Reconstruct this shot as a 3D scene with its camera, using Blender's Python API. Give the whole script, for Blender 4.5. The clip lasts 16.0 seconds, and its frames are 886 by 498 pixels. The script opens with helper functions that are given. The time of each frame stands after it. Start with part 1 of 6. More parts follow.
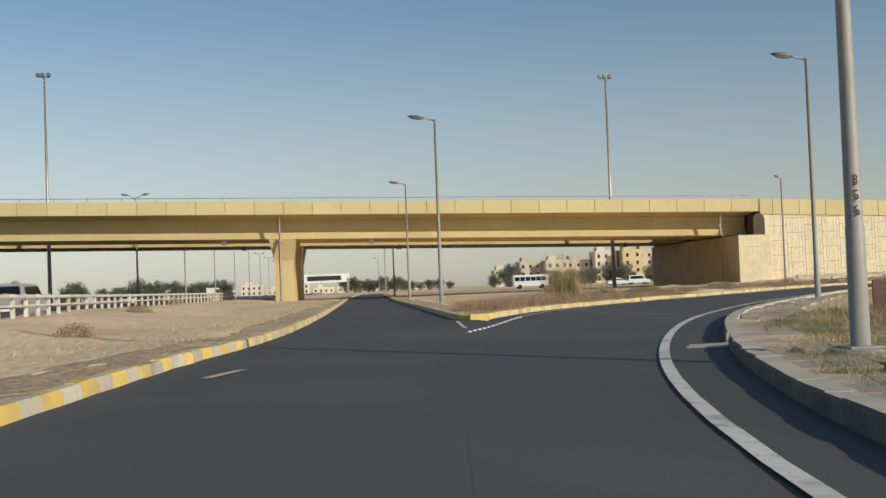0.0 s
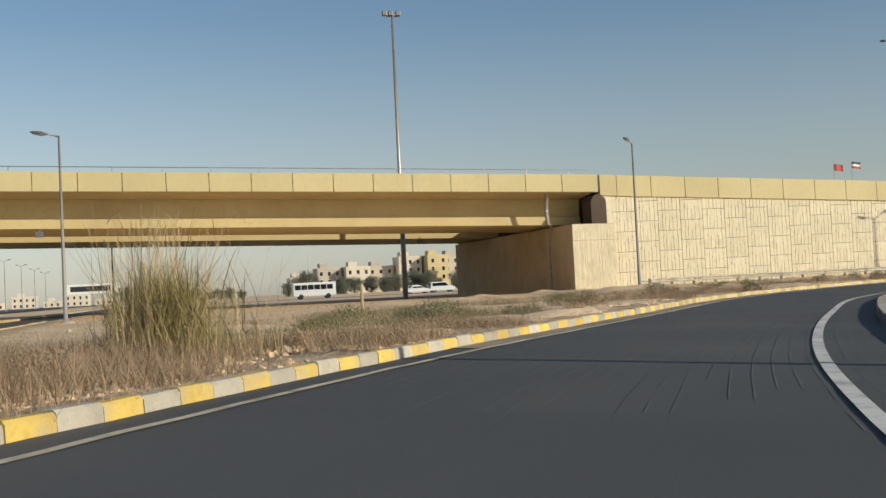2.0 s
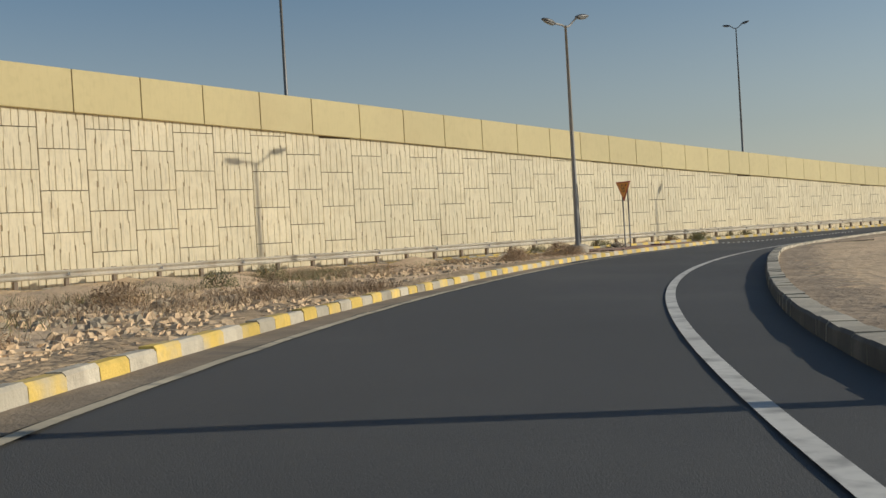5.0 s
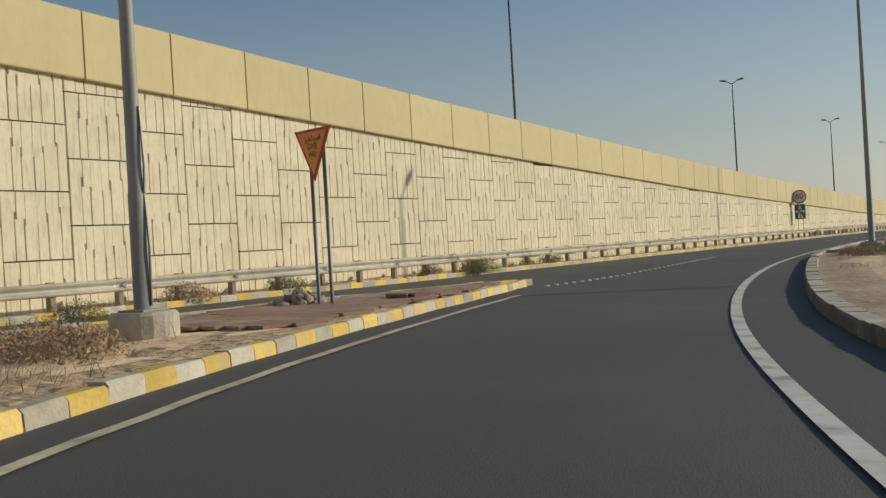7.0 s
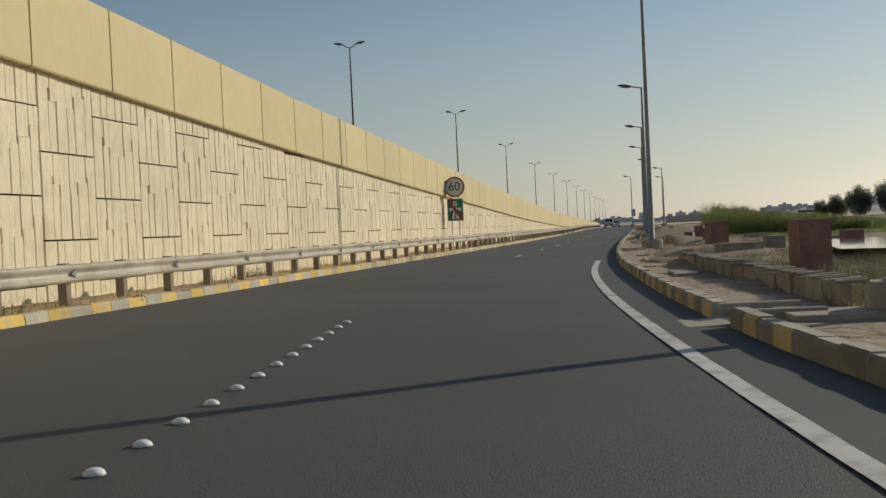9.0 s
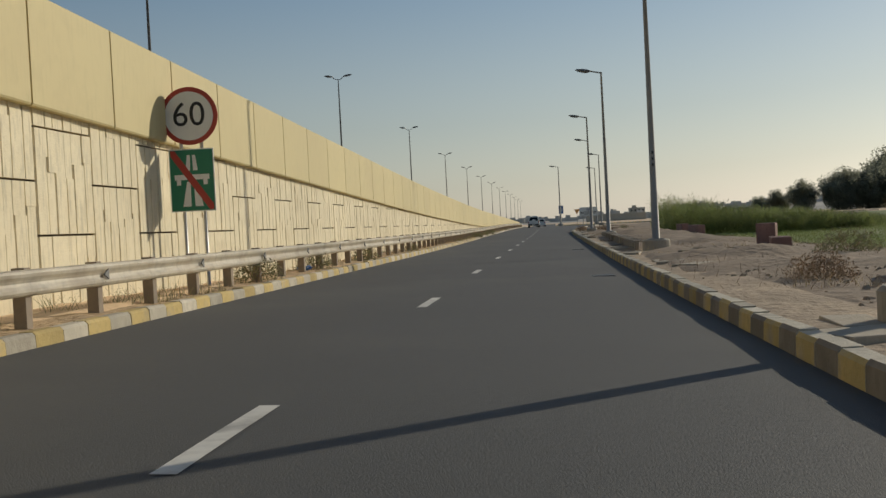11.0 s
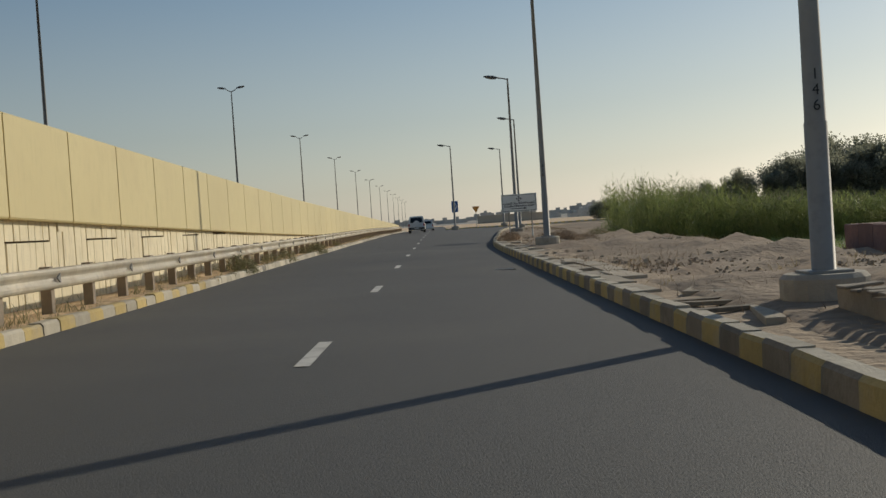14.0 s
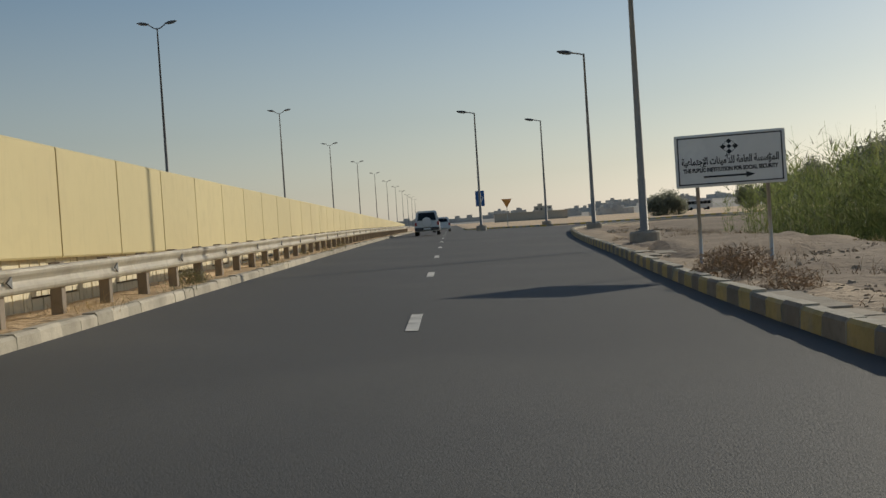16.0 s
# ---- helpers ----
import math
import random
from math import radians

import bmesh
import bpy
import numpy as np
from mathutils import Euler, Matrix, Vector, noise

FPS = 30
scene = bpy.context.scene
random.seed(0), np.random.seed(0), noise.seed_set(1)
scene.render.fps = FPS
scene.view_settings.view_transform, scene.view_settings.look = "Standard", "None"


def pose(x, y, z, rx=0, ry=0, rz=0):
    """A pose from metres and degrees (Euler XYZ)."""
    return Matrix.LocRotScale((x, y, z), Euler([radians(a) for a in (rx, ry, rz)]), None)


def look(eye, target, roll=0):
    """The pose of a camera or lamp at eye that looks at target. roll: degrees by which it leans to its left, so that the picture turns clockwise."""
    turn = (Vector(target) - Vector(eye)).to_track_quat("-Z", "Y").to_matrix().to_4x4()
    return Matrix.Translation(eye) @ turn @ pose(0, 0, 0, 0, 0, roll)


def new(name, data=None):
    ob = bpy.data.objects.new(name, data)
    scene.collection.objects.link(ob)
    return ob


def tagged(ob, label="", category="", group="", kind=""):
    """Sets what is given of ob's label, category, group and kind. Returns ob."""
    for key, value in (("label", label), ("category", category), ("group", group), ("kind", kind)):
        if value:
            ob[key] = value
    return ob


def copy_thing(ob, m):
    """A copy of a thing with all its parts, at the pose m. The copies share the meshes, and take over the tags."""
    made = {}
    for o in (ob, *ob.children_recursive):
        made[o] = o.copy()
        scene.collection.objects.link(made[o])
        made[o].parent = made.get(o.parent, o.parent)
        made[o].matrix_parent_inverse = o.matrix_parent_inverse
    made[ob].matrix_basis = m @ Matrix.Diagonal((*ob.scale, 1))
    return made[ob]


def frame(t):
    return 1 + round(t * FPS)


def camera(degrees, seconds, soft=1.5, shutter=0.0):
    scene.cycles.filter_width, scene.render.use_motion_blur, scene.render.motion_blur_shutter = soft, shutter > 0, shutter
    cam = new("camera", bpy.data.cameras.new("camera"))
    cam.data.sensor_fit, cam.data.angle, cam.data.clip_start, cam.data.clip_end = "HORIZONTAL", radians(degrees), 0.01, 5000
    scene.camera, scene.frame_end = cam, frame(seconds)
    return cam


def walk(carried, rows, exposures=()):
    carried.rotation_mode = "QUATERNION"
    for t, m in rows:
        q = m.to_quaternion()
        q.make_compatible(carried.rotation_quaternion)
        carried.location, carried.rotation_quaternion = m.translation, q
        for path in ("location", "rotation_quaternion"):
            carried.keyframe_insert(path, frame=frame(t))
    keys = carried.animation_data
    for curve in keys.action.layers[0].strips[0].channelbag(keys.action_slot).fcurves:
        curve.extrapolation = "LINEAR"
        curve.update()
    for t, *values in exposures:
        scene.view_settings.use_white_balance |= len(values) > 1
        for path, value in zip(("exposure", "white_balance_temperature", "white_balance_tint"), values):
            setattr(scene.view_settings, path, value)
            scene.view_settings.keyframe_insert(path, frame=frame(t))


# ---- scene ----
cam = camera(43.84, 16.0, soft=1.5)
PATH = [
    (0, (110.941, -249.502, 1.051), (100.985, -248.632, 1.396), -2.32),
    (0.5, (101.989, -247.689, 1.058), (92.040, -246.754, 1.433), -2.46),
    (1, (92.760, -245.417, 1.062), (82.854, -244.088, 1.409), -2.72),
    (1.5, (83.937, -242.574, 1.059), (74.135, -240.630, 1.416), -2.77),
    (2, (75.427, -239.145, 1.048), (65.769, -236.574, 1.386), -2.91),
    (2.5, (67.162, -235.053, 1.055), (57.779, -231.603, 1.303), -2.85),
    (3, (59.380, -231.283, 1.070), (50.390, -226.917, 1.419), -2.70),
    (3.5, (51.300, -226.340, 1.072), (42.735, -221.182, 1.250), -2.95),
    (4, (45.344, -221.189, 1.082), (37.181, -215.413, 1.234), -3.42),
    (4.5, (39.565, -215.549, 1.058), (31.918, -209.104, 1.063), -2.85),
    (4.7, (37.200, -213.040, 1.060), (29.979, -206.122, 0.993), -3.30),
    (5.2, (31.489, -206.778, 1.056), (24.722, -199.415, 0.997), -3.34),
    (5.75, (25.610, -199.046, 1.044), (19.340, -191.256, 1.006), -3.45),
    (6.3, (20.401, -190.716, 1.033), (14.642, -182.541, 1.016), -3.56),
    (6.8, (16.464, -182.870, 1.029), (11.196, -174.370, 1.020), -3.61),
    (7, (15.052, -179.809, 1.109), (9.992, -171.184, 1.085), -3.40),
    (7.5, (11.579, -171.813, 1.037), (7.062, -162.891, 1.063), -3.79),
    (8, (8.664, -163.311, 1.004), (4.800, -154.088, 0.957), -3.53),
    (8.5, (6.394, -154.758, 1.077), (3.279, -145.256, 0.992), -2.78),
    (9, (4.594, -145.804, 1.052), (2.808, -135.966, 0.894), -2.69),
    (9.2, (4.003, -142.144, 1.041), (2.233, -132.303, 0.859), -2.89),
    (9.7, (2.673, -132.836, 1.039), (1.126, -122.958, 0.856), -2.92),
    (10.25, (1.909, -122.106, 1.034), (0.591, -112.195, 0.848), -3.00),
    (10.8, (1.599, -111.179, 1.029), (0.501, -101.241, 0.841), -3.08),
    (11.3, (1.468, -101.348, 1.027), (0.576, -91.390, 0.838), -3.09),
    (11.5, (1.406, -97.501, 1.055), (0.593, -87.535, 0.949), -3.39),
    (12, (1.223, -87.966, 1.071), (0.579, -77.989, 0.859), -3.03),
    (12.5, (1.109, -78.410, 1.068), (0.802, -68.417, 0.837), -2.93),
    (13, (1.074, -68.260, 1.043), (0.833, -58.265, 0.841), -2.80),
    (13.5, (0.902, -58.846, 1.055), (0.750, -48.851, 0.800), -3.27),
    (14, (0.854, -49.166, 1.056), (0.864, -39.168, 0.831), -3.83),
    (14.5, (0.736, -39.193, 1.036), (0.708, -29.196, 0.807), -3.90),
    (15, (0.513, -29.330, 1.054), (0.487, -19.332, 0.843), -3.85),
    (15.5, (0.292, -19.402, 1.073), (0.260, -9.405, 0.856), -3.96),
    (16, (0.040, -9.545, 1.097), (-0.049, 0.452, 0.867), -3.74),
]
walk(cam, [(t, look(eye, target, roll)) for t, eye, target, roll in PATH], [(0, 0.34, 6620, 9), (2.5, 0.36, 6570, 9), (4.0, 0.36, 6560, 9), (4.5, 0.20, 6590, 9), (7, 0.06, 6690, 9), (9, -0.04, 6760, 9), (11.5, -0.08, 6780, 9), (16, -0.06, 6780, 9)])

# ---- sky, sun and exposure ----
SUN_EL, SUN_AZ = 20.7, 44.3          # the sun stands towards +x +y
world = bpy.data.worlds.new("desert_sky")
scene.world = world
world.use_nodes = True
wn = world.node_tree
sky = wn.nodes.new("ShaderNodeTexSky")
sky.sky_type = "NISHITA"
sky.sun_disc = False
sky.sun_elevation = radians(SUN_EL)
sky.sun_rotation = radians(SUN_AZ)
sky.dust_density = 0.45
sky.air_density = 1.05
sky.ozone_density = 2.2
soften = wn.nodes.new("ShaderNodeHueSaturation")     # dust greys the sky
coord = wn.nodes.new("ShaderNodeTexCoord")
parts_xyz = wn.nodes.new("ShaderNodeSeparateXYZ")
haze = wn.nodes.new("ShaderNodeMapRange")             # the haze is thickest at the horizon all round
haze.inputs[1].default_value, haze.inputs[2].default_value = 0.0, 0.24
haze.inputs[3].default_value, haze.inputs[4].default_value = 0.40, 1.04
wn.links.new(coord.outputs["Generated"], parts_xyz.inputs[0])
wn.links.new(parts_xyz.outputs["Z"], haze.inputs[0])
wn.links.new(haze.outputs[0], soften.inputs["Saturation"])
deep = wn.nodes.new("ShaderNodeMapRange")
deep.inputs[1].default_value, deep.inputs[2].default_value = 0.02, 0.26
deep.inputs[3].default_value, deep.inputs[4].default_value = 0.86, 0.89
wn.links.new(parts_xyz.outputs["Z"], deep.inputs[0])
wn.links.new(deep.outputs[0], soften.inputs["Value"])
wn.links.new(sky.outputs[0], soften.inputs["Color"])
wn.links.new(soften.outputs["Color"], wn.nodes["Background"].inputs[0])
wn.nodes["Background"].inputs[1].default_value = 0.084
sun_data = bpy.data.lights.new("sun", "SUN")
sun_data.energy = 3.0
sun_data.angle = radians(0.6)
sun_data.color = (1.0, 0.925, 0.77)
sun_dir = Vector((math.sin(radians(SUN_AZ)) * math.cos(radians(SUN_EL)), math.cos(radians(SUN_AZ)) * math.cos(radians(SUN_EL)), math.sin(radians(SUN_EL))))
sun = new("sun", sun_data)
sun.matrix_world = look((0, 0, 60), Vector((0, 0, 60)) - sun_dir)


# ---- materials ----
def mat(name, color, rough=0.8, metal=0.0, var=0.15, big=0.25, fine=6.0, bump=0.0, bump_scale=40.0, tint=None, per_piece=0.0, stain=None, stain_scale=0.6, stain_amount=0.3, glow_through=0.0, relief=0.03, streak=0.0):
    """A plain surface with variation at two scales, an optional stain colour and fine relief."""
    m = bpy.data.materials.new(name)
    m.use_nodes = True
    nt = m.node_tree
    bsdf = nt.nodes["Principled BSDF"]
    bsdf.inputs["Roughness"].default_value = rough
    bsdf.inputs["Metallic"].default_value = metal
    geo = nt.nodes.new("ShaderNodeNewGeometry")
    pos = geo.outputs["Position"]

    def noise_tex(scale, detail=4.0):
        n = nt.nodes.new("ShaderNodeTexNoise")
        n.inputs["Scale"].default_value = scale
        n.inputs["Detail"].default_value = detail
        nt.links.new(pos, n.inputs["Vector"])
        return n

    def mixed(a, b, fac):
        x = nt.nodes.new("ShaderNodeMix")
        x.data_type = "RGBA"
        for sock, v in ((x.inputs[6], a), (x.inputs[7], b)):
            if isinstance(v, tuple):
                sock.default_value = (*v, 1)
            else:
                nt.links.new(v, sock)
        if isinstance(fac, float):
            x.inputs[0].default_value = fac
        else:
            nt.links.new(fac, x.inputs[0])
        return x.outputs[2]

    def ramp(value, lo, hi):
        r = nt.nodes.new("ShaderNodeMapRange")
        r.inputs[1].default_value, r.inputs[2].default_value = lo, hi
        nt.links.new(value, r.inputs[0])
        return r.outputs[0]

    dark = tuple(c * (1 - var) for c in color)
    light = tuple(min(1, c * (1 + var)) for c in (tint or color))
    n1, n2 = noise_tex(big, 5), noise_tex(fine, 6)
    out = mixed(dark, light, ramp(n1.outputs["Fac"], 0.3, 0.7))
    out = mixed(out, tuple(c * (1 - 1.2 * var) for c in color), ramp(n2.outputs["Fac"], 0.48, 0.8))
    if stain:
        n3 = noise_tex(stain_scale, 7)
        f = nt.nodes.new("ShaderNodeMath")
        f.operation = "MULTIPLY"
        nt.links.new(ramp(n3.outputs["Fac"], 0.5, 0.72), f.inputs[0])
        f.inputs[1].default_value = stain_amount
        out = mixed(out, stain, f.outputs[0])
    if streak:
        squash = nt.nodes.new("ShaderNodeMapping")          # rain marks run down the face
        squash.inputs["Scale"].default_value = (9, 9, 1.1)
        nt.links.new(pos, squash.inputs["Vector"])
        n5 = noise_tex(1.6, 5)
        nt.links.new(squash.outputs[0], n5.inputs["Vector"])
        f = nt.nodes.new("ShaderNodeMath")
        f.operation = "MULTIPLY"
        nt.links.new(ramp(n5.outputs["Fac"], 0.52, 0.74), f.inputs[0])
        f.inputs[1].default_value = streak
        out = mixed(out, tuple(c * 0.45 for c in color), f.outputs[0])
    if per_piece:
        info = nt.nodes.new("ShaderNodeObjectInfo")
        hsv = nt.nodes.new("ShaderNodeHueSaturation")
        r = nt.nodes.new("ShaderNodeMapRange")
        r.inputs[3].default_value, r.inputs[4].default_value = 1 - per_piece, 1 + per_piece
        nt.links.new(info.outputs["Random"], r.inputs[0])
        nt.links.new(r.outputs[0], hsv.inputs["Value"])
        nt.links.new(out, hsv.inputs["Color"])
        out = hsv.outputs["Color"]
    nt.links.new(out, bsdf.inputs["Base Color"])
    if glow_through:
        thin = nt.nodes.new("ShaderNodeBsdfTranslucent")
        both = nt.nodes.new("ShaderNodeMixShader")
        nt.links.new(out, thin.inputs["Color"])
        both.inputs[0].default_value = glow_through
        nt.links.new(bsdf.outputs[0], both.inputs[1])
        nt.links.new(thin.outputs[0], both.inputs[2])
        nt.links.new(both.outputs[0], nt.nodes["Material Output"].inputs["Surface"])
    if bump:
        n4 = noise_tex(bump_scale, 6)
        b = nt.nodes.new("ShaderNodeBump")
        b.inputs["Strength"].default_value = min(1.0, bump)
        b.inputs["Distance"].default_value = relief
        nt.links.new(n4.outputs["Fac"], b.inputs["Height"])
        nt.links.new(b.outputs["Normal"], bsdf.inputs["Normal"])
    return m


M_ASPHALT = mat("asphalt", (0.073, 0.072, 0.070), 0.78, var=0.14, big=0.12, fine=30, bump=0.3, bump_scale=90, stain=(0.118, 0.112, 0.10), stain_scale=0.18, stain_amount=0.5)
M_SAND = mat("sand", (0.74, 0.535, 0.335), 0.95, var=0.16, big=0.12, fine=2.2, bump=1.0, bump_scale=3.5, relief=0.09, stain=(0.50, 0.36, 0.225), stain_scale=0.35, stain_amount=0.5)
M_DIRT = mat("dirt", (0.56, 0.395, 0.235), 0.95, var=0.22, big=0.5, fine=5, bump=1.0, bump_scale=5, relief=0.15, stain=(0.28, 0.21, 0.14), stain_scale=0.9, stain_amount=0.6)
M_EARTH = mat("grey_brown_earth", (0.30, 0.22, 0.15), 0.95, var=0.25, big=0.4, fine=3.5, bump=1.0, bump_scale=4.5, relief=0.07, stain=(0.235, 0.165, 0.11), stain_scale=0.6, stain_amount=0.6)
M_VERGE = mat("dusty_verge_earth", (0.43, 0.32, 0.215), 0.95, var=0.22, big=0.5, fine=5, bump=1.0, bump_scale=6, relief=0.08, stain=(0.24, 0.18, 0.125), stain_scale=0.9, stain_amount=0.6)
M_FIELD = mat("damp_green_field", (0.20, 0.235, 0.08), 0.95, var=0.3, big=0.12, fine=2.5, bump=0.8, bump_scale=6, relief=0.1, stain=(0.25, 0.20, 0.11), stain_scale=0.10, stain_amount=0.7)
M_PARAPET = mat("painted_parapet", (0.595, 0.50, 0.262), 0.7, var=0.05, big=0.15, fine=3, per_piece=0.04, stain=(0.52, 0.41, 0.22), stain_scale=0.4, stain_amount=0.3, streak=0.10)
M_BRIDGE = mat("painted_bridge_concrete", (0.58, 0.46, 0.23), 0.75, var=0.06, big=0.2, fine=2.5, stain=(0.42, 0.31, 0.16), stain_scale=0.3, stain_amount=0.35)
M_PANEL = mat("cast_wall_panel", (0.765, 0.68, 0.49), 0.85, var=0.07, big=0.3, fine=7, bump=0.3, bump_scale=25, per_piece=0.02, stain=(0.50, 0.40, 0.24), stain_scale=1.3, stain_amount=0.3, streak=0.48)
# groove colour holds both dirt and the shadow lines between ribs
M_GROOVE = mat("shaded_dirty_panel_groove", (0.45, 0.355, 0.225), 0.95, var=0.25, big=0.6, fine=9)
M_JOINT = mat("panel_joint", (0.22, 0.165, 0.105), 0.95)
M_ABUT = mat("rough_abutment_concrete", (0.52, 0.40, 0.25), 0.9, var=0.10, big=0.35, fine=5, bump=0.4, bump_scale=14, stain=(0.36, 0.26, 0.15), stain_scale=0.5, stain_amount=0.5)
# near-black concrete: the shade under the deck end is in its colour
M_RECESS = mat("shaded_recess_concrete", (0.105, 0.072, 0.05), 0.9, var=0.2)
M_GALV = mat("galvanised_steel", (0.46, 0.45, 0.43), 0.45, 0.75, var=0.12, big=0.8, fine=12)
M_RAIL = mat("worn_guardrail_steel", (0.68, 0.64, 0.56), 0.5, 0.1, var=0.15, big=0.6, fine=8, stain=(0.30, 0.22, 0.15), stain_scale=1.5, stain_amount=0.35)
M_LAMPHEAD = mat("lamp_head_casing", (0.13, 0.13, 0.13), 0.5, 0.2, var=0.12, big=0.8, fine=9)
M_POLE = mat("lamp_pole_steel", (0.31, 0.295, 0.27), 0.62, 0.1, var=0.12, big=0.7, fine=10)
M_DECKPOLE = mat("deck_pole_steel", (0.20, 0.20, 0.20), 0.5, 0.6, var=0.12, big=0.7, fine=10)
M_LAMPGLASS = mat("lamp_lens", (0.22, 0.22, 0.21), 0.25, var=0.05)
M_YELLOW = mat("kerb_yellow_paint", (0.70, 0.49, 0.12), 0.8, var=0.16, big=1.2, fine=9, per_piece=0.18, bump=0.3, bump_scale=30, stain=(0.45, 0.40, 0.32), stain_scale=2.0, stain_amount=0.7)
M_FADED = mat("faded_kerb_paint", (0.54, 0.40, 0.16), 0.9, var=0.18, big=1.0, fine=9, per_piece=0.2, bump=0.4, bump_scale=30, stain=(0.36, 0.31, 0.24), stain_scale=2.0, stain_amount=0.8)
M_POST = mat("brown_dusty_post", (0.26, 0.21, 0.16), 0.8, 0.1, var=0.15, big=0.8, fine=9)
# road sides of the right kerb facing away from the sun: shade painted in
M_BEND_SHADE = mat("shaded_bend_kerb_side", (0.12, 0.105, 0.085), 0.85, var=0.2, big=0.9, fine=9, bump=0.3, bump_scale=30, stain=(0.24, 0.21, 0.165), stain_scale=1.6, stain_amount=0.6)
M_SIDE_SHADE = mat("shaded_kerb_side", (0.27, 0.225, 0.17), 0.9, var=0.2, big=0.9, fine=9, per_piece=0.15, bump=0.3, bump_scale=30, stain=(0.15, 0.125, 0.095), stain_scale=1.6, stain_amount=0.6)
M_KERB = mat("kerb_concrete", (0.51, 0.455, 0.36), 0.9, var=0.16, big=1.0, fine=9, per_piece=0.22, bump=0.4, bump_scale=30, stain=(0.26, 0.22, 0.17), stain_scale=2.0, stain_amount=0.6)
M_LINE = mat("road_marking_white", (0.62, 0.60, 0.55), 0.75, var=0.14, big=0.7, fine=8, stain=(0.20, 0.19, 0.18), stain_scale=3.0, stain_amount=0.7)
M_LINEY = mat("road_marking_cream", (0.58, 0.50, 0.36), 0.8, var=0.2, big=0.8, fine=8, stain=(0.18, 0.17, 0.15), stain_scale=2.5, stain_amount=0.8)
M_CONC = mat("grey_concrete", (0.42, 0.37, 0.30), 0.9, var=0.18, big=0.8, fine=6, bump=0.4, bump_scale=20, stain=(0.24, 0.20, 0.15), stain_scale=1.2, stain_amount=0.5, per_piece=0.1)


# ---- mesh helpers ----
def mesh_of(bm, name, material, smooth=False):
    me = bpy.data.meshes.new(name)
    bm.normal_update()
    bm.to_mesh(me)
    bm.free()
    for m in (material if isinstance(material, (list, tuple)) else (material,)):
        me.materials.append(m)
    if smooth:
        me.shade_smooth()
    return me


def part(name, bm, material, parent=None, label="", smooth=False):
    ob = new(name, mesh_of(bm, name, material, smooth))
    ob.parent = parent
    if label:
        ob["label"] = label
    return ob


def thing(name, label, category, at=(0, 0, 0), rz=0.0, group="", kind=""):
    ob = new(name)
    ob.empty_display_size = 0.2
    ob.matrix_basis = pose(*at, 0, 0, rz)
    return tagged(ob, label, category, group, kind)


def box(bm, lo, hi, bevel=0.0):
    r = bmesh.ops.create_cube(bm, size=1)
    vs = r["verts"]
    for v in vs:
        v.co = Vector([lo[i] + (v.co[i] + 0.5) * (hi[i] - lo[i]) for i in range(3)])
    if bevel:
        es = {e for v in vs for e in v.link_edges}
        bmesh.ops.bevel(bm, geom=list(es), offset=bevel, segments=2, affect="EDGES", profile=0.6)
    return vs


def new_box(lo, hi, bevel=0.0):
    bm = bmesh.new()
    box(bm, lo, hi, bevel)
    return bm


def tube(bm, points, radii, sides=10, caps=True):
    """A round bar through points, with a radius at each."""
    pts = [Vector(p) for p in points]
    rings = []
    up = Vector((0, 0, 1))
    for i, p in enumerate(pts):
        d = (pts[min(i + 1, len(pts) - 1)] - pts[max(i - 1, 0)]).normalized()
        a = d.cross(up if abs(d.z) < 0.95 else Vector((1, 0, 0))).normalized()
        b = d.cross(a).normalized()
        r = radii[i] if isinstance(radii, (list, tuple)) else radii
        rings.append([bm.verts.new(p + r * (math.cos(k * math.tau / sides) * a + math.sin(k * math.tau / sides) * b)) for k in range(sides)])
    for r0, r1 in zip(rings, rings[1:]):
        for k in range(sides):
            bm.faces.new((r0[k], r0[(k + 1) % sides], r1[(k + 1) % sides], r1[k]))
    if caps:
        bm.faces.new(rings[0])
        bm.faces.new(rings[-1][::-1])
    return bm


def new_tube(points, radii, sides=10):
    return tube(bmesh.new(), points, radii, sides)


def prism(bm, outline, axis, lo, hi):
    """An outline in the two other axes, pushed along axis from lo to hi."""
    def at(p, d):
        q = list(p)
        q.insert("xyz".index(axis), d)
        return q
    a = [bm.verts.new(at(p, lo)) for p in outline]
    b = [bm.verts.new(at(p, hi)) for p in outline]
    n = len(outline)
    for i in range(n):
        bm.faces.new((a[i], a[(i + 1) % n], b[(i + 1) % n], b[i]))
    bm.faces.new(a[::-1])
    bm.faces.new(b)
    bmesh.ops.recalc_face_normals(bm, faces=bm.faces[:])
    return bm


def raw(name, verts, faces, material, parent=None, smooth=False):
    me = bpy.data.meshes.new(name)
    me.from_pydata([tuple(v) for v in verts], [], [tuple(f) for f in faces])
    for m in (material if isinstance(material, (list, tuple)) else (material,)):
        me.materials.append(m)
    me.update()
    if smooth:
        me.shade_smooth()
    ob = new(name, me)
    ob.parent = parent
    return ob


def resample(poly, step):
    """Points at even steps along a line, and the way at each."""
    p = np.array(poly, float)
    d = np.r_[0, np.cumsum(np.linalg.norm(np.diff(p, axis=0), axis=1))]
    s = np.arange(0, d[-1], step)
    q = np.stack([np.interp(s, d, p[:, i]) for i in range(p.shape[1])], 1)
    w = np.gradient(q, axis=0)
    w /= np.linalg.norm(w, axis=1)[:, None] + 1e-9
    return q, w


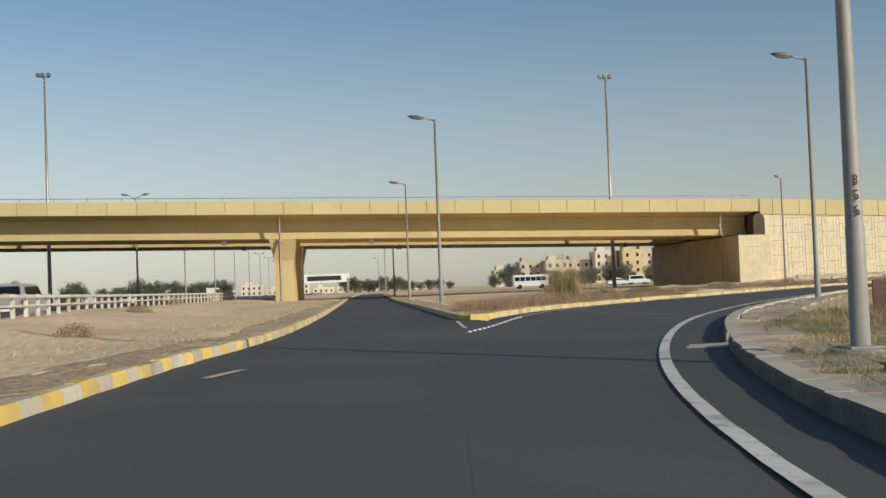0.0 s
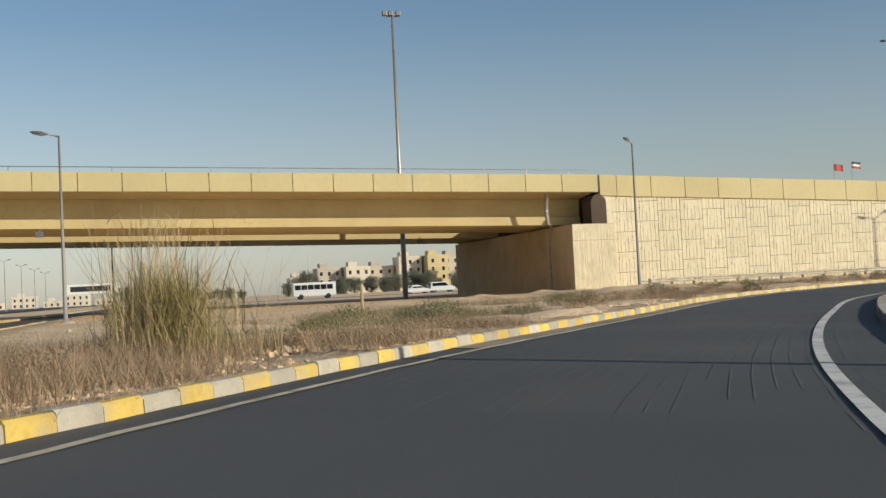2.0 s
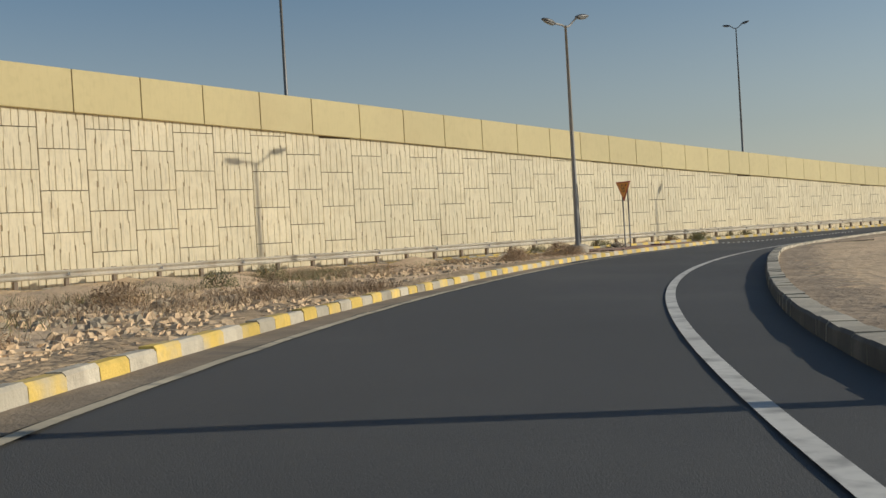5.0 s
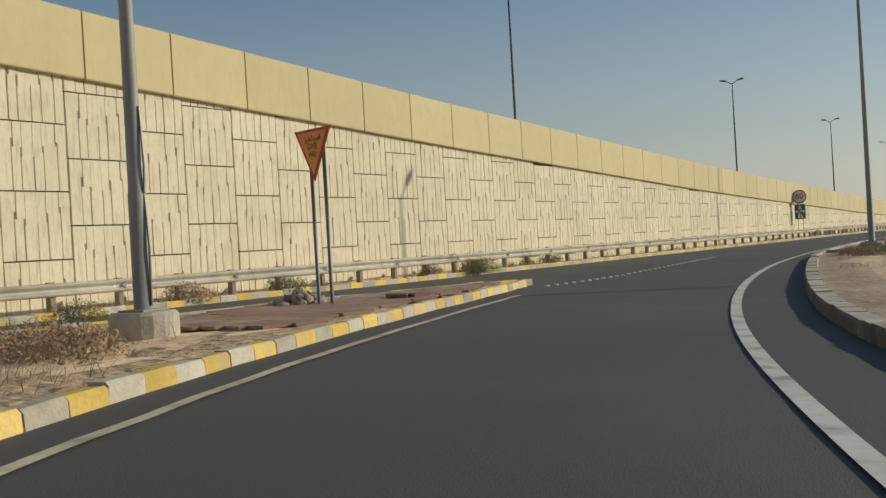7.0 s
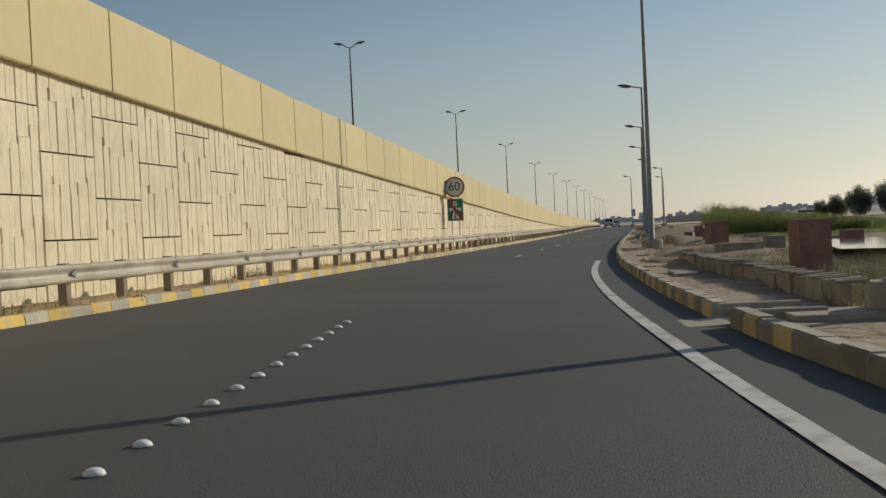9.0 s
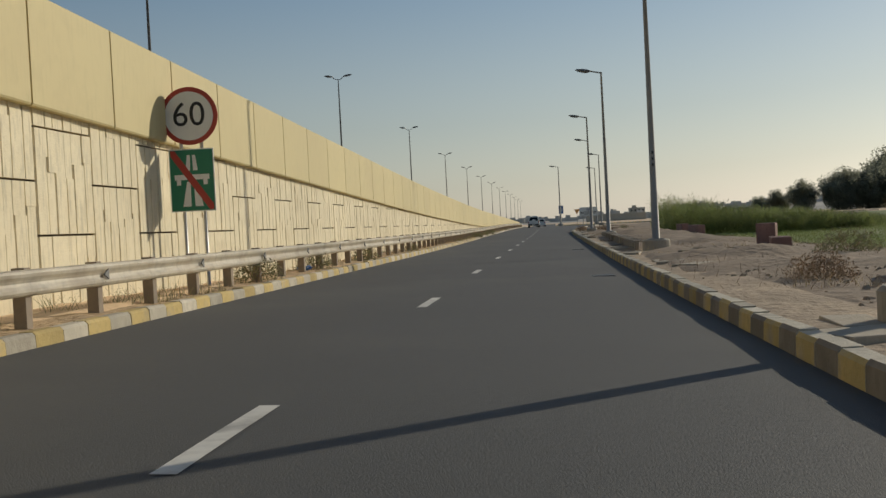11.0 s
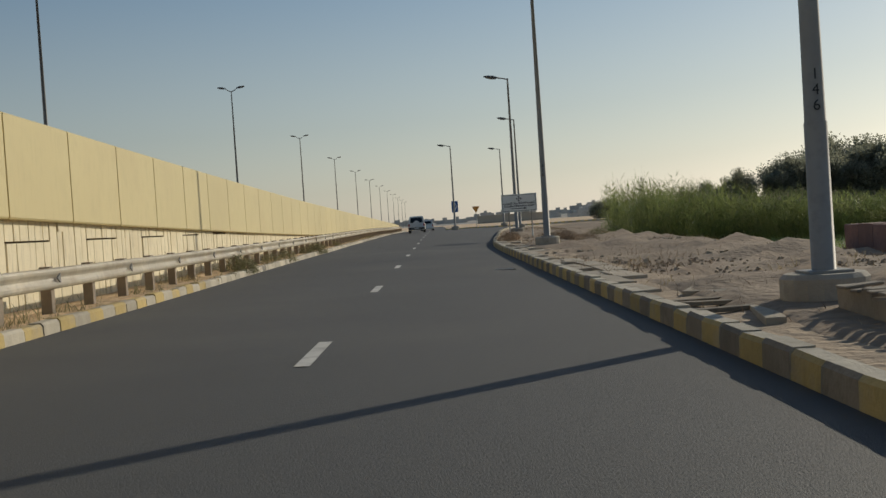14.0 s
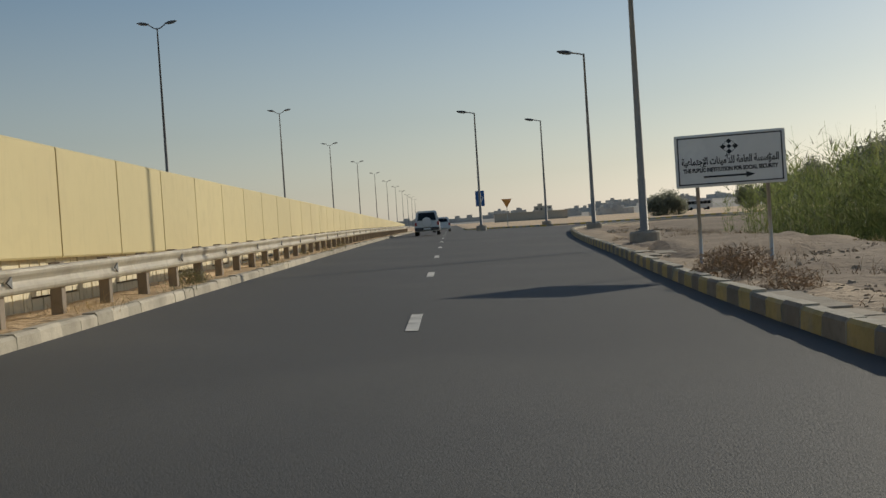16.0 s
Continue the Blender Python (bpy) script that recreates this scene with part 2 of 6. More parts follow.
def smooth_line(poly, step=1.0, rounds=3):
    q = np.array(poly, float)
    for _ in range(rounds):
        n = [q[0]]
        for a, b in zip(q, q[1:]):
            n += [0.75 * a + 0.25 * b, 0.25 * a + 0.75 * b]
        n.append(q[-1])
        q = np.array(n)
    return resample(q, step)[0]


def even_line(poly, rounds=30):
    """A line with its small kinks ironed out."""
    q = smooth_line(poly, 1.0)
    for _ in range(rounds):
        q[1:-1] = 0.5 * q[1:-1] + 0.25 * (q[:-2] + q[2:])
    return resample(q, 1.0)[0]


def rise(y):
    """The ramp climbs a little towards its end."""
    s = np.clip((np.asarray(y, float) + 35) / 100, 0, 1)
    return 0.30 * s * s * (3 - 2 * s)


# ---- the plan: kerb lines ----
WALL_X = -5.87
SLIP_LEFT = smooth_line([(150, -254.5), (96, -252.5), (88, -251.4), (73, -250.7), (20, -250.0), (-60, -249.2), (-170, -246)])
ISLAND_LEFT = smooth_line([(75.4, -246.15), (66, -246.05), (12, -245.6), (4, -245.5), (-60, -244.2), (-170, -241)])
ISLAND_RIGHT = smooth_line([(76.6, -245.1), (75.4, -244.65), (73.8, -244.1), (69.5, -242.4), (63.7, -238.7), (59, -235.5), (53.5, -231.2), (45.2, -224.6), (38, -219.2), (32.6, -214.0), (28.2, -208.8), (24.0, -203.4), (18.2, -194.5), (12.0, -182.6), (8.0, -173.5), (5.5, -165.0), (3.6, -157.3), (2.7, -154.4)])
POCKET = smooth_line([(2.3, -154.3), (1.5, -158), (0.4, -163), (-0.4, -170), (-1.4, -177)])
WALL_KERB = smooth_line([(-4.4, -204), (-4.4, -190), (-4.3, -165), (-4.2, -150), (-4.1, -130), (-3.85, -100), (-3.8, -62), (-4.15, -36), (-4.5, -14), (-4.45, 8), (-4.4, 30), (-4.4, 120)])
RIGHT_KERB = even_line([(150, -247.2), (112, -246.9), (106, -246.4), (102.7, -245.8), (99, -244.95), (95.8, -244.1), (91.6, -242.85), (88.6, -241.8), (83, -239.9), (80.3, -238.75), (77.4, -237.4), (74.4, -235.9), (70.5, -233.7), (66.2, -231.1), (60, -227.4), (53.2, -223.0), (49.5, -220.2), (46.5, -217.9), (44.2, -216.4), (42.2, -214.7), (40.7, -213.3), (38.4, -210.8), (36.1, -208.2), (34.6, -206.5), (33.3, -204.9), (31.1, -202.0), (29.3, -199.6), (27.9, -197.5), (23.0, -188.6), (16.6, -175.8), (13.2, -168.6), (12.0, -165.1), (11.3, -162.4), (10.1, -157.3), (8.3, -149.0), (7.05, -142.5), (6.0, -137.4), (5.25, -131.2), (4.7, -124.8), (4.0, -115.7), (3.6, -105.8), (3.4, -95), (3.3, -85), (3.22, -70), (3.2, -50), (3.2, -28), (3.15, -16), (3.1, -6), (3.12, 0), (3.25, 3), (3.5, 8), (3.8, 12), (4.1, 16), (4.6, 24), (5.2, 35), (6.6, 52), (8.3, 66), (13, 77), (26, 86.5), (60, 94.5)])
WHITE_LINE = even_line([(118, -248.2), (106, -247.3), (101, -246.4), (98.4, -245.86), (95, -244.97), (92.5, -244.24), (89.1, -243.18), (84.3, -241.5), (81.2, -240.35), (78.2, -239.0), (75, -237.5), (71.7, -235.8), (67.5, -233.5), (64.2, -231.7), (61, -229.75), (57.5, -227.3), (54, -224.95), (51.3, -222.9), (49.3, -221.3), (46.6, -219.3), (43.2, -217.0), (41.5, -215.5), (39.1, -213.3), (37.2, -211.2), (35, -208.7), (33.5, -206.9), (31.4, -204.3), (29.7, -202.1), (27.6, -199.2), (25.2, -195.7), (22, -190.7), (17.9, -183.0), (14.4, -175), (11.6, -167.6), (10.7, -164.6), (9.8, -161.2), (8.5, -156.2), (7.8, -152.7), (7.0, -148.5), (6.2, -144.8), (5.6, -140.7), (5.0, -136), (4.6, -132.5), (4.1, -128.5), (3.7, -123.4), (3.3, -118.2), (3.15, -112.5), (3.1, -107)])


def inside(poly, x, y):
    c = np.zeros(x.shape, bool)
    p = np.array(poly)
    for (x0, y0), (x1, y1) in zip(p, np.roll(p, -1, axis=0)):
        if y0 == y1:
            continue
        hit = ((y0 > y) != (y1 > y)) & (x < (x1 - x0) * (y - y0) / (y1 - y0) + x0)
        c ^= hit
    return c


# the road leans down towards its right kerb, and the verge there lies as low
FALL = 0.20


def near_line(x, y, line):
    d = np.full(x.shape, 1e9)
    for q in line:
        np.minimum(d, (x - q[0]) ** 2 + (y - q[1]) ** 2, out=d)
    return np.sqrt(d)


def build_fall():
    xs, ys = np.arange(-14, 152, 1.0), np.arange(-262, 132, 1.0)
    X, Y = np.meshgrid(xs, ys)
    left = np.concatenate([ISLAND_RIGHT[::2], WALL_KERB[WALL_KERB[:, 1] > -152][::2], SLIP_LEFT[SLIP_LEFT[:, 0] > 77][::2]])
    right = np.concatenate([RIGHT_KERB[::2], [(2.0, y) for y in range(116, 132)]])
    dl, dr = near_line(X, Y, left), near_line(X, Y, right)
    s = dl / (dl + dr + 1e-6)
    far_side = np.concatenate([RIGHT_KERB, [(400, 104), (400, -247)]])
    s = np.where(inside(far_side, X, Y), 1.0, s)
    west = np.concatenate([SLIP_LEFT[SLIP_LEFT[:, 0] > 77], ISLAND_RIGHT, POCKET[:1], WALL_KERB[WALL_KERB[:, 1] > -154], [(-60, 140), (-60, -300), (150, -300)]])
    s = np.where(inside(west, X, Y), 0.0, s)
    return xs, ys, s


FALL_GRID = build_fall()


def lie(x, y):
    """The height of the road at a place, with its climb and its crossfall."""
    x, y = np.asarray(x, float), np.asarray(y, float)
    xs, ys, s = FALL_GRID
    u, v = np.clip(x - xs[0], 0, len(xs) - 1.001), np.clip(y - ys[0], 0, len(ys) - 1.001)
    i, j = u.astype(int), v.astype(int)
    u, v = u - i, v - j
    f = (s[j, i] * (1 - u) + s[j, i + 1] * u) * (1 - v) + (s[j + 1, i] * (1 - u) + s[j + 1, i + 1] * u) * v
    return rise(y) - FALL * f


# road surface: the outline's grid is filled row by row between its two edges
def sheet_between(name, left, right, z, material, cols, parent=None):
    n = max(len(left), len(right))
    def even(p):
        d = np.r_[0, np.cumsum(np.linalg.norm(np.diff(p, axis=0), axis=1))]
        s = np.linspace(0, d[-1], n)
        return np.stack([np.interp(s, d, p[:, 0]), np.interp(s, d, p[:, 1])], 1)
    a, b = even(left), even(right)
    v, f = [], []
    for i in range(n):
        for c in range(cols + 1):
            q = a[i] + (b[i] - a[i]) * c / cols
            v.append((q[0], q[1], float(lie(q[0], q[1])) + z))
    for i in range(n - 1):
        for c in range(cols):
            k = i * (cols + 1) + c
            f.append((k, k + 1, k + cols + 2, k + cols + 1))
    return raw(name, v, f, material, parent)


def hollow(x, y):
    """East of the ramp the ground falls to a wet hollow; beside the highway it rises to a low bank."""
    x, y = np.asarray(x, float), np.asarray(y, float)
    def s(v):
        v = np.clip(v, 0, 1)
        return v * v * (3 - 2 * v)
    bank = 0.42 * s((-255 - y) / 6) * s((y + 267.5) / 3) * s((x + 60) / 25)
    return bank - 1.5 * s((x - 9.5) / 6) * s((y + 88) / 26) * (1 - s((y - 52) / 24)) * (1 - s((x - 120) / 40))


# ---- ground: one sheet to the horizon, sunk under the roads ----
ROAD_OUTLINE = np.concatenate([SLIP_LEFT[::4], ISLAND_LEFT[::-1][::4], ISLAND_RIGHT[::2], POCKET[::3], WALL_KERB[(WALL_KERB[:, 1] > -177)][::4], [(-4.5, 400), (2.0, 400), (2.0, 115.5), (1.5, 108.5), (9, 90.5), (60, 108.5)], RIGHT_KERB[::-1][::2]])


def axis_steps(lo, hi, fine, far, grow=1.35):
    mid = list(np.arange(lo, hi, fine))
    left, right, s = [], [], fine
    a, b = lo, hi
    while b - hi < far:
        s *= grow
        a, b = a - s, b + s
        left.append(a)
        right.append(b)
    return np.array(left[::-1] + mid + [hi] + right)


def build_ground():
    xs, ys = axis_steps(-12, 112, 0.6, 2600), axis_steps(-268, 60, 0.6, 2600)
    X, Y = np.meshgrid(xs, ys)
    d = np.zeros(X.shape)
    road = inside(ROAD_OUTLINE, X, Y)
    for dx, dy in ((0.75, 0), (-0.75, 0), (0, 0.75), (0, -0.75), (0.5, 0.5), (-0.5, 0.5), (0.5, -0.5), (-0.5, -0.5)):
        road |= inside(ROAD_OUTLINE, X + dx, Y + dy)
    rng = np.random.default_rng(4)
    low = np.zeros(X.shape)
    for k in range(14):
        fx, fy, ph = rng.uniform(-0.5, 0.5), rng.uniform(-0.5, 0.5), rng.uniform(0, 6.28)
        low += np.sin(fx * X + fy * Y + ph)
    near = (X > -14) & (X < 114) & (Y > -270) & (Y < 62)
    Z = 0.10 + lie(X, Y) + np.where(near, 0.018 * low + rng.normal(0, 0.018, X.shape), 0.0)
    Z = np.where(near, Z, 0.05 + lie(X, Y))
    high = (Y < -262) | (X < -12)
    rm = np.random.default_rng(9)
    def mounds(n, cx, cy, sx, sy, hmin, hmax, rmin, rmax):
        nonlocal Z
        for _ in range(n):
            mx, my = rm.uniform(cx - sx, cx + sx), rm.uniform(cy - sy, cy + sy)
            r, h = rm.uniform(rmin, rmax), rm.uniform(hmin, hmax)
            Z += h * np.exp(-(((X - mx) / r) ** 2 + ((Y - my) / (r * rm.uniform(0.7, 1.6))) ** 2))
    mounds(130, 1.5, -190, 7.0, 16, 0.05, 0.20, 0.35, 0.8)
    mounds(90, 12, -210, 12, 5, 0.05, 0.18, 0.4, 0.9)
    mounds(50, 8, -214, 10, 9, 0.05, 0.18, 0.5, 1.2)
    mounds(150, 7.8, -10, 2.6, 30, 0.06, 0.22, 0.3, 0.6)
    mounds(90, 7.2, -62, 2.2, 30, 0.05, 0.20, 0.35, 0.8)
    mounds(22, 7.2, -112, 1.4, 18, 0.05, 0.22, 0.4, 0.9)
    mounds(30, 36, -196, 4.5, 18, 0.05, 0.25, 0.5, 1.0)
    mounds(60, 40, -232, 26, 7, 0.03, 0.14, 0.6, 1.6)
    Z += hollow(X, Y)
    Z = np.where(road, lie(X, Y) - 0.15, Z)
    nx = len(xs)
    v = np.stack([X.ravel(), Y.ravel(), Z.ravel()], 1)
    i = np.arange(len(ys) - 1)[:, None] * nx + np.arange(nx - 1)[None]
    f = np.stack([i, i + 1, i + nx + 1, i + nx], -1).reshape(-1, 4)
    ob = raw("ground", v.tolist(), f.tolist(), (M_SAND, M_EARTH, M_FIELD), smooth=True)
    cx, cy = (X[:-1, :-1] + 0.3).ravel(), (Y[:-1, :-1] + 0.3).ravel()
    wave = 6 * np.sin(cy * 0.11 + 1) + 4 * np.sin(cy * 0.27) + rm.normal(0, 1.2, cx.shape)
    east = (cx > 2) & (((cx - 4) / (38 + wave)) ** 2 + ((cy + 20) / (128 + wave)) ** 2 < 1)
    ob.data.polygons.foreach_set("material_index", np.where((cx > 16.5 + 2.5 * np.sin(cy * 0.17) + rm.normal(0, 0.8, cx.shape)) & (((cx - 62) / (54 + wave)) ** 2 + ((cy + 4) / (80 + 1.4 * wave)) ** 2 < 1), 2, east.astype(np.int32)).astype(np.int32))
    return tagged(ob, "pale dusty sand ground with scattered dirt", "ground", kind="structure")


build_ground()


# ---- roads ----
def road_piece(name, left, right, label, z=0.0, cols=3):
    return tagged(sheet_between(name, np.array(left), np.array(right), z, M_ASPHALT, cols), label, "road", kind="structure")


road_piece("road_slip", SLIP_LEFT, np.concatenate([[(150, -247.0), (100, -246.0), (80, -244.9), (76.3, -245.6)], ISLAND_LEFT]), "dark grey asphalt slip road running straight under the bridge", 0.0)
road_piece("road_ramp", np.concatenate([[(150, -250), (112, -249.5), (90, -247.5)], ISLAND_RIGHT]), RIGHT_KERB[(RIGHT_KERB[:, 1] < -150)], "dark grey asphalt ramp bending towards the retaining wall", 0.0012)
road_piece("road_along_wall", np.concatenate([POCKET[::-1] * [0, 1] + [-4.6, 0], WALL_KERB[WALL_KERB[:, 1] > -154] - [0.3, 0], [(-4.8, 400)]]), np.concatenate([[(1.0, -177), (2.4, -165), (4.0, -160), (9.5, -154.5)], RIGHT_KERB[(RIGHT_KERB[:, 1] > -154) & (RIGHT_KERB[:, 0] < 9)], [(9, 90.5), (2.0, 115.5), (2.0, 400)]]), "dark grey two-lane asphalt road beside the retaining wall", 0.008)
road_piece("road_exit", [(4, 50.5), (2.0, 90.5), (3.0, 106.5), (20, 112.5), (60, 118.5)], [(9.4, 50.5), (9.4, 68.5), (14, 78.5), (26, 86.5), (60, 94.5)], "dark grey asphalt exit turning off behind the kerb", 0.012)


def marking(name, line, width, z, material, label, gap=None, phase=0.0):
    """A painted line of a width along a path; gap: (dash, space)."""
    q, w = resample(line, 0.5)
    v, f = [], []
    for i, (p, d) in enumerate(zip(q, w)):
        n = np.array([-d[1], d[0]]) * width / 2
        for s in (p + n, p - n):
            v.append((s[0], s[1], float(lie(s[0], s[1])) + z))
        at = (i * 0.5 + phase)
        if i and (gap is None or at % sum(gap) <= gap[0]):
            k = 2 * i
            f.append((k - 2, k - 1, k + 1, k))
    return tagged(raw(name, v, f, material), label, "road marking", kind="structure")


marking("edge_line_right", WHITE_LINE, 0.17, 0.024, M_LINE, "worn white edge line painted on the ramp")


def beside(line, off):
    """A line set off to the right of another's way."""
    w = np.gradient(line, axis=0)
    w /= np.linalg.norm(w, axis=1)[:, None]
    return line + np.stack([w[:, 1], -w[:, 0]], 1) * off


marking("edge_line_left", beside(ISLAND_RIGHT, 0.62)[2:-4], 0.13, 0.014, M_LINEY, "faded cream edge line beside the island kerb")
marking("edge_line_slip", [(96.3, -251.4), (95.4, -251.2), (94.6, -251.0)], 0.14, 0.014, M_LINEY, "faded cream edge line beside the slip road kerb")
marking("nose_line", [(81.8, -246.42), (80, -246.35), (77.0, -246.2)], 0.12, 0.014, M_LINEY, "faded cream line before the island nose")
marking("cross_line", [(78.2, -238.6), (72, -240.3), (66.5, -241.8)], 0.035, 0.014, M_LINEY, "thin faded cream line across the ramp")

M_DUST = mat("gutter_dust", (0.30, 0.235, 0.165), 0.95, var=0.25, big=0.8, fine=7, bump=0.5, bump_scale=25, stain=(0.12, 0.11, 0.095), stain_scale=0.7, stain_amount=0.8)
gutter = ISLAND_RIGHT[(ISLAND_RIGHT[:, 0] < 58) & (ISLAND_RIGHT[:, 1] < -178)]
edge = beside(gutter, 0.53) + np.random.default_rng(6).normal(0, 0.015, gutter.shape)
tagged(sheet_between("gutter_dust", gutter, edge, 0.010, M_DUST, 2), "drift of brown dust lying between kerb and edge line", "dust", kind="structure")
r_g = np.random.default_rng(31)


def grooves():
    """Thin pale grooves sawn along the asphalt of the bend."""
    line = WHITE_LINE[(WHITE_LINE[:, 0] < 69) & (WHITE_LINE[:, 0] > 49.5)]
    v, f = [], []
    for k in range(32):
        off = -1.0 + 0.235 * k
        p = beside(line, -off)
        p = p + r_g.normal(0, 0.003, p.shape)
        w = np.gradient(p, axis=0)
        w /= np.linalg.norm(w, axis=1)[:, None]
        n = np.stack([-w[:, 1], w[:, 0]], 1) * (0.004 + 0.003 * r_g.random())
        i0, i1 = r_g.integers(0, 5), len(p) - r_g.integers(0, 6)
        for i in range(i0, i1 - 1):
            if r_g.random() < 0.13:
                continue
            j = len(v)
            for q in (p[i] + n[i], p[i] - n[i], p[i + 1] - n[i + 1], p[i + 1] + n[i + 1]):
                v.append((q[0], q[1], float(lie(q[0], q[1])) + 0.0095))
            f.append((j, j + 1, j + 2, j + 3))
    m = mat("groove_dust", (0.13, 0.125, 0.117), 0.9, var=0.3, big=1.5, fine=9)
    tagged(raw("road_grooves", v, f, m), "thin pale grooves sawn along the asphalt", "road grooves", kind="stuff")


grooves()
for k in range(-11, 11):
    y = 13.4 + 10.4 * k
    x = -0.38 - 0.0006 * (y + 104)
    marking("lane_dash", [(x, y - 1.1), (x, y - 0.3), (x, y + 1.1)], 0.14, 0.016, M_LINE, "short worn white lane dash")


# ---- kerbs ----
def kerb_mesh(name, length, material, h=0.17, w=0.20):
    bm = bmesh.new()
    prism(bm, [(0, -0.1), (w, -0.1), (w, h), (0.045, h), (0.012, h - 0.035)], "x", -length / 2, length / 2)
    return mesh_of(bm, name, material)


KERB_STEP = 0.64
KERB_Y = kerb_mesh("kerbstone", KERB_STEP - 0.012, M_YELLOW)
KERB_F = kerb_mesh("kerbstone", KERB_STEP - 0.012, M_FADED, 0.17)
KERB_G = kerb_mesh("kerbstone", KERB_STEP - 0.012, M_KERB)


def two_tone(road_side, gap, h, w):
    """A kerbstone with a dusty concrete top and a road side of its own: faded paint, or concrete darkened as shade."""
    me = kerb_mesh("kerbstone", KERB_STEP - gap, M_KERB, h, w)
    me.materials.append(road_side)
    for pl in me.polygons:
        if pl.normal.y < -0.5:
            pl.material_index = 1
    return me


# RF: faded yellow side; RG and RT: side darkened for shade
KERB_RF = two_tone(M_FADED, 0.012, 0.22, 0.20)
KERB_RG = two_tone(M_SIDE_SHADE, 0.012, 0.22, 0.20)
KERB_RT = two_tone(M_BEND_SHADE, 0.006, 0.20, 0.32)
rng_k = random.Random(11)


KERB_MATS = (M_KERB, M_YELLOW, M_FADED, M_BEND_SHADE, M_SIDE_SHADE)
INLETS = [(91.9, -243.0), (35.3, -207.4), (5.35, -132.4)]      # gaps in the kerb where rain runs off


def kerb(name, line, side, label, window, painted=lambda p: KERB_Y, bare=lambda p: KERB_G, z=0.0):
    """A row of kerbstones, painted by turns; side +1: the stones lie to the left of the line's way. Those in the window are pieces of their own."""
    base = tagged(new(name), label, "kerb", kind="structure")
    q, w = resample(line, KERB_STEP)
    v, f, mi = [], [], []
    used = 0
    for i, (p, d) in enumerate(zip(q, w)):
        if any(math.hypot(p[0] - a, p[1] - b) < 0.62 for a, b in INLETS):
            continue
        yaw = math.atan2(d[1], d[0])
        if side < 0:
            yaw += math.pi
        me = painted(p) if i % 2 or (75.8 < p[0] < 77 and p[1] > -247) else bare(p)
        m = pose(p[0], p[1], float(lie(p[0], p[1])) + z + rng_k.uniform(-0.012, 0.012), rng_k.uniform(-1.5, 1.5), rng_k.uniform(-0.8, 0.8), math.degrees(yaw) + rng_k.uniform(-1.2, 1.2))
        if window(p) and used < 300:
            used += 1
            ob = new("kerbstone", me)
            ob.matrix_basis = m
            ob.parent = base
        else:
            k = len(v)
            v += [tuple(m @ x.co) for x in me.vertices]
            f += [tuple(k + j for j in pl.vertices) for pl in me.polygons]
            mi += [KERB_MATS.index(me.materials[pl.material_index]) for pl in me.polygons]
    if f:
        ob = raw("kerb_run", v, f, KERB_MATS, base)
        ob.data.polygons.foreach_set("material_index", mi)
        ob["kind"] = "stuff"
    return base


kerb("kerb_island", np.concatenate([ISLAND_LEFT[70:0:-1], [(75.5, -246.15), (76.2, -246.0), (76.75, -245.6)], ISLAND_RIGHT]), 1, "yellow and bare concrete kerb round the island", lambda p: p[0] < 76 and p[1] > -246 and p[0] > 2)
kerb("kerb_slip", SLIP_LEFT, 1, "yellow and bare concrete kerb of the slip road", lambda p: -20 < p[0] < 110)
kerb("kerb_pocket", POCKET, 1, "yellow and bare concrete kerb behind the island tip", lambda p: True)
kerb("kerb_wall", WALL_KERB[14:], 1, "worn yellow and bare concrete kerb below the guard rail", lambda p: -165 < p[1] < 25, lambda p: KERB_Y if p[1] < -112 else KERB_F if p[1] < -25 else KERB_G)
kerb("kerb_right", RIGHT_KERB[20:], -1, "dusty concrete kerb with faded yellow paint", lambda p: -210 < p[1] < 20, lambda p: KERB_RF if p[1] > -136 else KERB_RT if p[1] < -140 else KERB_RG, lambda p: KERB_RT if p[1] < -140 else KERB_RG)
kerb("kerb_far", smooth_line([(60, 108.5), (20, 102.5), (9.2, 90.5), (3.2, 106.5), (2.0, 115.5), (2.0, 150)]), 1, "pale concrete kerb of the far island", lambda p: True)


def rain_inlet(x, y):
    """A worn concrete chute through the kerb, sloping from the gutter to the verge."""
    k = int(np.argmin(np.hypot(RIGHT_KERB[:, 0] - x, RIGHT_KERB[:, 1] - y)))
    d = RIGHT_KERB[k + 1] - RIGHT_KERB[k - 1]
    ob = thing("rain_inlet", "worn concrete rain chute through a gap in the kerb", "rain inlet", (x, y, float(lie(x, y))), math.degrees(math.atan2(d[1], d[0])), "gaps in the kerb")
    bm = bmesh.new()
    prism(bm, [(0.75, 0.008), (0.05, 0.022), (-0.35, 0.06), (-1.3, 0.125), (-1.3, -0.1), (0.75, -0.1)], "x", -0.5, 0.5)
    for v in bm.verts:
        v.co.x += 0.06 * math.sin(9 * v.co.y)
    part("chute", bm, M_CONC, ob)
    for side in (-0.56, 0.56):
        part("cheek", new_box((side - 0.07, -1.2, -0.1), (side + 0.07, -0.2, 0.2), 0.02), M_CONC, ob)
    return ob


for q in INLETS:
    rain_inlet(*q)


# ---- retaining wall: cast panels, parapet, backing ----
PROFILE = np.array([(-204.4, 7.66), (-199.9, 7.44), (-172.9, 6.27), (-142.9, 4.92), (-112.9, 3.76), (-100, 3.37), (-85, 2.95), (-70, 2.54), (-55, 2.13), (-40, 1.78), (-25, 1.49), (-10, 1.23), (5, 1.01), (20, 0.85), (50, 0.56), (100, 0.05), (150, -0.5)])


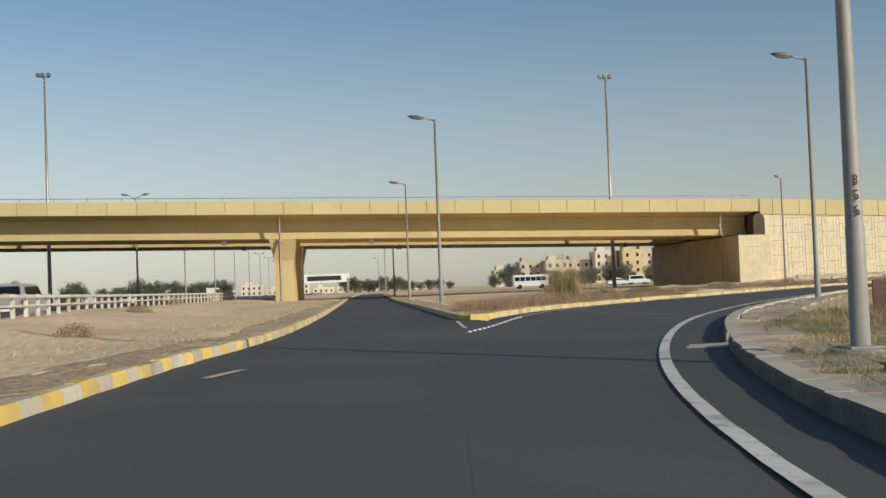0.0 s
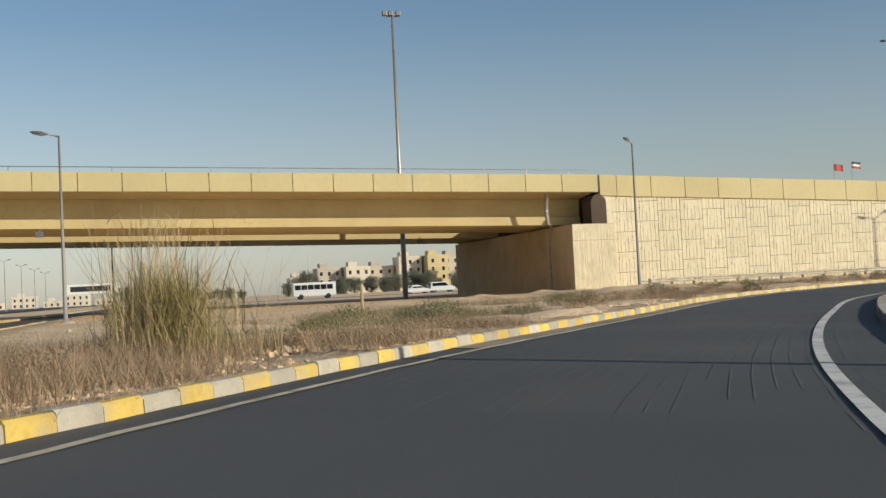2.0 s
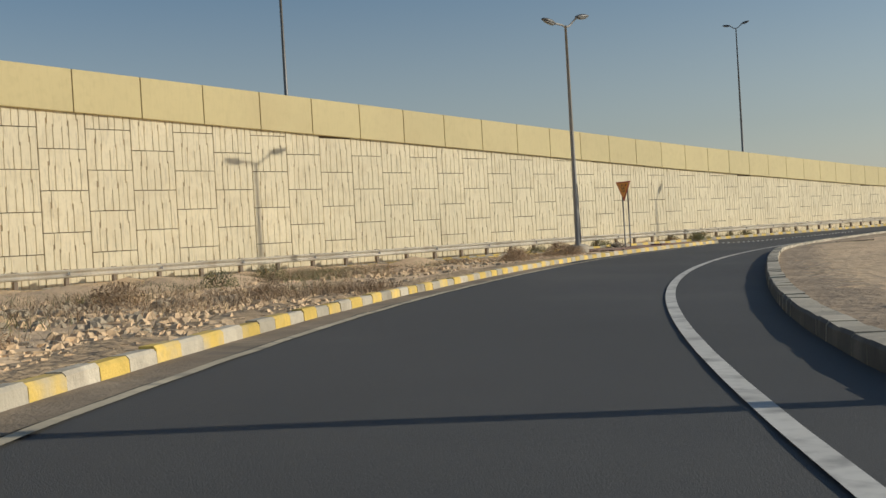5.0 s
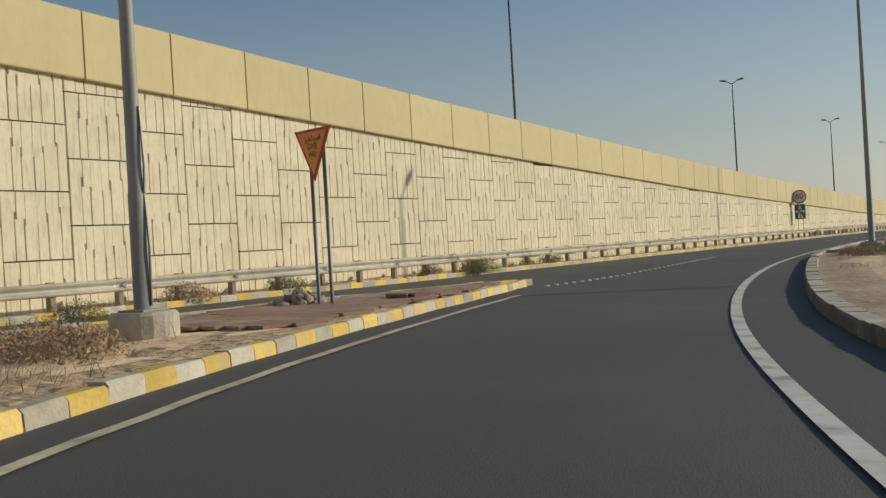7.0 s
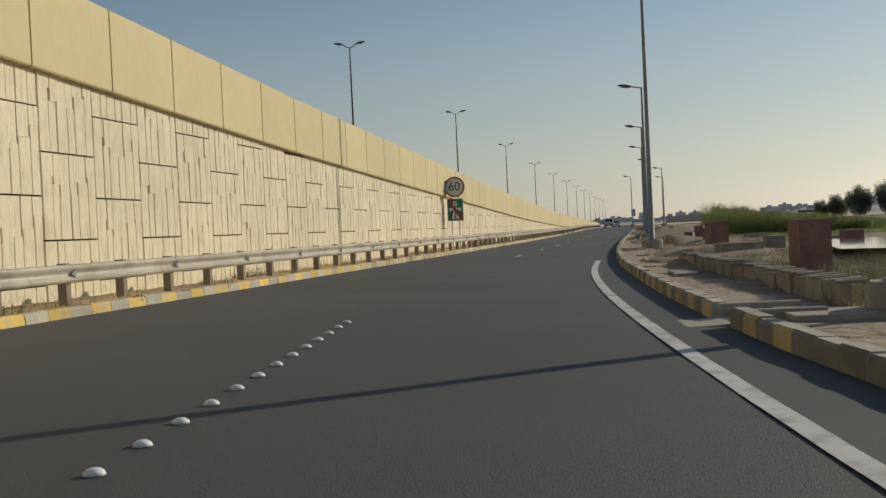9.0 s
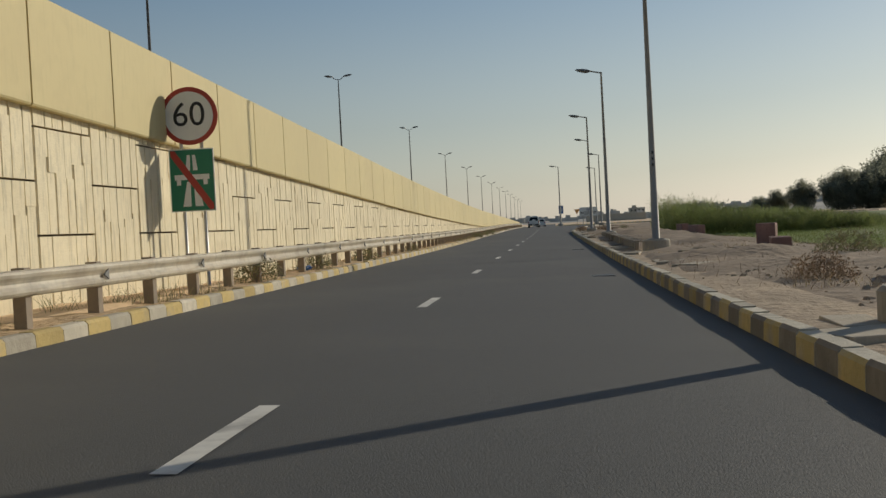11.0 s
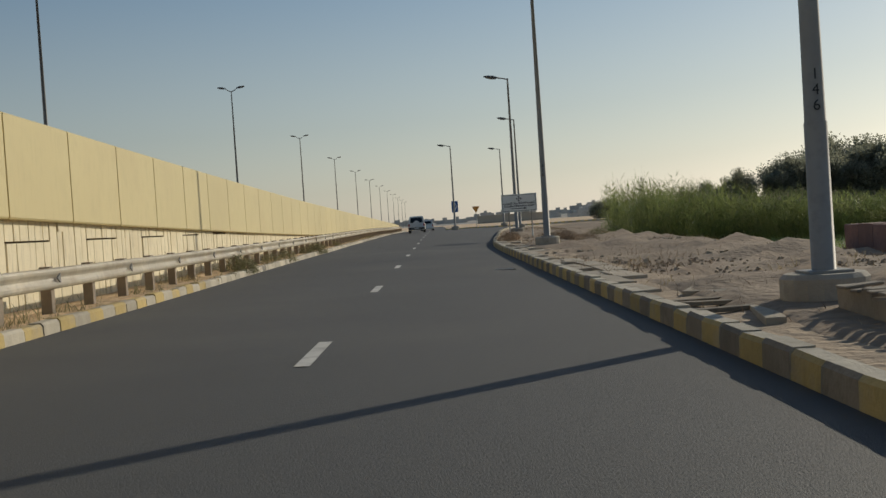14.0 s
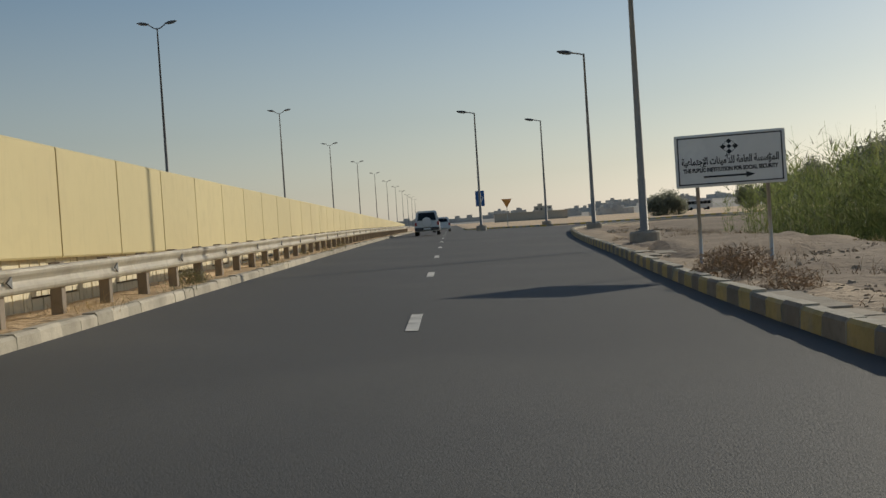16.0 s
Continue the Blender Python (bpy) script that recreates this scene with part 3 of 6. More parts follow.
def bottom_at(y):
    """The height of the parapet's lower edge along the wall."""
    return float(np.interp(y, PROFILE[:, 0], PROFILE[:, 1]))


wall = tagged(new("wall_retaining"), "cream precast retaining wall of interlocking ribbed panels", "retaining wall", kind="structure")
bm = bmesh.new()
for a, b in zip(PROFILE, PROFILE[1:]):
    vs = [bm.verts.new(p) for p in ((-6.13, a[0], -0.5), (-6.13, b[0], -0.5), (-6.13, b[0], b[1] + 0.5), (-6.13, a[0], a[1] + 0.5), (-6.8, a[0], -0.5), (-6.8, b[0], -0.5), (-6.8, b[0], b[1] + 0.5), (-6.8, a[0], a[1] + 0.5))]
    for q in ((0, 1, 2, 3), (7, 6, 5, 4), (3, 2, 6, 7), (0, 4, 5, 1), (0, 3, 7, 4), (1, 5, 6, 2)):
        bm.faces.new([vs[i] for i in q])
part("backing", bm, M_JOINT, wall)

PANEL_W, PANEL_H = 1.995, 1.62


def panel_mesh(seed):
    """A panel cast with six uneven upright ribs over a plate, each shifted a little at half height."""
    r = random.Random(seed)
    bm = bmesh.new()
    w, h = PANEL_W - 0.014, PANEL_H - 0.034
    box(bm, (-0.08, -w / 2, 0), (0.0, w / 2, h))
    n = 6
    cuts = sorted([0, w] + [w * (k + (0.12, -0.10, 0.05, -0.08, 0.10)[k - 1] + r.uniform(-0.04, 0.04)) / n for k in range(1, n)])
    for k, (a, b) in enumerate(zip(cuts, cuts[1:])):
        mid = (0.74, 0.62, 0.52, 0.55, 0.66, 0.76)[k] * h + r.uniform(-0.06, 0.06)
        sh = (0.055, 0.05, 0.03, -0.03, -0.05, -0.055)[k]
        for z0, z1, s in ((0.0, mid, 0.0), (mid, h, sh)):
            x = 0.028 + r.uniform(0, 0.015)
            y0, y1 = -w / 2 + a + (s if a > 0 else 0) + 0.004, -w / 2 + b + (s if b < w else 0) - 0.014
            vs = [bm.verts.new(p) for p in ((x, y0 + 0.010, z0), (x, y1 - 0.010, z0), (x, y1 - 0.010, z1), (x, y0 + 0.010, z1), (0, y0, z0), (0, y1, z0), (0, y1, z1), (0, y0, z1))]
            for q in ((0, 1, 2, 3), (4, 0, 3, 7), (1, 5, 6, 2), (3, 2, 6, 7), (0, 4, 5, 1)):
                bm.faces.new([vs[i] for i in q])
    # the plate behind the ribs is darker, deepening groove shade along with dirt
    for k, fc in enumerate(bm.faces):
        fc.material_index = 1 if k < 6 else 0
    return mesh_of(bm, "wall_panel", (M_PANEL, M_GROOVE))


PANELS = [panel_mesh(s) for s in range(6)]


def build_panels():
    r = random.Random(3)
    cells = []
    for c in range(-1, 152):
        y = -201.35 + PANEL_W * (c + 0.5)
        if y < -203.6:
            continue
        z = (0.63 if c % 2 == 0 else 1.44) - PANEL_H
        z -= 0.2 * min(1, max(0, (y + 190) / 60))
        while z < -0.6:
            z += PANEL_H
        z -= PANEL_H
        while z < bottom_at(y) + 0.12:
            if z + PANEL_H > -0.1:
                cells.append((y, z))
            z += PANEL_H
    near = sorted(cells, key=lambda q: abs(q[0] + 135))
    v, f, mi = [], [], []
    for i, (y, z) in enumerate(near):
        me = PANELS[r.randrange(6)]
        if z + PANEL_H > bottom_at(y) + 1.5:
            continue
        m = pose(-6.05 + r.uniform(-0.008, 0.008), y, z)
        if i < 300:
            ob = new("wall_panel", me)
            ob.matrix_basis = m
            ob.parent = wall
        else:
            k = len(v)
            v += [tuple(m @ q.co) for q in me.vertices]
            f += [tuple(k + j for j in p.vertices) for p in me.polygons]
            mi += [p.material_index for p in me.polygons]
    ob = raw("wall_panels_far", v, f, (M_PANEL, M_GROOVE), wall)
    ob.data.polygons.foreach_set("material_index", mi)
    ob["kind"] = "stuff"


build_panels()


def parapet_run(base, ys, bottom, height, x0, material, name):
    """Flat painted parapet panels, each cut to the slope, with open joints."""
    for a, b in zip(ys, ys[1:]):
        bm = bmesh.new()
        a1, b1 = a + 0.028, b - 0.028
        pr = [(x0, 0), (x0 - 0.02, -0.03), (x0 - 0.30, -0.03), (x0 - 0.30, height), (x0 - 0.03, height), (x0, height - 0.03)]
        r0 = [bm.verts.new((x, a1, bottom(a1) + z)) for x, z in pr]
        r1 = [bm.verts.new((x, b1, bottom(b1) + z)) for x, z in pr]
        n = len(pr)
        for i in range(n):
            bm.faces.new((r0[i], r0[(i + 1) % n], r1[(i + 1) % n], r1[i]))
        bm.faces.new(r0[::-1])
        bm.faces.new(r1)
        bmesh.ops.recalc_face_normals(bm, faces=bm.faces[:])
        part(name, bm, material, base)
        bm = new_box((x0 - 0.27, b1 - 0.01, bottom(b) - 0.02), (x0 - 0.05, b + 0.038, bottom(b) + height - 0.05))
        part("joint_filler", bm, M_JOINT, base)


parapet = tagged(new("wall_parapet"), "plain sand-yellow parapet panels above the retaining wall", "parapet", kind="structure")
parapet_run(parapet, [-204.36, -202.89] + [-202.89 + 3.0 * k for k in range(1, 112)], bottom_at, 1.66, WALL_X, M_PARAPET, "parapet_panel")
bm = bmesh.new()
for a, b in zip(PROFILE, PROFILE[1:]):
    vs = [bm.verts.new(p) for p in ((-6.14, a[0], a[1] + 0.45), (-42, a[0], a[1] + 0.45), (-42, b[0], b[1] + 0.45), (-6.14, b[0], b[1] + 0.45))]
    bm.faces.new(vs[::-1])
ob = part("embankment_deck", bm, M_ASPHALT)
tagged(ob, "asphalt carriageway on top of the embankment", "road", kind="structure")

# ---- bridge ----
def bridge_bottom(y):
    return 7.95 + 0.0279 * (-204.6 - y)


bridge = tagged(new("bridge"), "sand-yellow concrete girder bridge on flared piers", "bridge")
parapet_run(bridge, [-204.50 - 3.03 * k for k in range(45, -1, -1)], bridge_bottom, 1.38, WALL_X, M_PARAPET, "parapet_panel")


def girder(name, x_out, x_in, y0, y1, base):
    """A deck with its overhanging slab, set-back web and lower flange."""
    bm = bmesh.new()
    pr = [(x_out - 0.05, 0.55), (x_out - 0.05, 0.02), (x_out - 0.5, -0.12), (x_out - 3.1, -0.35), (x_out - 3.2, -1.72), (x_out - 2.95, -1.80), (x_out - 2.95, -2.46), (x_out - 3.3, -2.52), (x_in + 3.3, -2.52), (x_in + 2.95, -2.46), (x_in + 2.95, -1.8), (x_in + 3.2, -1.72), (x_in + 3.1, -0.35), (x_in + 0.5, -0.12), (x_in + 0.05, 0.02), (x_in + 0.05, 0.55)]
    a = [bm.verts.new((x, y0, bridge_bottom(y0) + z)) for x, z in pr]
    b = [bm.verts.new((x, y1, bridge_bottom(y1) + z)) for x, z in pr]
    n = len(pr)
    for i in range(n):
        bm.faces.new((a[i], a[(i + 1) % n], b[(i + 1) % n], b[i]))
    bm.faces.new(a)
    bm.faces.new(b[::-1])
    bmesh.ops.recalc_face_normals(bm, faces=bm.faces[:])
    return part(name, bm, M_BRIDGE, base)


girder("girder", WALL_X, -21.2, -341, -204.95, bridge)
bridge_b = tagged(new("bridge"), "parallel sand-yellow concrete girder bridge behind the first", "bridge")
girder("girder", -24.5, -41, -341, -204.95, bridge_b)
parapet_run(bridge_b, [-204.50 - 9.09 * k for k in range(15, -1, -1)], bridge_bottom, 1.38, -24.5, M_PARAPET, "parapet_panel")


def rail_on_top(base, ys, bottom, height, x):
    bm = bmesh.new()
    tube(bm, [(x, y, bottom(y) + height + 0.36) for y in ys], 0.035, 8)
    part("handrail", bm, M_GALV, base, "slim steel handrail")
    for y in ys[1::2]:
        part("rail_post", new_box((x - 0.04, y - 0.03, bottom(y) + height - 0.04), (x + 0.04, y + 0.03, bottom(y) + height + 0.36)), M_GALV, base)


rail_on_top(bridge, [-205.2 - 1.73 * k for k in range(78)], bridge_bottom, 1.38, WALL_X - 0.15)


def pier(x_out, x_in, y, base):
    bm = bmesh.new()
    zt = bridge_bottom(y) - 2.52
    zn = zt - 2.3
    prof = [(y - 1.4, zt), (y - 1.4, zt - 0.12), (y - 0.97, zn), (y - 0.97, -0.4), (y + 0.97, -0.4), (y + 0.97, zn), (y + 1.4, zt - 0.12), (y + 1.4, zt)]
    prism(bm, prof, "x", x_in + 1.9, x_out - 1.9)
    # the ends flare out towards the deck as well
    for v in bm.verts:
        if v.co.z < zn + 0.01:
            v.co.x += 1.0 if v.co.x < (x_in + x_out) / 2 else -1.0
    part("pier", bm, M_BRIDGE, base, "flared sand-yellow concrete pier")


for yy in (-256.35, -307.0):
    pier(WALL_X, -21.2, yy, bridge)
    pier(-24.5, -41, yy, bridge_b)

# abutment: a shaded face along the road under the bridge and a ribbed end face
abut = tagged(new("abutment"), "rough ribbed concrete bridge abutment with a shaded side", "abutment", kind="structure")
bm = bmesh.new()
prism(bm, [(-4.55, -207.4), (-5.2, -203.5), (-6.2, -203.5), (-37.5, -206.0), (-37.5, -207.7)], "z", -0.4, 5.36)
part("wall_body", bm, M_ABUT, abut)
r_ab = random.Random(5)
bm = bmesh.new()
for k in range(46):
    s0, s1 = k / 46, (k + 0.72) / 46
    a = Vector((-4.55, -207.4, 0)).lerp(Vector((-5.2, -203.5, 0)), s0)
    b = Vector((-4.55, -207.4, 0)).lerp(Vector((-5.2, -203.5, 0)), s1)
    o = Vector((1, 0.17, 0)) * r_ab.uniform(0.02, 0.05)
    for z0, z1 in ((-0.3, 4.05), (4.09, 5.33)):
        vs = [bm.verts.new(p) for p in (a + Vector((0, 0, z0)), a + o + Vector((0, 0, z0)), b + o + Vector((0, 0, z0)), b + Vector((0, 0, z0)), a + Vector((0, 0, z1)), a + o + Vector((0, 0, z1)), b + o + Vector((0, 0, z1)), b + Vector((0, 0, z1)))]
        for q in ((1, 2, 6, 5), (0, 1, 5, 4), (2, 3, 7, 6), (4, 5, 6, 7)):
            bm.faces.new([vs[i] for i in q])
part("end_ribs", bm, M_PANEL, abut)
# backwall coloured as dark as the shaded gap below the deck
part("backwall", new_box((-42, -206.1, 5.3), (-9.2, -203.9, 8.2)), M_RECESS, abut)
# the shaded recess between girder end and wall, put in as a rounded dark block
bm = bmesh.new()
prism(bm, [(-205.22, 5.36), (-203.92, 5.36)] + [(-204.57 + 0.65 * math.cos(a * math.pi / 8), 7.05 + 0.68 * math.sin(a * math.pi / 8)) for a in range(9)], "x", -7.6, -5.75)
part("end_block", bm, M_RECESS, abut, "block coloured dark as the shaded recess under the deck end")
part("corner_pilaster", new_box((-7.0, -204.4, -0.4), (-5.98, -203.35, 7.8), 0.03), M_PANEL, abut)


# ---- guard rail along the wall ----
W_PROFILE = [(0.0, 0.155), (0.034, 0.138), (0.05, 0.105), (0.046, 0.07), (0.022, 0.032), (0.012, 0.0), (0.022, -0.032), (0.046, -0.07), (0.05, -0.105), (0.034, -0.138), (0.0, -0.155)]


def guard_rail(name, line, label, side, post_step, group, top=0.80, post_w=0.15, joined_after=300):
    base = thing(name, label, "guard rail", group=group)
    q, w = resample(line, post_step)
    for i in range(0, len(q) - 2, 2):
        bm = bmesh.new()
        rings = []
        for p, d in zip(q[i:i + 3], w[i:i + 3]):
            n = np.array([-d[1], d[0]]) * side
            lap = 0.004 * ((i // 2) % 2)
            rings.append([bm.verts.new((p[0] + n[0] * (a + 0.10 + lap), p[1] + n[1] * (a + 0.10 + lap), rise(p[1]) + top - 0.155 + z)) for a, z in W_PROFILE])
        for r0, r1 in zip(rings, rings[1:]):
            for k in range(len(W_PROFILE) - 1):
                bm.faces.new((r0[k], r0[k + 1], r1[k + 1], r1[k]))
        bmesh.ops.solidify(bm, geom=bm.faces[:], thickness=0.006)
        part("beam", bm, M_RAIL, base)
        p, d = q[i], w[i]
        rf = part("reflector", prism(bmesh.new(), [(-0.07, 0.0), (0.07, 0.07), (0.07, -0.07)], "y", -0.012, 0.012), M_DECKPOLE, base)
        n = np.array([-d[1], d[0]]) * side
        rf.matrix_basis = pose(p[0] + n[0] * 0.165, p[1] + n[1] * 0.165, rise(p[1]) + top - 0.155, 0, 0, math.degrees(math.atan2(d[1], d[0])))
    post = mesh_of(new_box((-post_w / 2, -0.09, -0.3), (post_w / 2, 0.07, top + 0.02), 0.008), "post", M_POST)
    for p, d in zip(q, w):
        ob = new("post", post)
        ob.matrix_basis = pose(p[0], p[1], rise(p[1]), 0, 0, math.degrees(math.atan2(d[1], d[0])) + (0 if side > 0 else 180))
        ob.parent = base
    return base


RAIL_LINE = np.concatenate([[(-4.75, -201.0)], WALL_KERB[(WALL_KERB[:, 1] > -196)][::2] + [-0.75, 0]])
RAIL_LINE[:, 0] = np.clip(RAIL_LINE[:, 0], -5.35, -4.45)
guard_rail("guard_rail", RAIL_LINE, "dusty galvanised W-beam guard rail on steel posts below the wall", -1, 2.0, "")


# ---- lamps ----
def lamp_head(bm, at, out, length=0.75, width=0.30):
    """A flat cobra head that reaches out from its arm."""
    o = Vector(out).normalized()
    s = Vector((-o.y, o.x, 0)).normalized()
    u = s.cross(o) * -1
    if u.z < 0:
        u = -u
    rings = []
    for t, w, h0, h1 in ((-0.15, 0.05, -0.04, 0.05), (0.0, 0.09, -0.06, 0.07), (0.25, width / 2, -0.08, 0.12), (0.6, width / 2, -0.07, 0.11), (0.9, width / 2.6, -0.04, 0.07), (1.0, 0.03, -0.02, 0.02)):
        c = Vector(at) + o * t * length
        rings.append([bm.verts.new(c + s * w * math.cos(k * math.tau / 10) + u * ((h1 if math.sin(k * math.tau / 10) > 0 else -h0) * math.sin(k * math.tau / 10))) for k in range(10)])
    for r0, r1 in zip(rings, rings[1:]):
        for k in range(10):
            bm.faces.new((r0[k], r0[(k + 1) % 10], r1[(k + 1) % 10], r1[k]))
    bm.faces.new(rings[0][::-1])
    bm.faces.new(rings[-1])
    bmesh.ops.recalc_face_normals(bm, faces=bm.faces[:])
    return bm


def street_lamp(label, height, arms, group, material, base_r=0.13, plinth=0.42, arm_len=1.35, thick=1.0):
    """arms: the ways in degrees in which its arms point."""
    lamp = thing("street_lamp", label, "street lamp", group=group)
    z0 = plinth
    if plinth:
        bm = new_tube([(0, 0, -0.3), (0, 0, z0 - 0.05), (0, 0, z0)], [0.47, 0.47, 0.42], 18)
        part("plinth", bm, M_CONC, lamp, "chipped concrete plinth")
        part("base_flange", new_box((-0.24, -0.24, z0), (0.24, 0.24, z0 + 0.03), 0.006), material, lamp)
    part("pole", new_tube([(0, 0, z0), (0, 0, z0 + 1.6), (0, 0, z0 + 1.62), (0, 0, height)], [base_r * thick, base_r * 0.95 * thick, base_r * 0.88 * thick, 0.055 * thick], 12), material, lamp, smooth=True)
    for a in arms:
        a, arm_len, lift = a if isinstance(a, tuple) else (a, arm_len, 0.10 if len(arms) == 1 else 0.35)
        d = Vector((math.cos(radians(a)), math.sin(radians(a)), 0))
        bm = new_tube([(0, 0, height - 0.06), d * 0.25 + Vector((0, 0, height)), d * arm_len + Vector((0, 0, height + lift))], 0.045 * thick, 8)
        arm = part("arm", bm, material, lamp, smooth=True)
        hd = part("lamp_head", lamp_head(bmesh.new(), d * arm_len + Vector((0, 0, height + lift)), d + Vector((0, 0, 0.14)), 0.85), M_LAMPHEAD, arm, smooth=True)
        part("lens", lamp_head(bmesh.new(), d * (arm_len + 0.1) + Vector((0, 0, height + lift - 0.045)), d + Vector((0, 0, 0.14)), 0.62, 0.22), M_LAMPGLASS, arm, "clouded lamp lens", smooth=True)
    return lamp


lamp_r = street_lamp("grey steel street lamp with one arm over the ramp", 10.40, (180,), "lamps beside the ramp", M_POLE, arm_len=0.75)
lamp_r.matrix_basis = pose(4.95, -69.3, 0.05 + float(lie(4.95, -69.3)))
lamp_t = street_lamp("taller grey steel street lamp with one arm over the ramp", 11.4, (180,), "lamps beside the ramp", M_POLE, arm_len=0.75)
lamp_t.matrix_basis = pose(5.0, -96.5, -0.15)
lamp_s = street_lamp("grey steel street lamp with one arm beside the bend", 10.4, (204,), "lamps beside the ramp", M_POLE, arm_len=0.75)
lamp_s.matrix_basis = pose(7.5, -132.8, -0.15)
for x, y in ((4.92, -37.4), (4.9, -7.1), (5.95, 24.3), (8.47, 55.6), (2.7, 88.0), (9.5, 99.7), (32.0, -201.0)):
    copy_thing(lamp_r, pose(x, y, 0.05 + float(lie(x, y)), 0, 0, 0 if y > -190 else -30))
lamp_l = street_lamp("grey steel street lamp with one arm over the slip road", 10.62, (-90,), "lamps beside the slip road", M_POLE, arm_len=0.7, plinth=0.03)
lamp_l.matrix_basis = pose(96.95, -242.82, 0.0)
for x, y in ((65.1, -229.4), (48.0, -244.2), (9.6, -243.9), (2.4, -205.2), (-45, -243.0), (-110, -242), (-230, -240)):
    copy_thing(lamp_l, pose(x, y, -0.3 if x > 60 else 0.1, 0, 0, 45 if y > -210 else 0))
lamp_d = street_lamp("grey steel street lamp with two arms beside the retaining wall", 10.35, ((-90, 0.85, 0.02), (90, 0.95, 0.5)), "", M_POLE)
lamp_d.matrix_basis = pose(3.95, -169.0, 0.05)
lamp_e = street_lamp("dark steel two-armed lamp on the embankment", 18.2, (0, 180), "lamps on the embankment", M_DECKPOLE, plinth=0.0, arm_len=0.75, base_r=0.17)
lamp_e.matrix_basis = pose(-24, -100.6, bottom_at(-100.6) + 0.4)
copy_thing(lamp_e, pose(-24, -162.7, bottom_at(-162.7) + 0.4))
lamp_f = street_lamp("dark steel two-armed lamp on the low embankment", 17.1, (0, 180), "lamps on the embankment", M_DECKPOLE, plinth=0.0, arm_len=0.75, base_r=0.17)
lamp_f.matrix_basis = pose(-22.8, -40.9, bottom_at(-40.9) + 0.6)
for k in range(12):
    y = 15.8 + 60.9 * k
    copy_thing(lamp_f, pose(-21.9, y, max(bottom_at(min(y, 150)) + 0.4, 0.1)))

# ---- more materials ----
M_WHITE = mat("white_sign_face", (0.78, 0.78, 0.75), 0.5, var=0.05, big=1.5, fine=8)
M_BLACK = mat("black_print", (0.02, 0.02, 0.022), 0.6, var=0.1)
M_RED = mat("sign_red", (0.42, 0.045, 0.03), 0.5, var=0.1)
M_ORANGE = mat("sun_faded_orange", (0.82, 0.34, 0.07), 0.55, var=0.1, big=1.5, fine=9, stain=(0.62, 0.22, 0.04), stain_scale=3, stain_amount=0.5)
M_GREEN = mat("sign_green", (0.015, 0.20, 0.11), 0.5, var=0.08)
M_BLUE = mat("sign_blue", (0.03, 0.13, 0.36), 0.5, var=0.08)
M_STRAW = mat("dry_straw", (0.60, 0.46, 0.26), 0.9, var=0.25, big=1.0, fine=12, glow_through=0.2)
M_BROWNWEED = mat("dead_weed", (0.40, 0.285, 0.18), 0.95, var=0.3, big=0.8, fine=10)
M_GREENWEED = mat("dusty_green_weed", (0.25, 0.24, 0.125), 0.9, var=0.3, big=0.8, fine=10, stain=(0.30, 0.25, 0.12), stain_scale=1.2, stain_amount=0.6, glow_through=0.25)
M_REED = mat("reed_leaf", (0.24, 0.285, 0.10), 0.6, var=0.45, big=0.35, fine=6, stain=(0.36, 0.335, 0.15), stain_scale=0.8, stain_amount=0.6, glow_through=0.6)
M_CLUMP = mat("olive_reed_leaf", (0.34, 0.29, 0.115), 0.8, var=0.3, big=0.8, fine=8, stain=(0.22, 0.22, 0.085), stain_scale=1.5, stain_amount=0.6, glow_through=0.2)
M_PLUME = mat("reed_plume", (0.42, 0.36, 0.25), 0.95, var=0.2)
M_LEAF = mat("dark_tree_leaf", (0.28, 0.29, 0.22), 0.75, var=0.35, big=0.2, fine=3, glow_through=0.7)
M_BARK = mat("bark", (0.12, 0.09, 0.06), 0.95, var=0.25, big=2, fine=12)
M_GRASS = mat("field_grass", (0.25, 0.31, 0.09), 0.9, var=0.3, big=0.15, fine=3, glow_through=0.3, stain=(0.28, 0.24, 0.11), stain_scale=0.12, stain_amount=0.8)
M_REDBLOCK = mat("red_brown_block", (0.27, 0.15, 0.125), 0.85, var=0.2, big=1.5, fine=9, stain=(0.20, 0.11, 0.095), stain_scale=2, stain_amount=0.5)
M_STONE = mat("pale_rubble", (0.44, 0.36, 0.26), 0.95, var=0.22, big=1.0, fine=8, bump=0.6, bump_scale=20)
M_CARWHITE = mat("white_car_paint", (0.74, 0.74, 0.72), 0.25, var=0.03)
M_CARDARK = mat("dark_car_paint", (0.06, 0.06, 0.065), 0.25, var=0.05)
M_CARSILVER = mat("silver_car_paint", (0.40, 0.41, 0.42), 0.3, 0.4, var=0.04)
M_GLASS = mat("dark_window_glass", (0.02, 0.024, 0.028), 0.08, var=0.05)
M_RUBBER = mat("tyre_rubber", (0.025, 0.025, 0.025), 0.85, var=0.15)
M_TAIL = mat("tail_lamp_red", (0.35, 0.02, 0.02), 0.3, var=0.05)
M_VILLA = mat("villa_render", (0.72, 0.63, 0.50), 0.9, var=0.08, big=0.1, fine=1.5)
M_VILLA_Y = mat("villa_yellow_render", (0.62, 0.50, 0.27), 0.9, var=0.08, big=0.1, fine=1.5)
M_TOWN = mat("far_house_render", (0.66, 0.60, 0.53), 0.95, var=0.3, big=0.06, fine=0.6, stain=(0.46, 0.42, 0.37), stain_scale=0.05, stain_amount=0.7)
M_VILLA_G = mat("villa_grey_render", (0.52, 0.46, 0.37), 0.9, var=0.08, big=0.1, fine=1.5)
M_WATER = mat("pale_still_water", (0.22, 0.22, 0.20), 0.06, var=0.1)
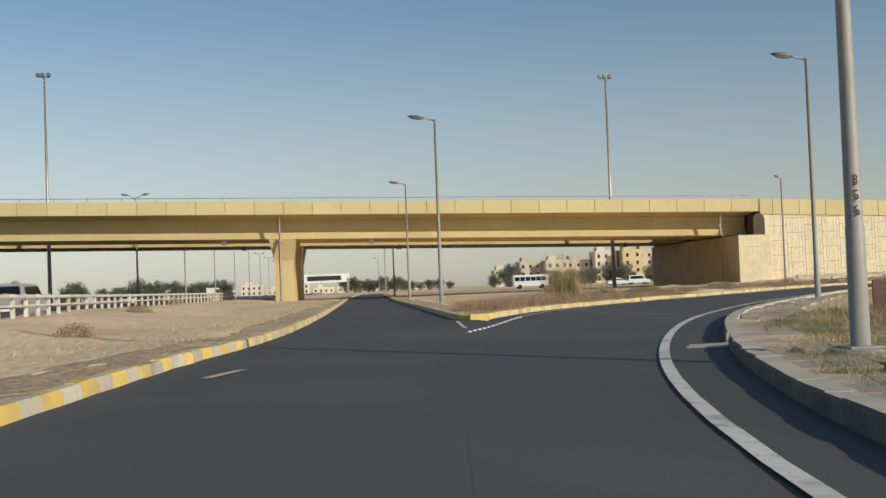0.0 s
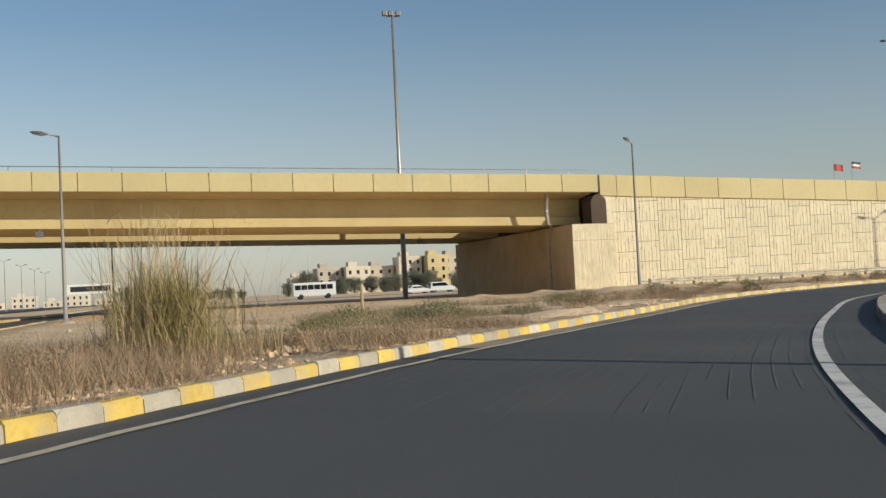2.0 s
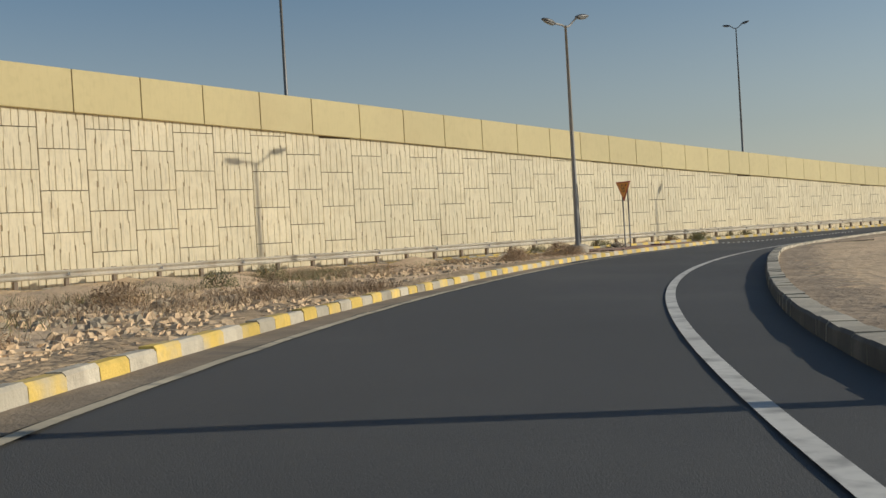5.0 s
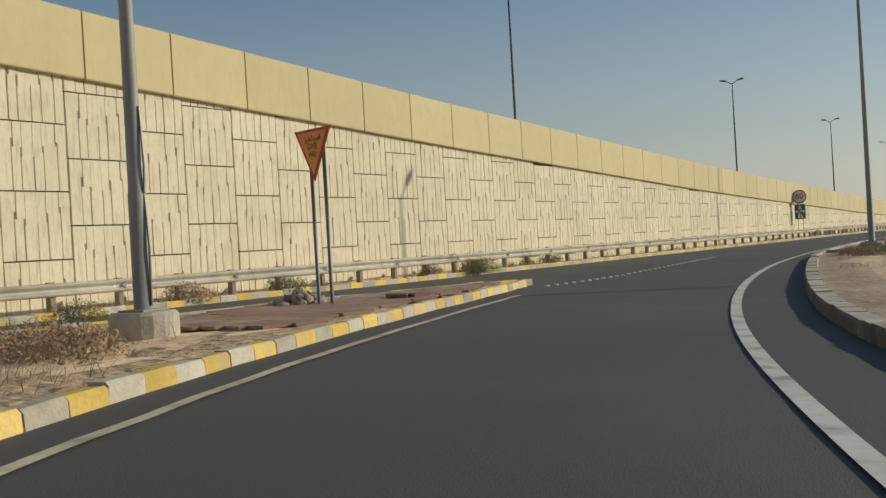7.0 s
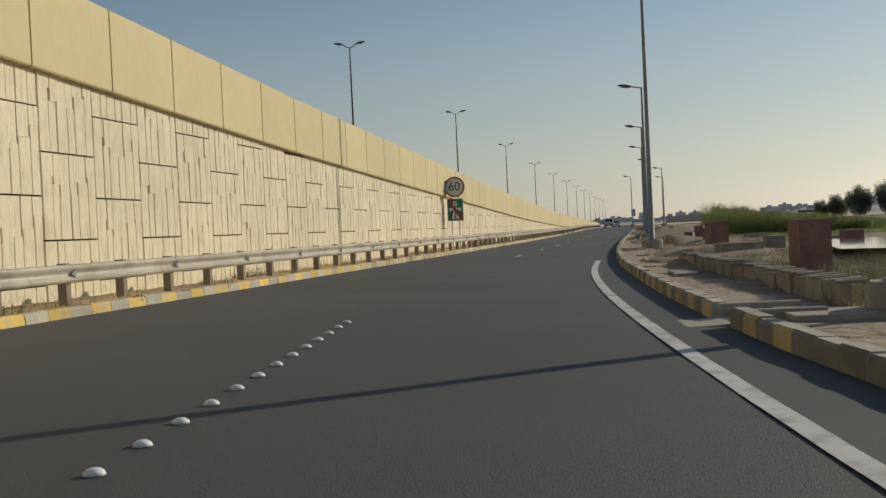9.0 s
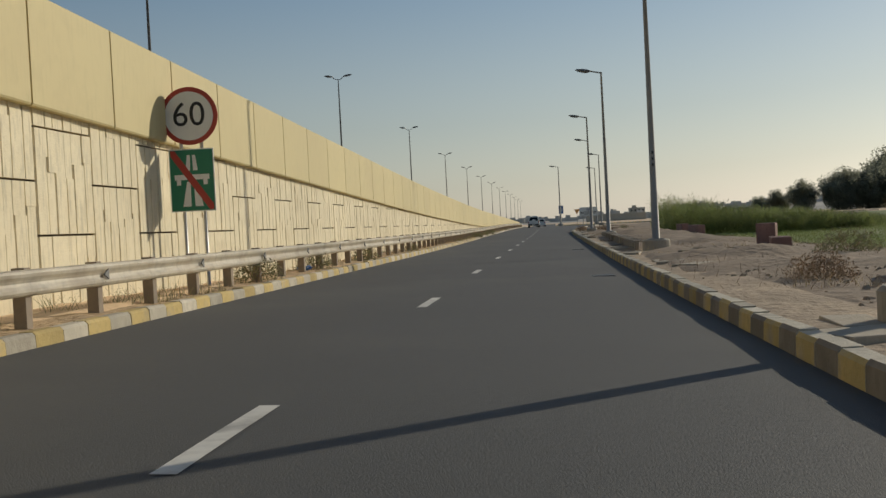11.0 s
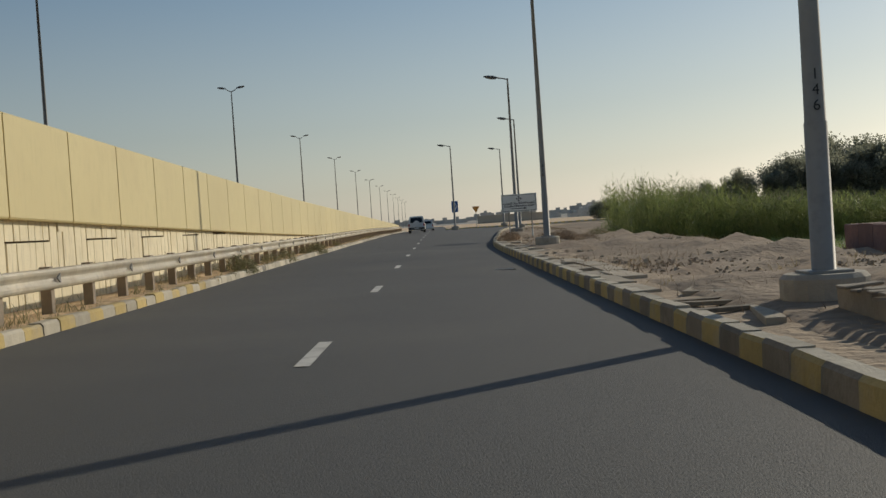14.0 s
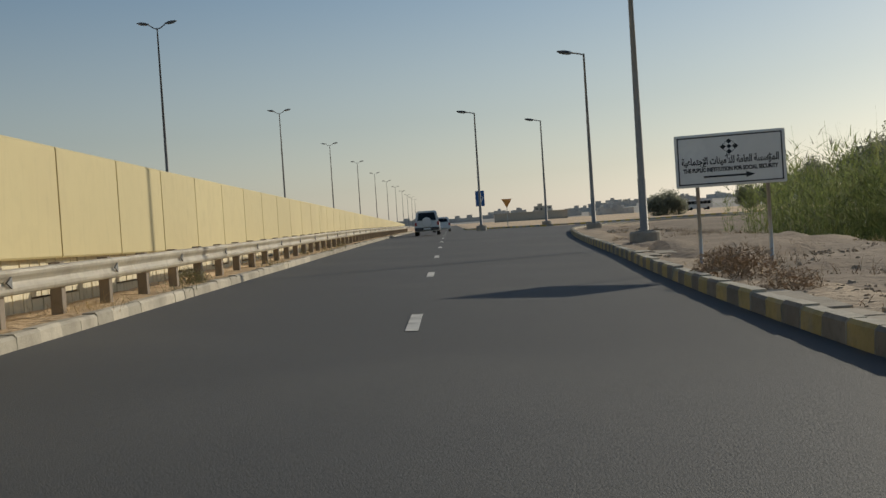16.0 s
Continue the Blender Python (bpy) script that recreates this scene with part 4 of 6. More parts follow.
M_PVC = mat("grey_downpipe", (0.36, 0.30, 0.24), 0.6, var=0.15, big=1, fine=6)
M_SEAM = mat("bitumen_seam", (0.022, 0.022, 0.023), 0.55, var=0.15, big=1, fine=10)
M_PAVING = mat("paving_slab", (0.44, 0.37, 0.28), 0.9, var=0.16, big=0.9, fine=7, bump=0.4, bump_scale=22, per_piece=0.14, stain=(0.26, 0.21, 0.15), stain_scale=1.4, stain_amount=0.5)
M_WOOD = mat("grey_weathered_board", (0.22, 0.18, 0.13), 0.9, var=0.25, big=2, fine=14)


# ---- studs on the road ----
def stud_mesh():
    bm = bmesh.new()
    bmesh.ops.create_uvsphere(bm, u_segments=10, v_segments=6, radius=0.062)
    for v in bm.verts:
        v.co.z = max(v.co.z, 0) * 0.62
    return mesh_of(bm, "road_stud", M_WHITE, True)


STUD = stud_mesh()


def stud_row(a, b, n):
    for i in range(n):
        s = i / (n - 1)
        x, y = a[0] + (b[0] - a[0]) * s, a[1] + (b[1] - a[1]) * s
        ob = new("road_stud", STUD)
        ob.matrix_basis = pose(x, y, float(lie(x, y)) + 0.012)
        tagged(ob, "small white ceramic dome stud on asphalt", "road stud", "row of road studs")


stud_row((84.2, -246.6), (76.3, -244.1), 14)
stud_row((3.62, -155.4), (0.72, -131.8), 33)


# ---- highway lamps ----
lamp_h = street_lamp("tall steel two-armed lamp beside the highway", 13.5, (90, -90), "lamps beside the highway", M_POLE, plinth=0.0, arm_len=0.9, base_r=0.16)
lamp_h.matrix_basis = pose(-27, -275.2, 0.05)
for k in range(1, 9):
    copy_thing(lamp_h, pose(-27 - 42 * k, -275.2 - 0.3 * k, 0.05))

# ---- bridge fittings ----
def downpipe(base, points, r=0.16):
    part("downpipe", new_tube(points, r, 10), M_PVC, base, "grey rain downpipe", True)
    for p in points[1:-1]:
        part("pipe_collar", new_tube([(p[0], p[1], p[2] - 0.07), (p[0], p[1], p[2] + 0.07)], r * 1.25, 10), M_GALV, base)


zt = bridge_bottom(-257) - 2.5
downpipe(bridge, [(-6.6, -256.6, bridge_bottom(-257) - 0.1), (-7.2, -256.6, zt + 0.6), (-7.5, -256.6, zt - 0.2), (-7.7, -256.6, 3.2), (-7.7, -256.6, 0.0)], 0.16)
downpipe(bridge, [(-6.6, -208.6, bridge_bottom(-208.6) - 0.1), (-6.9, -208.6, 6.6), (-6.9, -208.5, 5.5)], 0.16)
downpipe(abut, [(-7.0, -208.2, 5.5), (-8.2, -207.95, 4.0), (-8.3, -207.95, 1.8), (-8.3, -207.95, 0.3)], 0.10)
for y, x in ((-262.6, -8.9), (-246.8, -8.9), (-243.0, -25.5), (-262.0, -25.5), (-214.5, -25.5)):
    cam_box = thing("traffic_camera", "small dark camera box under the girder", "camera", (x, y, bridge_bottom(y) - 2.46), group="boxes under the girder")
    part("bracket", new_box((-0.05, -0.05, -0.25), (0.05, 0.05, 0.06)), M_DECKPOLE, cam_box)
    part("housing", new_box((-0.2, -0.3, -0.6), (0.2, 0.25, -0.22), 0.03), M_DECKPOLE, cam_box)


def flood_mast(x, y, h, z=0.0):
    m = thing("floodlight_mast", "tall slim steel mast with floodlights on top", "light mast", (x, y, z), group="floodlight masts")
    part("pole", new_tube([(0, 0, 0), (0, 0, h * 0.5), (0, 0, h)], [0.26, 0.18, 0.09], 12), M_GALV, m, smooth=True)
    part("crossbar", new_tube([(0, -0.7, h - 0.1), (0, 0.7, h - 0.1)], 0.05, 8), M_GALV, m)
    for k in (-0.7, -0.15, 0.55):
        part("floodlight", new_box((-0.12, k - 0.22, h - 0.05), (0.28, k + 0.22, h + 0.38), 0.05), M_DECKPOLE, m)
    return m


flood_mast(-22.8, -216.75, 26.2)
flood_mast(-22.8, -284.6, 28.0)


# ---- writing ----
def letters(name, text, size, material, parent, m, width=0.0, align="CENTER", bold=0.0):
    cu = bpy.data.curves.new(name, "FONT")
    cu.body, cu.size, cu.align_x, cu.align_y, cu.extrude, cu.offset = text, size, align, "CENTER", 0.001, bold
    tmp = bpy.data.objects.new(name, cu)
    me = bpy.data.meshes.new_from_object(tmp)
    bpy.data.objects.remove(tmp)
    bpy.data.curves.remove(cu)
    me.name = name
    me.materials.clear()
    me.materials.append(material)
    ob = new(name, me)
    ob.parent = parent
    if width:
        k = width / max(v.co.x for v in me.vertices) / 2
        for v in me.vertices:
            v.co.x *= k
    ob.matrix_basis = m
    return ob


def on_face(x, y, z):
    """A place on a board that faces -y: x to the right, z up."""
    return pose(x, y, z, 90, 0, 0)


def flat(points, y0, y1):
    return prism(bmesh.new(), points, "y", y0, y1)


def disc(r, n=40, cx=0.0, cz=0.0):
    return [(cx + r * math.cos(k * math.tau / n), cz + r * math.sin(k * math.tau / n)) for k in range(n)]


# give-way sign
gw = thing("give_way_sign", "sun-faded orange triangular give way sign on two posts", "road sign", (2.73, -163.34, 0.1), -18)
for x in (-0.17, 0.25):
    part("post", new_tube([(x, 0.05, -0.2), (x, 0.05, 3.25)], 0.035, 10), M_DECKPOLE, gw, smooth=True)
part("border", flat([(-0.57, 3.33), (0.0, 2.36), (0.57, 3.33)], -0.012, 0.012), M_RED, gw, "red border")
part("face", flat([(-0.47, 3.275), (0.0, 2.475), (0.47, 3.275)], -0.02, -0.010), M_ORANGE, gw)
letters("wording", "GIVE", 0.16, M_BLACK, gw, on_face(0, -0.023, 3.0), 0.31)
letters("wording", "WAY", 0.15, M_BLACK, gw, on_face(0, -0.023, 2.85), 0.24)
letters("wording", "\uFED6\uFEF3\uFEAE\uFEC4\uFEDF\uFE8D \uFEA2\uFEB4\uFED3\uFE8D", 0.16, M_BLACK, gw, on_face(0, -0.023, 3.15), 0.52)

# speed limit and end of motorway
sl = thing("speed_limit_sign", "round white speed limit sign over a green end of motorway board", "road sign", (-5.42, -86.3, 0.1), 4)
for x in (-0.2, 0.2):
    part("post", new_tube([(x, 0.06, -0.3), (x, 0.06, 3.3)], 0.035, 10), M_GALV, sl, smooth=True)
part("rim", flat(disc(0.565, cz=3.36), -0.012, 0.012), M_RED, sl, "red rim")
part("face", flat(disc(0.475, cz=3.36), -0.02, -0.010), M_WHITE, sl)
letters("number", "60", 0.66, M_BLACK, sl, on_face(0, -0.024, 3.37))
part("board_edge", new_box((-0.44, -0.012, 1.50), (0.44, 0.012, 2.72), 0.004), M_WHITE, sl)
part("board", flat([(-0.42, 1.52), (0.42, 1.52), (0.42, 2.70), (-0.42, 2.70)], -0.02, -0.010), M_GREEN, sl, "green board")
for q in ([(-0.20, 1.6), (-0.04, 1.6), (-0.03, 2.08), (-0.10, 2.08)], [(0.04, 1.6), (0.20, 1.6), (0.10, 2.08), (0.03, 2.08)], [(-0.12, 2.30), (-0.03, 2.30), (-0.02, 2.6), (-0.08, 2.6)], [(0.03, 2.30), (0.12, 2.30), (0.08, 2.6), (0.02, 2.6)], [(-0.34, 2.12), (0.34, 2.12), (0.34, 2.22), (-0.34, 2.22)], [(-0.30, 2.02), (-0.22, 2.02), (-0.22, 2.12), (-0.30, 2.12)], [(0.22, 2.02), (0.30, 2.02), (0.30, 2.12), (0.22, 2.12)]):
    part("symbol", flat(q, -0.025, -0.019), M_WHITE, sl)
part("red_bar", flat([(-0.40, 2.58), (-0.40, 2.69), (-0.32, 2.69), (0.40, 1.64), (0.40, 1.53), (0.32, 1.53)], -0.031, -0.024), M_RED, sl, "red diagonal bar")

# institution sign
ins = thing("direction_sign", "white direction board with black writing on two steel posts", "road sign", (5.2, 10.66, 0.40), -17)
ins.scale = (0.87, 0.87, 0.85)
for x in (-0.70, 0.74):
    part("post", new_tube([(x, 0.06, -0.9), (x, 0.06, 1.35)], 0.042, 10), M_GALV, ins, smooth=True)
part("panel", new_box((-1.13, -0.02, 1.24), (1.13, 0.02, 2.38), 0.03), M_WHITE, ins)
for q in ([(-1.07, 2.30), (1.07, 2.30), (1.07, 2.325), (-1.07, 2.325)], [(-1.07, 1.295), (1.07, 1.295), (1.07, 1.32), (-1.07, 1.32)], [(-1.07, 1.32), (-1.045, 1.32), (-1.045, 2.30), (-1.07, 2.30)], [(1.045, 1.32), (1.07, 1.32), (1.07, 2.30), (1.045, 2.30)]):
    part("frame_line", flat(q, -0.026, -0.019), M_BLACK, ins)
letters("wording", "THE PUBLIC INSTITUTION FOR SOCIAL SECURITY", 0.118, M_BLACK, ins, on_face(0.0, -0.024, 1.60), 1.94, bold=0.006)
ARABIC = "\uFE94\uFEF4\uFECB\uFE8E\uFEE4\uFE98\uFE9F\uFEF9\uFE8D \uFE95\uFE8E\uFEE8\uFEF4\uFEE3\uFE84\uFE98\uFEE0\uFEDF \uFE94\uFEE3\uFE8E\uFECC\uFEDF\uFE8D \uFE94\uFEB4\uFEB3\uFE86\uFEE4\uFEDF\uFE8D"
letters("wording", ARABIC, 0.21, M_BLACK, ins, on_face(0.0, -0.024, 1.79), 1.98, bold=0.007)
part("arrow", flat([(-0.55, 1.435), (0.32, 1.435), (0.32, 1.39), (0.50, 1.455), (0.32, 1.52), (0.32, 1.475), (-0.55, 1.475)], -0.026, -0.019), M_BLACK, ins)
part("emblem", flat([(-0.19, 2.08), (0.0, 1.91), (0.19, 2.08), (0.0, 2.25)], -0.026, -0.019), M_BLACK, ins, "black diamond emblem")
for k in range(4):
    a = k * math.pi / 2 + math.pi / 4
    cx, cz = 0.075 * math.cos(a) * 1.1, 2.08 + 0.075 * math.sin(a)
    part("emblem_light", flat([(cx - 0.06, cz), (cx, cz - 0.055), (cx + 0.06, cz), (cx, cz + 0.055)], -0.031, -0.025), M_WHITE, ins)

# far signs at the fork
fk = thing("lane_sign", "small blue lane arrow sign on a post", "road sign", (2.9, 94.4, 0.3), 0)
part("post", new_tube([(0, 0.05, -0.3), (0, 0.05, 3.6)], 0.04, 8), M_GALV, fk)
part("panel", new_box((-0.42, -0.015, 2.2), (0.42, 0.015, 3.65), 0.01), M_BLUE, fk)
part("arrow", flat([(-0.05, 2.35), (0.05, 2.35), (0.05, 3.1), (0.16, 3.1), (0.0, 3.5), (-0.16, 3.1), (-0.05, 3.1)], -0.03, -0.018), M_WHITE, fk)
part("arrow", flat([(0.05, 2.5), (0.3, 2.9), (0.32, 3.1), (0.22, 3.1), (0.20, 2.95), (0.05, 2.7)], -0.03, -0.018), M_WHITE, fk)
fg = thing("give_way_sign", "orange give way sign on a thin post", "road sign", (6.0, 106.4, 0.3), 0)
part("post", new_tube([(0, 0.05, -0.3), (0, 0.05, 2.9)], 0.04, 8), M_GALV, fg)
part("face", flat([(-0.55, 2.95), (0.0, 2.0), (0.55, 2.95)], -0.012, 0.012), M_ORANGE, fg)

# lamp number on the first pole
num = letters("lamp_number", "3\n5\n6", 0.20, M_BLACK, None, pose(96.95 + 0.128, -242.82 - 0.02, 2.03, 90, 0, 86))
tagged(num, "black painted number on a lamp pole", "lettering")


# ---- cars ----
def wheel_mesh(r, w):
    bm = bmesh.new()
    prism(bm, disc(r, 20), "y", -w / 2, w / 2)
    return bm


def car(label, paint, at, rz, suv=False, group=""):
    """A parked car that points along its own +x."""
    c = thing("car", label, "car", at, rz, group)
    h = 1.82 if suv else 1.42
    L, W = (4.75, 1.86) if suv else (4.45, 1.74)
    wl = 1.05 if suv else 0.90
    gr = 0.30 if suv else 0.22
    bm = bmesh.new()
    prism(bm, [(-L / 2, gr + 0.12), (-L / 2 + 0.1, gr), (L / 2 - 0.15, gr), (L / 2, gr + 0.2), (L / 2 - 0.05, wl - 0.22), (L / 2 - 0.9, wl - 0.04), (-L / 2 + 0.05, wl)], "y", -W / 2, W / 2)
    bmesh.ops.bevel(bm, geom=bm.edges[:], offset=0.06, segments=2, affect="EDGES")
    part("body", bm, paint, c, smooth=False)
    bm = bmesh.new()
    tail = -L / 2 + (0.12 if suv else 0.75)
    prism(bm, [(tail, wl - 0.05), (L / 2 - 1.0, wl - 0.05), (L / 2 - 1.75, h - 0.03), (tail + (0.18 if suv else 0.55), h)], "y", -W / 2 + 0.06, W / 2 - 0.06)
    for v in bm.verts:
        if v.co.z > h - 0.1:
            v.co.y *= 0.84
    bmesh.ops.bevel(bm, geom=bm.edges[:], offset=0.07, segments=2, affect="EDGES")
    part("cabin", bm, paint, c)
    # windows lie just proud of the cabin
    bm = bmesh.new()
    x0, x1 = tail + 0.02, tail + (0.16 if suv else 0.45)
    vs = [bm.verts.new(p) for p in ((x0 - 0.035, -W / 2 + 0.24, wl + 0.06), (x0 - 0.035, W / 2 - 0.24, wl + 0.06), (x1 - 0.035, W / 2 - 0.34, h - 0.14), (x1 - 0.035, -W / 2 + 0.34, h - 0.14))]
    bm.faces.new(vs)
    bmesh.ops.solidify(bm, geom=bm.faces[:], thickness=0.02)
    part("rear_window", bm, M_GLASS, c)
    for s in (-1, 1):
        bm = bmesh.new()
        y0, y1 = s * (W / 2 - 0.055), s * ((W / 2 - 0.06) * 0.86 + 0.005)
        vs = [bm.verts.new(p) for p in ((tail + 0.35, y0, wl + 0.05), (L / 2 - 1.25, y0, wl + 0.05), (L / 2 - 1.8, y1, h - 0.14), (tail + (0.4 if suv else 0.8), y1, h - 0.14))]
        bm.faces.new(vs)
        bmesh.ops.solidify(bm, geom=bm.faces[:], thickness=0.03)
        part("side_window", bm, M_GLASS, c)
        part("tail_lamp", new_box((-L / 2 - 0.02, s * (W / 2 - 0.11) - 0.08, wl - 0.32), (-L / 2 + 0.06, s * (W / 2 - 0.11) + 0.08, wl - 0.06), 0.02), M_TAIL, c)
        for x in (-L / 2 + 0.85, L / 2 - 0.85):
            wh = part("wheel", wheel_mesh(0.37 if suv else 0.31, 0.22), M_RUBBER, c)
            wh.matrix_basis = pose(x, s * (W / 2 - 0.12), 0.37 if suv else 0.31)
            part("rim", wheel_mesh(0.21, 0.235), M_CARSILVER, wh)
    part("bumper", new_box((-L / 2 - 0.06, -W / 2 + 0.03, gr + 0.08), (-L / 2 + 0.1, W / 2 - 0.03, gr + 0.30), 0.04), M_CARDARK if suv else paint, c)
    part("number_plate", new_box((-L / 2 - 0.075, -0.26, gr + 0.13), (-L / 2 - 0.055, 0.26, gr + 0.25)), M_WHITE, c)
    if suv:
        bm = bmesh.new()
        prism(bm, [(y, 0.98 + z) for y, z in disc(0.36, 24)], "x", -L / 2 - 0.22, -L / 2 - 0.02)
        bmesh.ops.bevel(bm, geom=bm.edges[:], offset=0.03, segments=1, affect="EDGES")
        part("spare_wheel_cover", bm, paint, c, "white spare wheel cover")
    return c


car("white off-road car with a spare wheel on its tail", M_CARWHITE, (-1.75, 74.0, 0.30), 90, True)
car("white saloon car farther along the road", M_CARWHITE, (-0.9, 98.0, 0.31), 90)
HW = "cars on the highway"
for x, y, lab, p, big in ((52, -266.5, "silver off-road car on the highway", M_CARSILVER, True), (-60, -283, "white saloon car on the highway", M_CARWHITE, False), (-95, -286, "dark off-road car on the highway", M_CARDARK, True), (-130, -281, "dark saloon car on the highway", M_CARDARK, False), (-160, -285, "white saloon car on the highway", M_CARWHITE, False), (-110, -194.8, "white saloon car parked behind the bridge", M_CARWHITE, False), (-113, -189.6, "white off-road car parked behind the bridge", M_CARWHITE, True)):
    car(lab, p, (x, y, 0.28 if y < -250 else 0.06), 180 if y < -250 else 92, big, HW if y < -250 else "")


def bus(at, rz, label):
    b = thing("bus", label, "bus", at, rz)
    part("body", new_box((-3.6, -1.1, 0.45), (3.6, 1.1, 2.75), 0.12), M_CARWHITE, b)
    for s in (-1, 1):
        for k in range(6):
            x = -3.3 + k * 1.08
            part("side_window", new_box((x, s * 1.1 - 0.03, 1.55), (x + 0.98, s * 1.1 + 0.03, 2.35), 0.02), M_GLASS, b)
        for x in (-2.3, 2.3):
            w = part("wheel", wheel_mesh(0.42, 0.26), M_RUBBER, b)
            w.matrix_basis = pose(x, s * 0.98, 0.42)
    part("windscreen", new_box((3.57, -0.95, 1.4), (3.64, 0.95, 2.4), 0.02), M_GLASS, b)
    return b


bus((-110, -212.7, 0.06), 90, "white minibus on the road behind the bridge")
bus((64.3, 277, 0.3), 10, "white minibus parked in the distance")


# ---- highway on the far side ----
hw = sheet_between("highway", np.array([(400.0, -265.2), (-900, -265.2)]), np.array([(400.0, -318), (-900, -318)]), 0.27, M_ASPHALT, 2)
tagged(hw, "grey asphalt highway beyond the barrier", "road", kind="structure")
hr = sheet_between("road_behind_bridge", np.array([(-106.0, -120), (-104, -205), (-100, -238)]), np.array([(-118.0, -120), (-116, -205), (-112, -238)]), 0.07, M_ASPHALT, 2)
tagged(hr, "grey asphalt road behind the bridge", "road", kind="structure")
fence = thing("highway_barrier", "grey steel barrier with many upright posts beside the highway", "barrier")
post = mesh_of(new_box((-0.11, -0.06, -0.3), (0.11, 0.06, 0.93), 0.01), "post", M_RAIL)
RUN = [(82.0, -260.6), (72.0, -261.4), (60.6, -262.4), (42.0, -263.5), (20.0, -263.7), (-27.0, -263.6)]
q, w = resample(RUN, 2.4)
for p in q:
    ob = new("post", post)
    ob.matrix_basis = pose(p[0], p[1], 0.5)
    ob.parent = fence
part("beam", new_tube([(x, y + 0.12, 1.33) for x, y in RUN], 0.075, 8), M_RAIL, fence)
part("lower_beam", new_tube([(x, y + 0.12, 0.98) for x, y in RUN], 0.05, 6), M_RAIL, fence)

gan = thing("gantry_sign", "white overhead sign gantry across the highway", "gantry", (-300, -258, 0))
for y in (-8.5, 8.5):
    part("leg", new_box((-0.3, y - 0.3, 0), (0.3, y + 0.3, 6.0), 0.03), M_GALV, gan)
part("board", new_box((-0.3, -9, 4.4), (0.3, 9, 7.6), 0.1), M_WHITE, gan)
part("message_panel", new_box((0.3, -6.5, 5.2), (0.36, 6.0, 6.9)), M_BLACK, gan, "dark message panel")


# ---- houses far off ----
def villa(label, material, at, rz, w, d, storeys, seed, tower=False):
    r = random.Random(seed)
    h = thing("villa", label, "house", at, rz, "villas in the distance")
    H = storeys * 3.4
    part("wall", new_box((-d / 2, -w / 2, -0.3), (d / 2, w / 2, H), 0.08), material, h)
    for k in range(4):
        a, b = ((d / 2 - 0.15, -w / 2), (d / 2 + 0.1, w / 2)) if k == 0 else ((-d / 2 - 0.1, -w / 2), (-d / 2 + 0.15, w / 2)) if k == 1 else ((-d / 2, -w / 2 - 0.1), (d / 2, -w / 2 + 0.15)) if k == 2 else ((-d / 2, w / 2 - 0.15), (d / 2, w / 2 + 0.1))
        part("roof_parapet", new_box((a[0], a[1], H - 0.2), (b[0], b[1], H + 0.8), 0.05), material, h)
    part("stair_house", new_box((-d / 4, -w / 6 - 1.8, H), (d / 4, -w / 6 + 1.8, H + 2.8), 0.06), material, h)
    n = max(2, int(w / 3.2))
    for s in range(storeys):
        for k in range(n):
            y = -w / 2 + w * (k + 0.5) / n
            win = part("window", new_box((d / 2 - 0.05, y - 0.55, s * 3.4 + 1.0), (d / 2 + 0.06, y + 0.55, s * 3.4 + 2.6), 0.02), M_GLASS, h)
            part("window_surround", new_box((d / 2 - 0.02, y - 0.75, s * 3.4 + 2.65), (d / 2 + 0.16, y + 0.75, s * 3.4 + 2.9), 0.02), M_VILLA, win)
    if tower:
        part("tower", new_box((-2, w / 2 - 4.5, H), (2, w / 2 - 0.5, H + 4.5), 0.06), material, h)
        bm = bmesh.new()
        bmesh.ops.create_cone(bm, cap_ends=True, segments=8, radius1=2.6, radius2=0.1, depth=2.2, matrix=Matrix.Translation((0, w / 2 - 2.5, H + 5.6)))
        part("tower_roof", bm, M_REDBLOCK, h)
    return h


VL = "pale rendered three-storey villa with a flat roof"
for i, (y, w, st, m_, lab) in enumerate(((-187, 9, 2, M_VILLA, "pale rendered two-storey villa with a flat roof"), (-176, 10, 3, M_VILLA_G, "grey rendered three-storey villa"), (-165, 10, 3, M_VILLA, VL), (-153, 11, 3, M_VILLA_G, "grey rendered three-storey villa"), (-141.5, 10, 4, M_VILLA, "pale rendered four-storey villa with a flat roof"), (-131, 9, 4, M_VILLA_Y, "yellow rendered four-storey villa"), (-120, 11, 4, M_VILLA_G, "grey rendered four-storey villa"), (-108, 11, 4, M_VILLA, "pale rendered four-storey villa with a flat roof"), (-95, 11, 4, M_VILLA, "pale rendered four-storey villa with a flat roof"))):
    villa(lab, m_, (-388 + 6 * (i % 3), y + 8, 0), 0, w, 12, st, i)
for i in range(9):
    villa("low pale house on the horizon", M_VILLA, (-620 - 20 * (i % 3), -330 + 16 * i, 0), 0, 14, 12, 1 + i % 2, 20 + i)
villa("pale house behind the embankment", M_VILLA, (-94, -47, 0), 0, 13, 12, 4, 41)
villa("pale house behind the embankment", M_VILLA, (-66, -34, 0), -20, 12, 12, 3, 42)
villa("pale house behind the embankment", M_VILLA_G, (-70, -72, 0), -20, 12, 12, 3, 43)
r_h = random.Random(77)
for i in range(5):
    villa("low pale house on the horizon", (M_VILLA_G, M_VILLA_G, M_VILLA)[i % 3], (70 + 95 * i + r_h.uniform(-9, 9), 900 + r_h.uniform(-60, 90), 6.0), -90, r_h.uniform(11, 22), 12, r_h.choice((1, 1, 2, 2)), 60 + i)
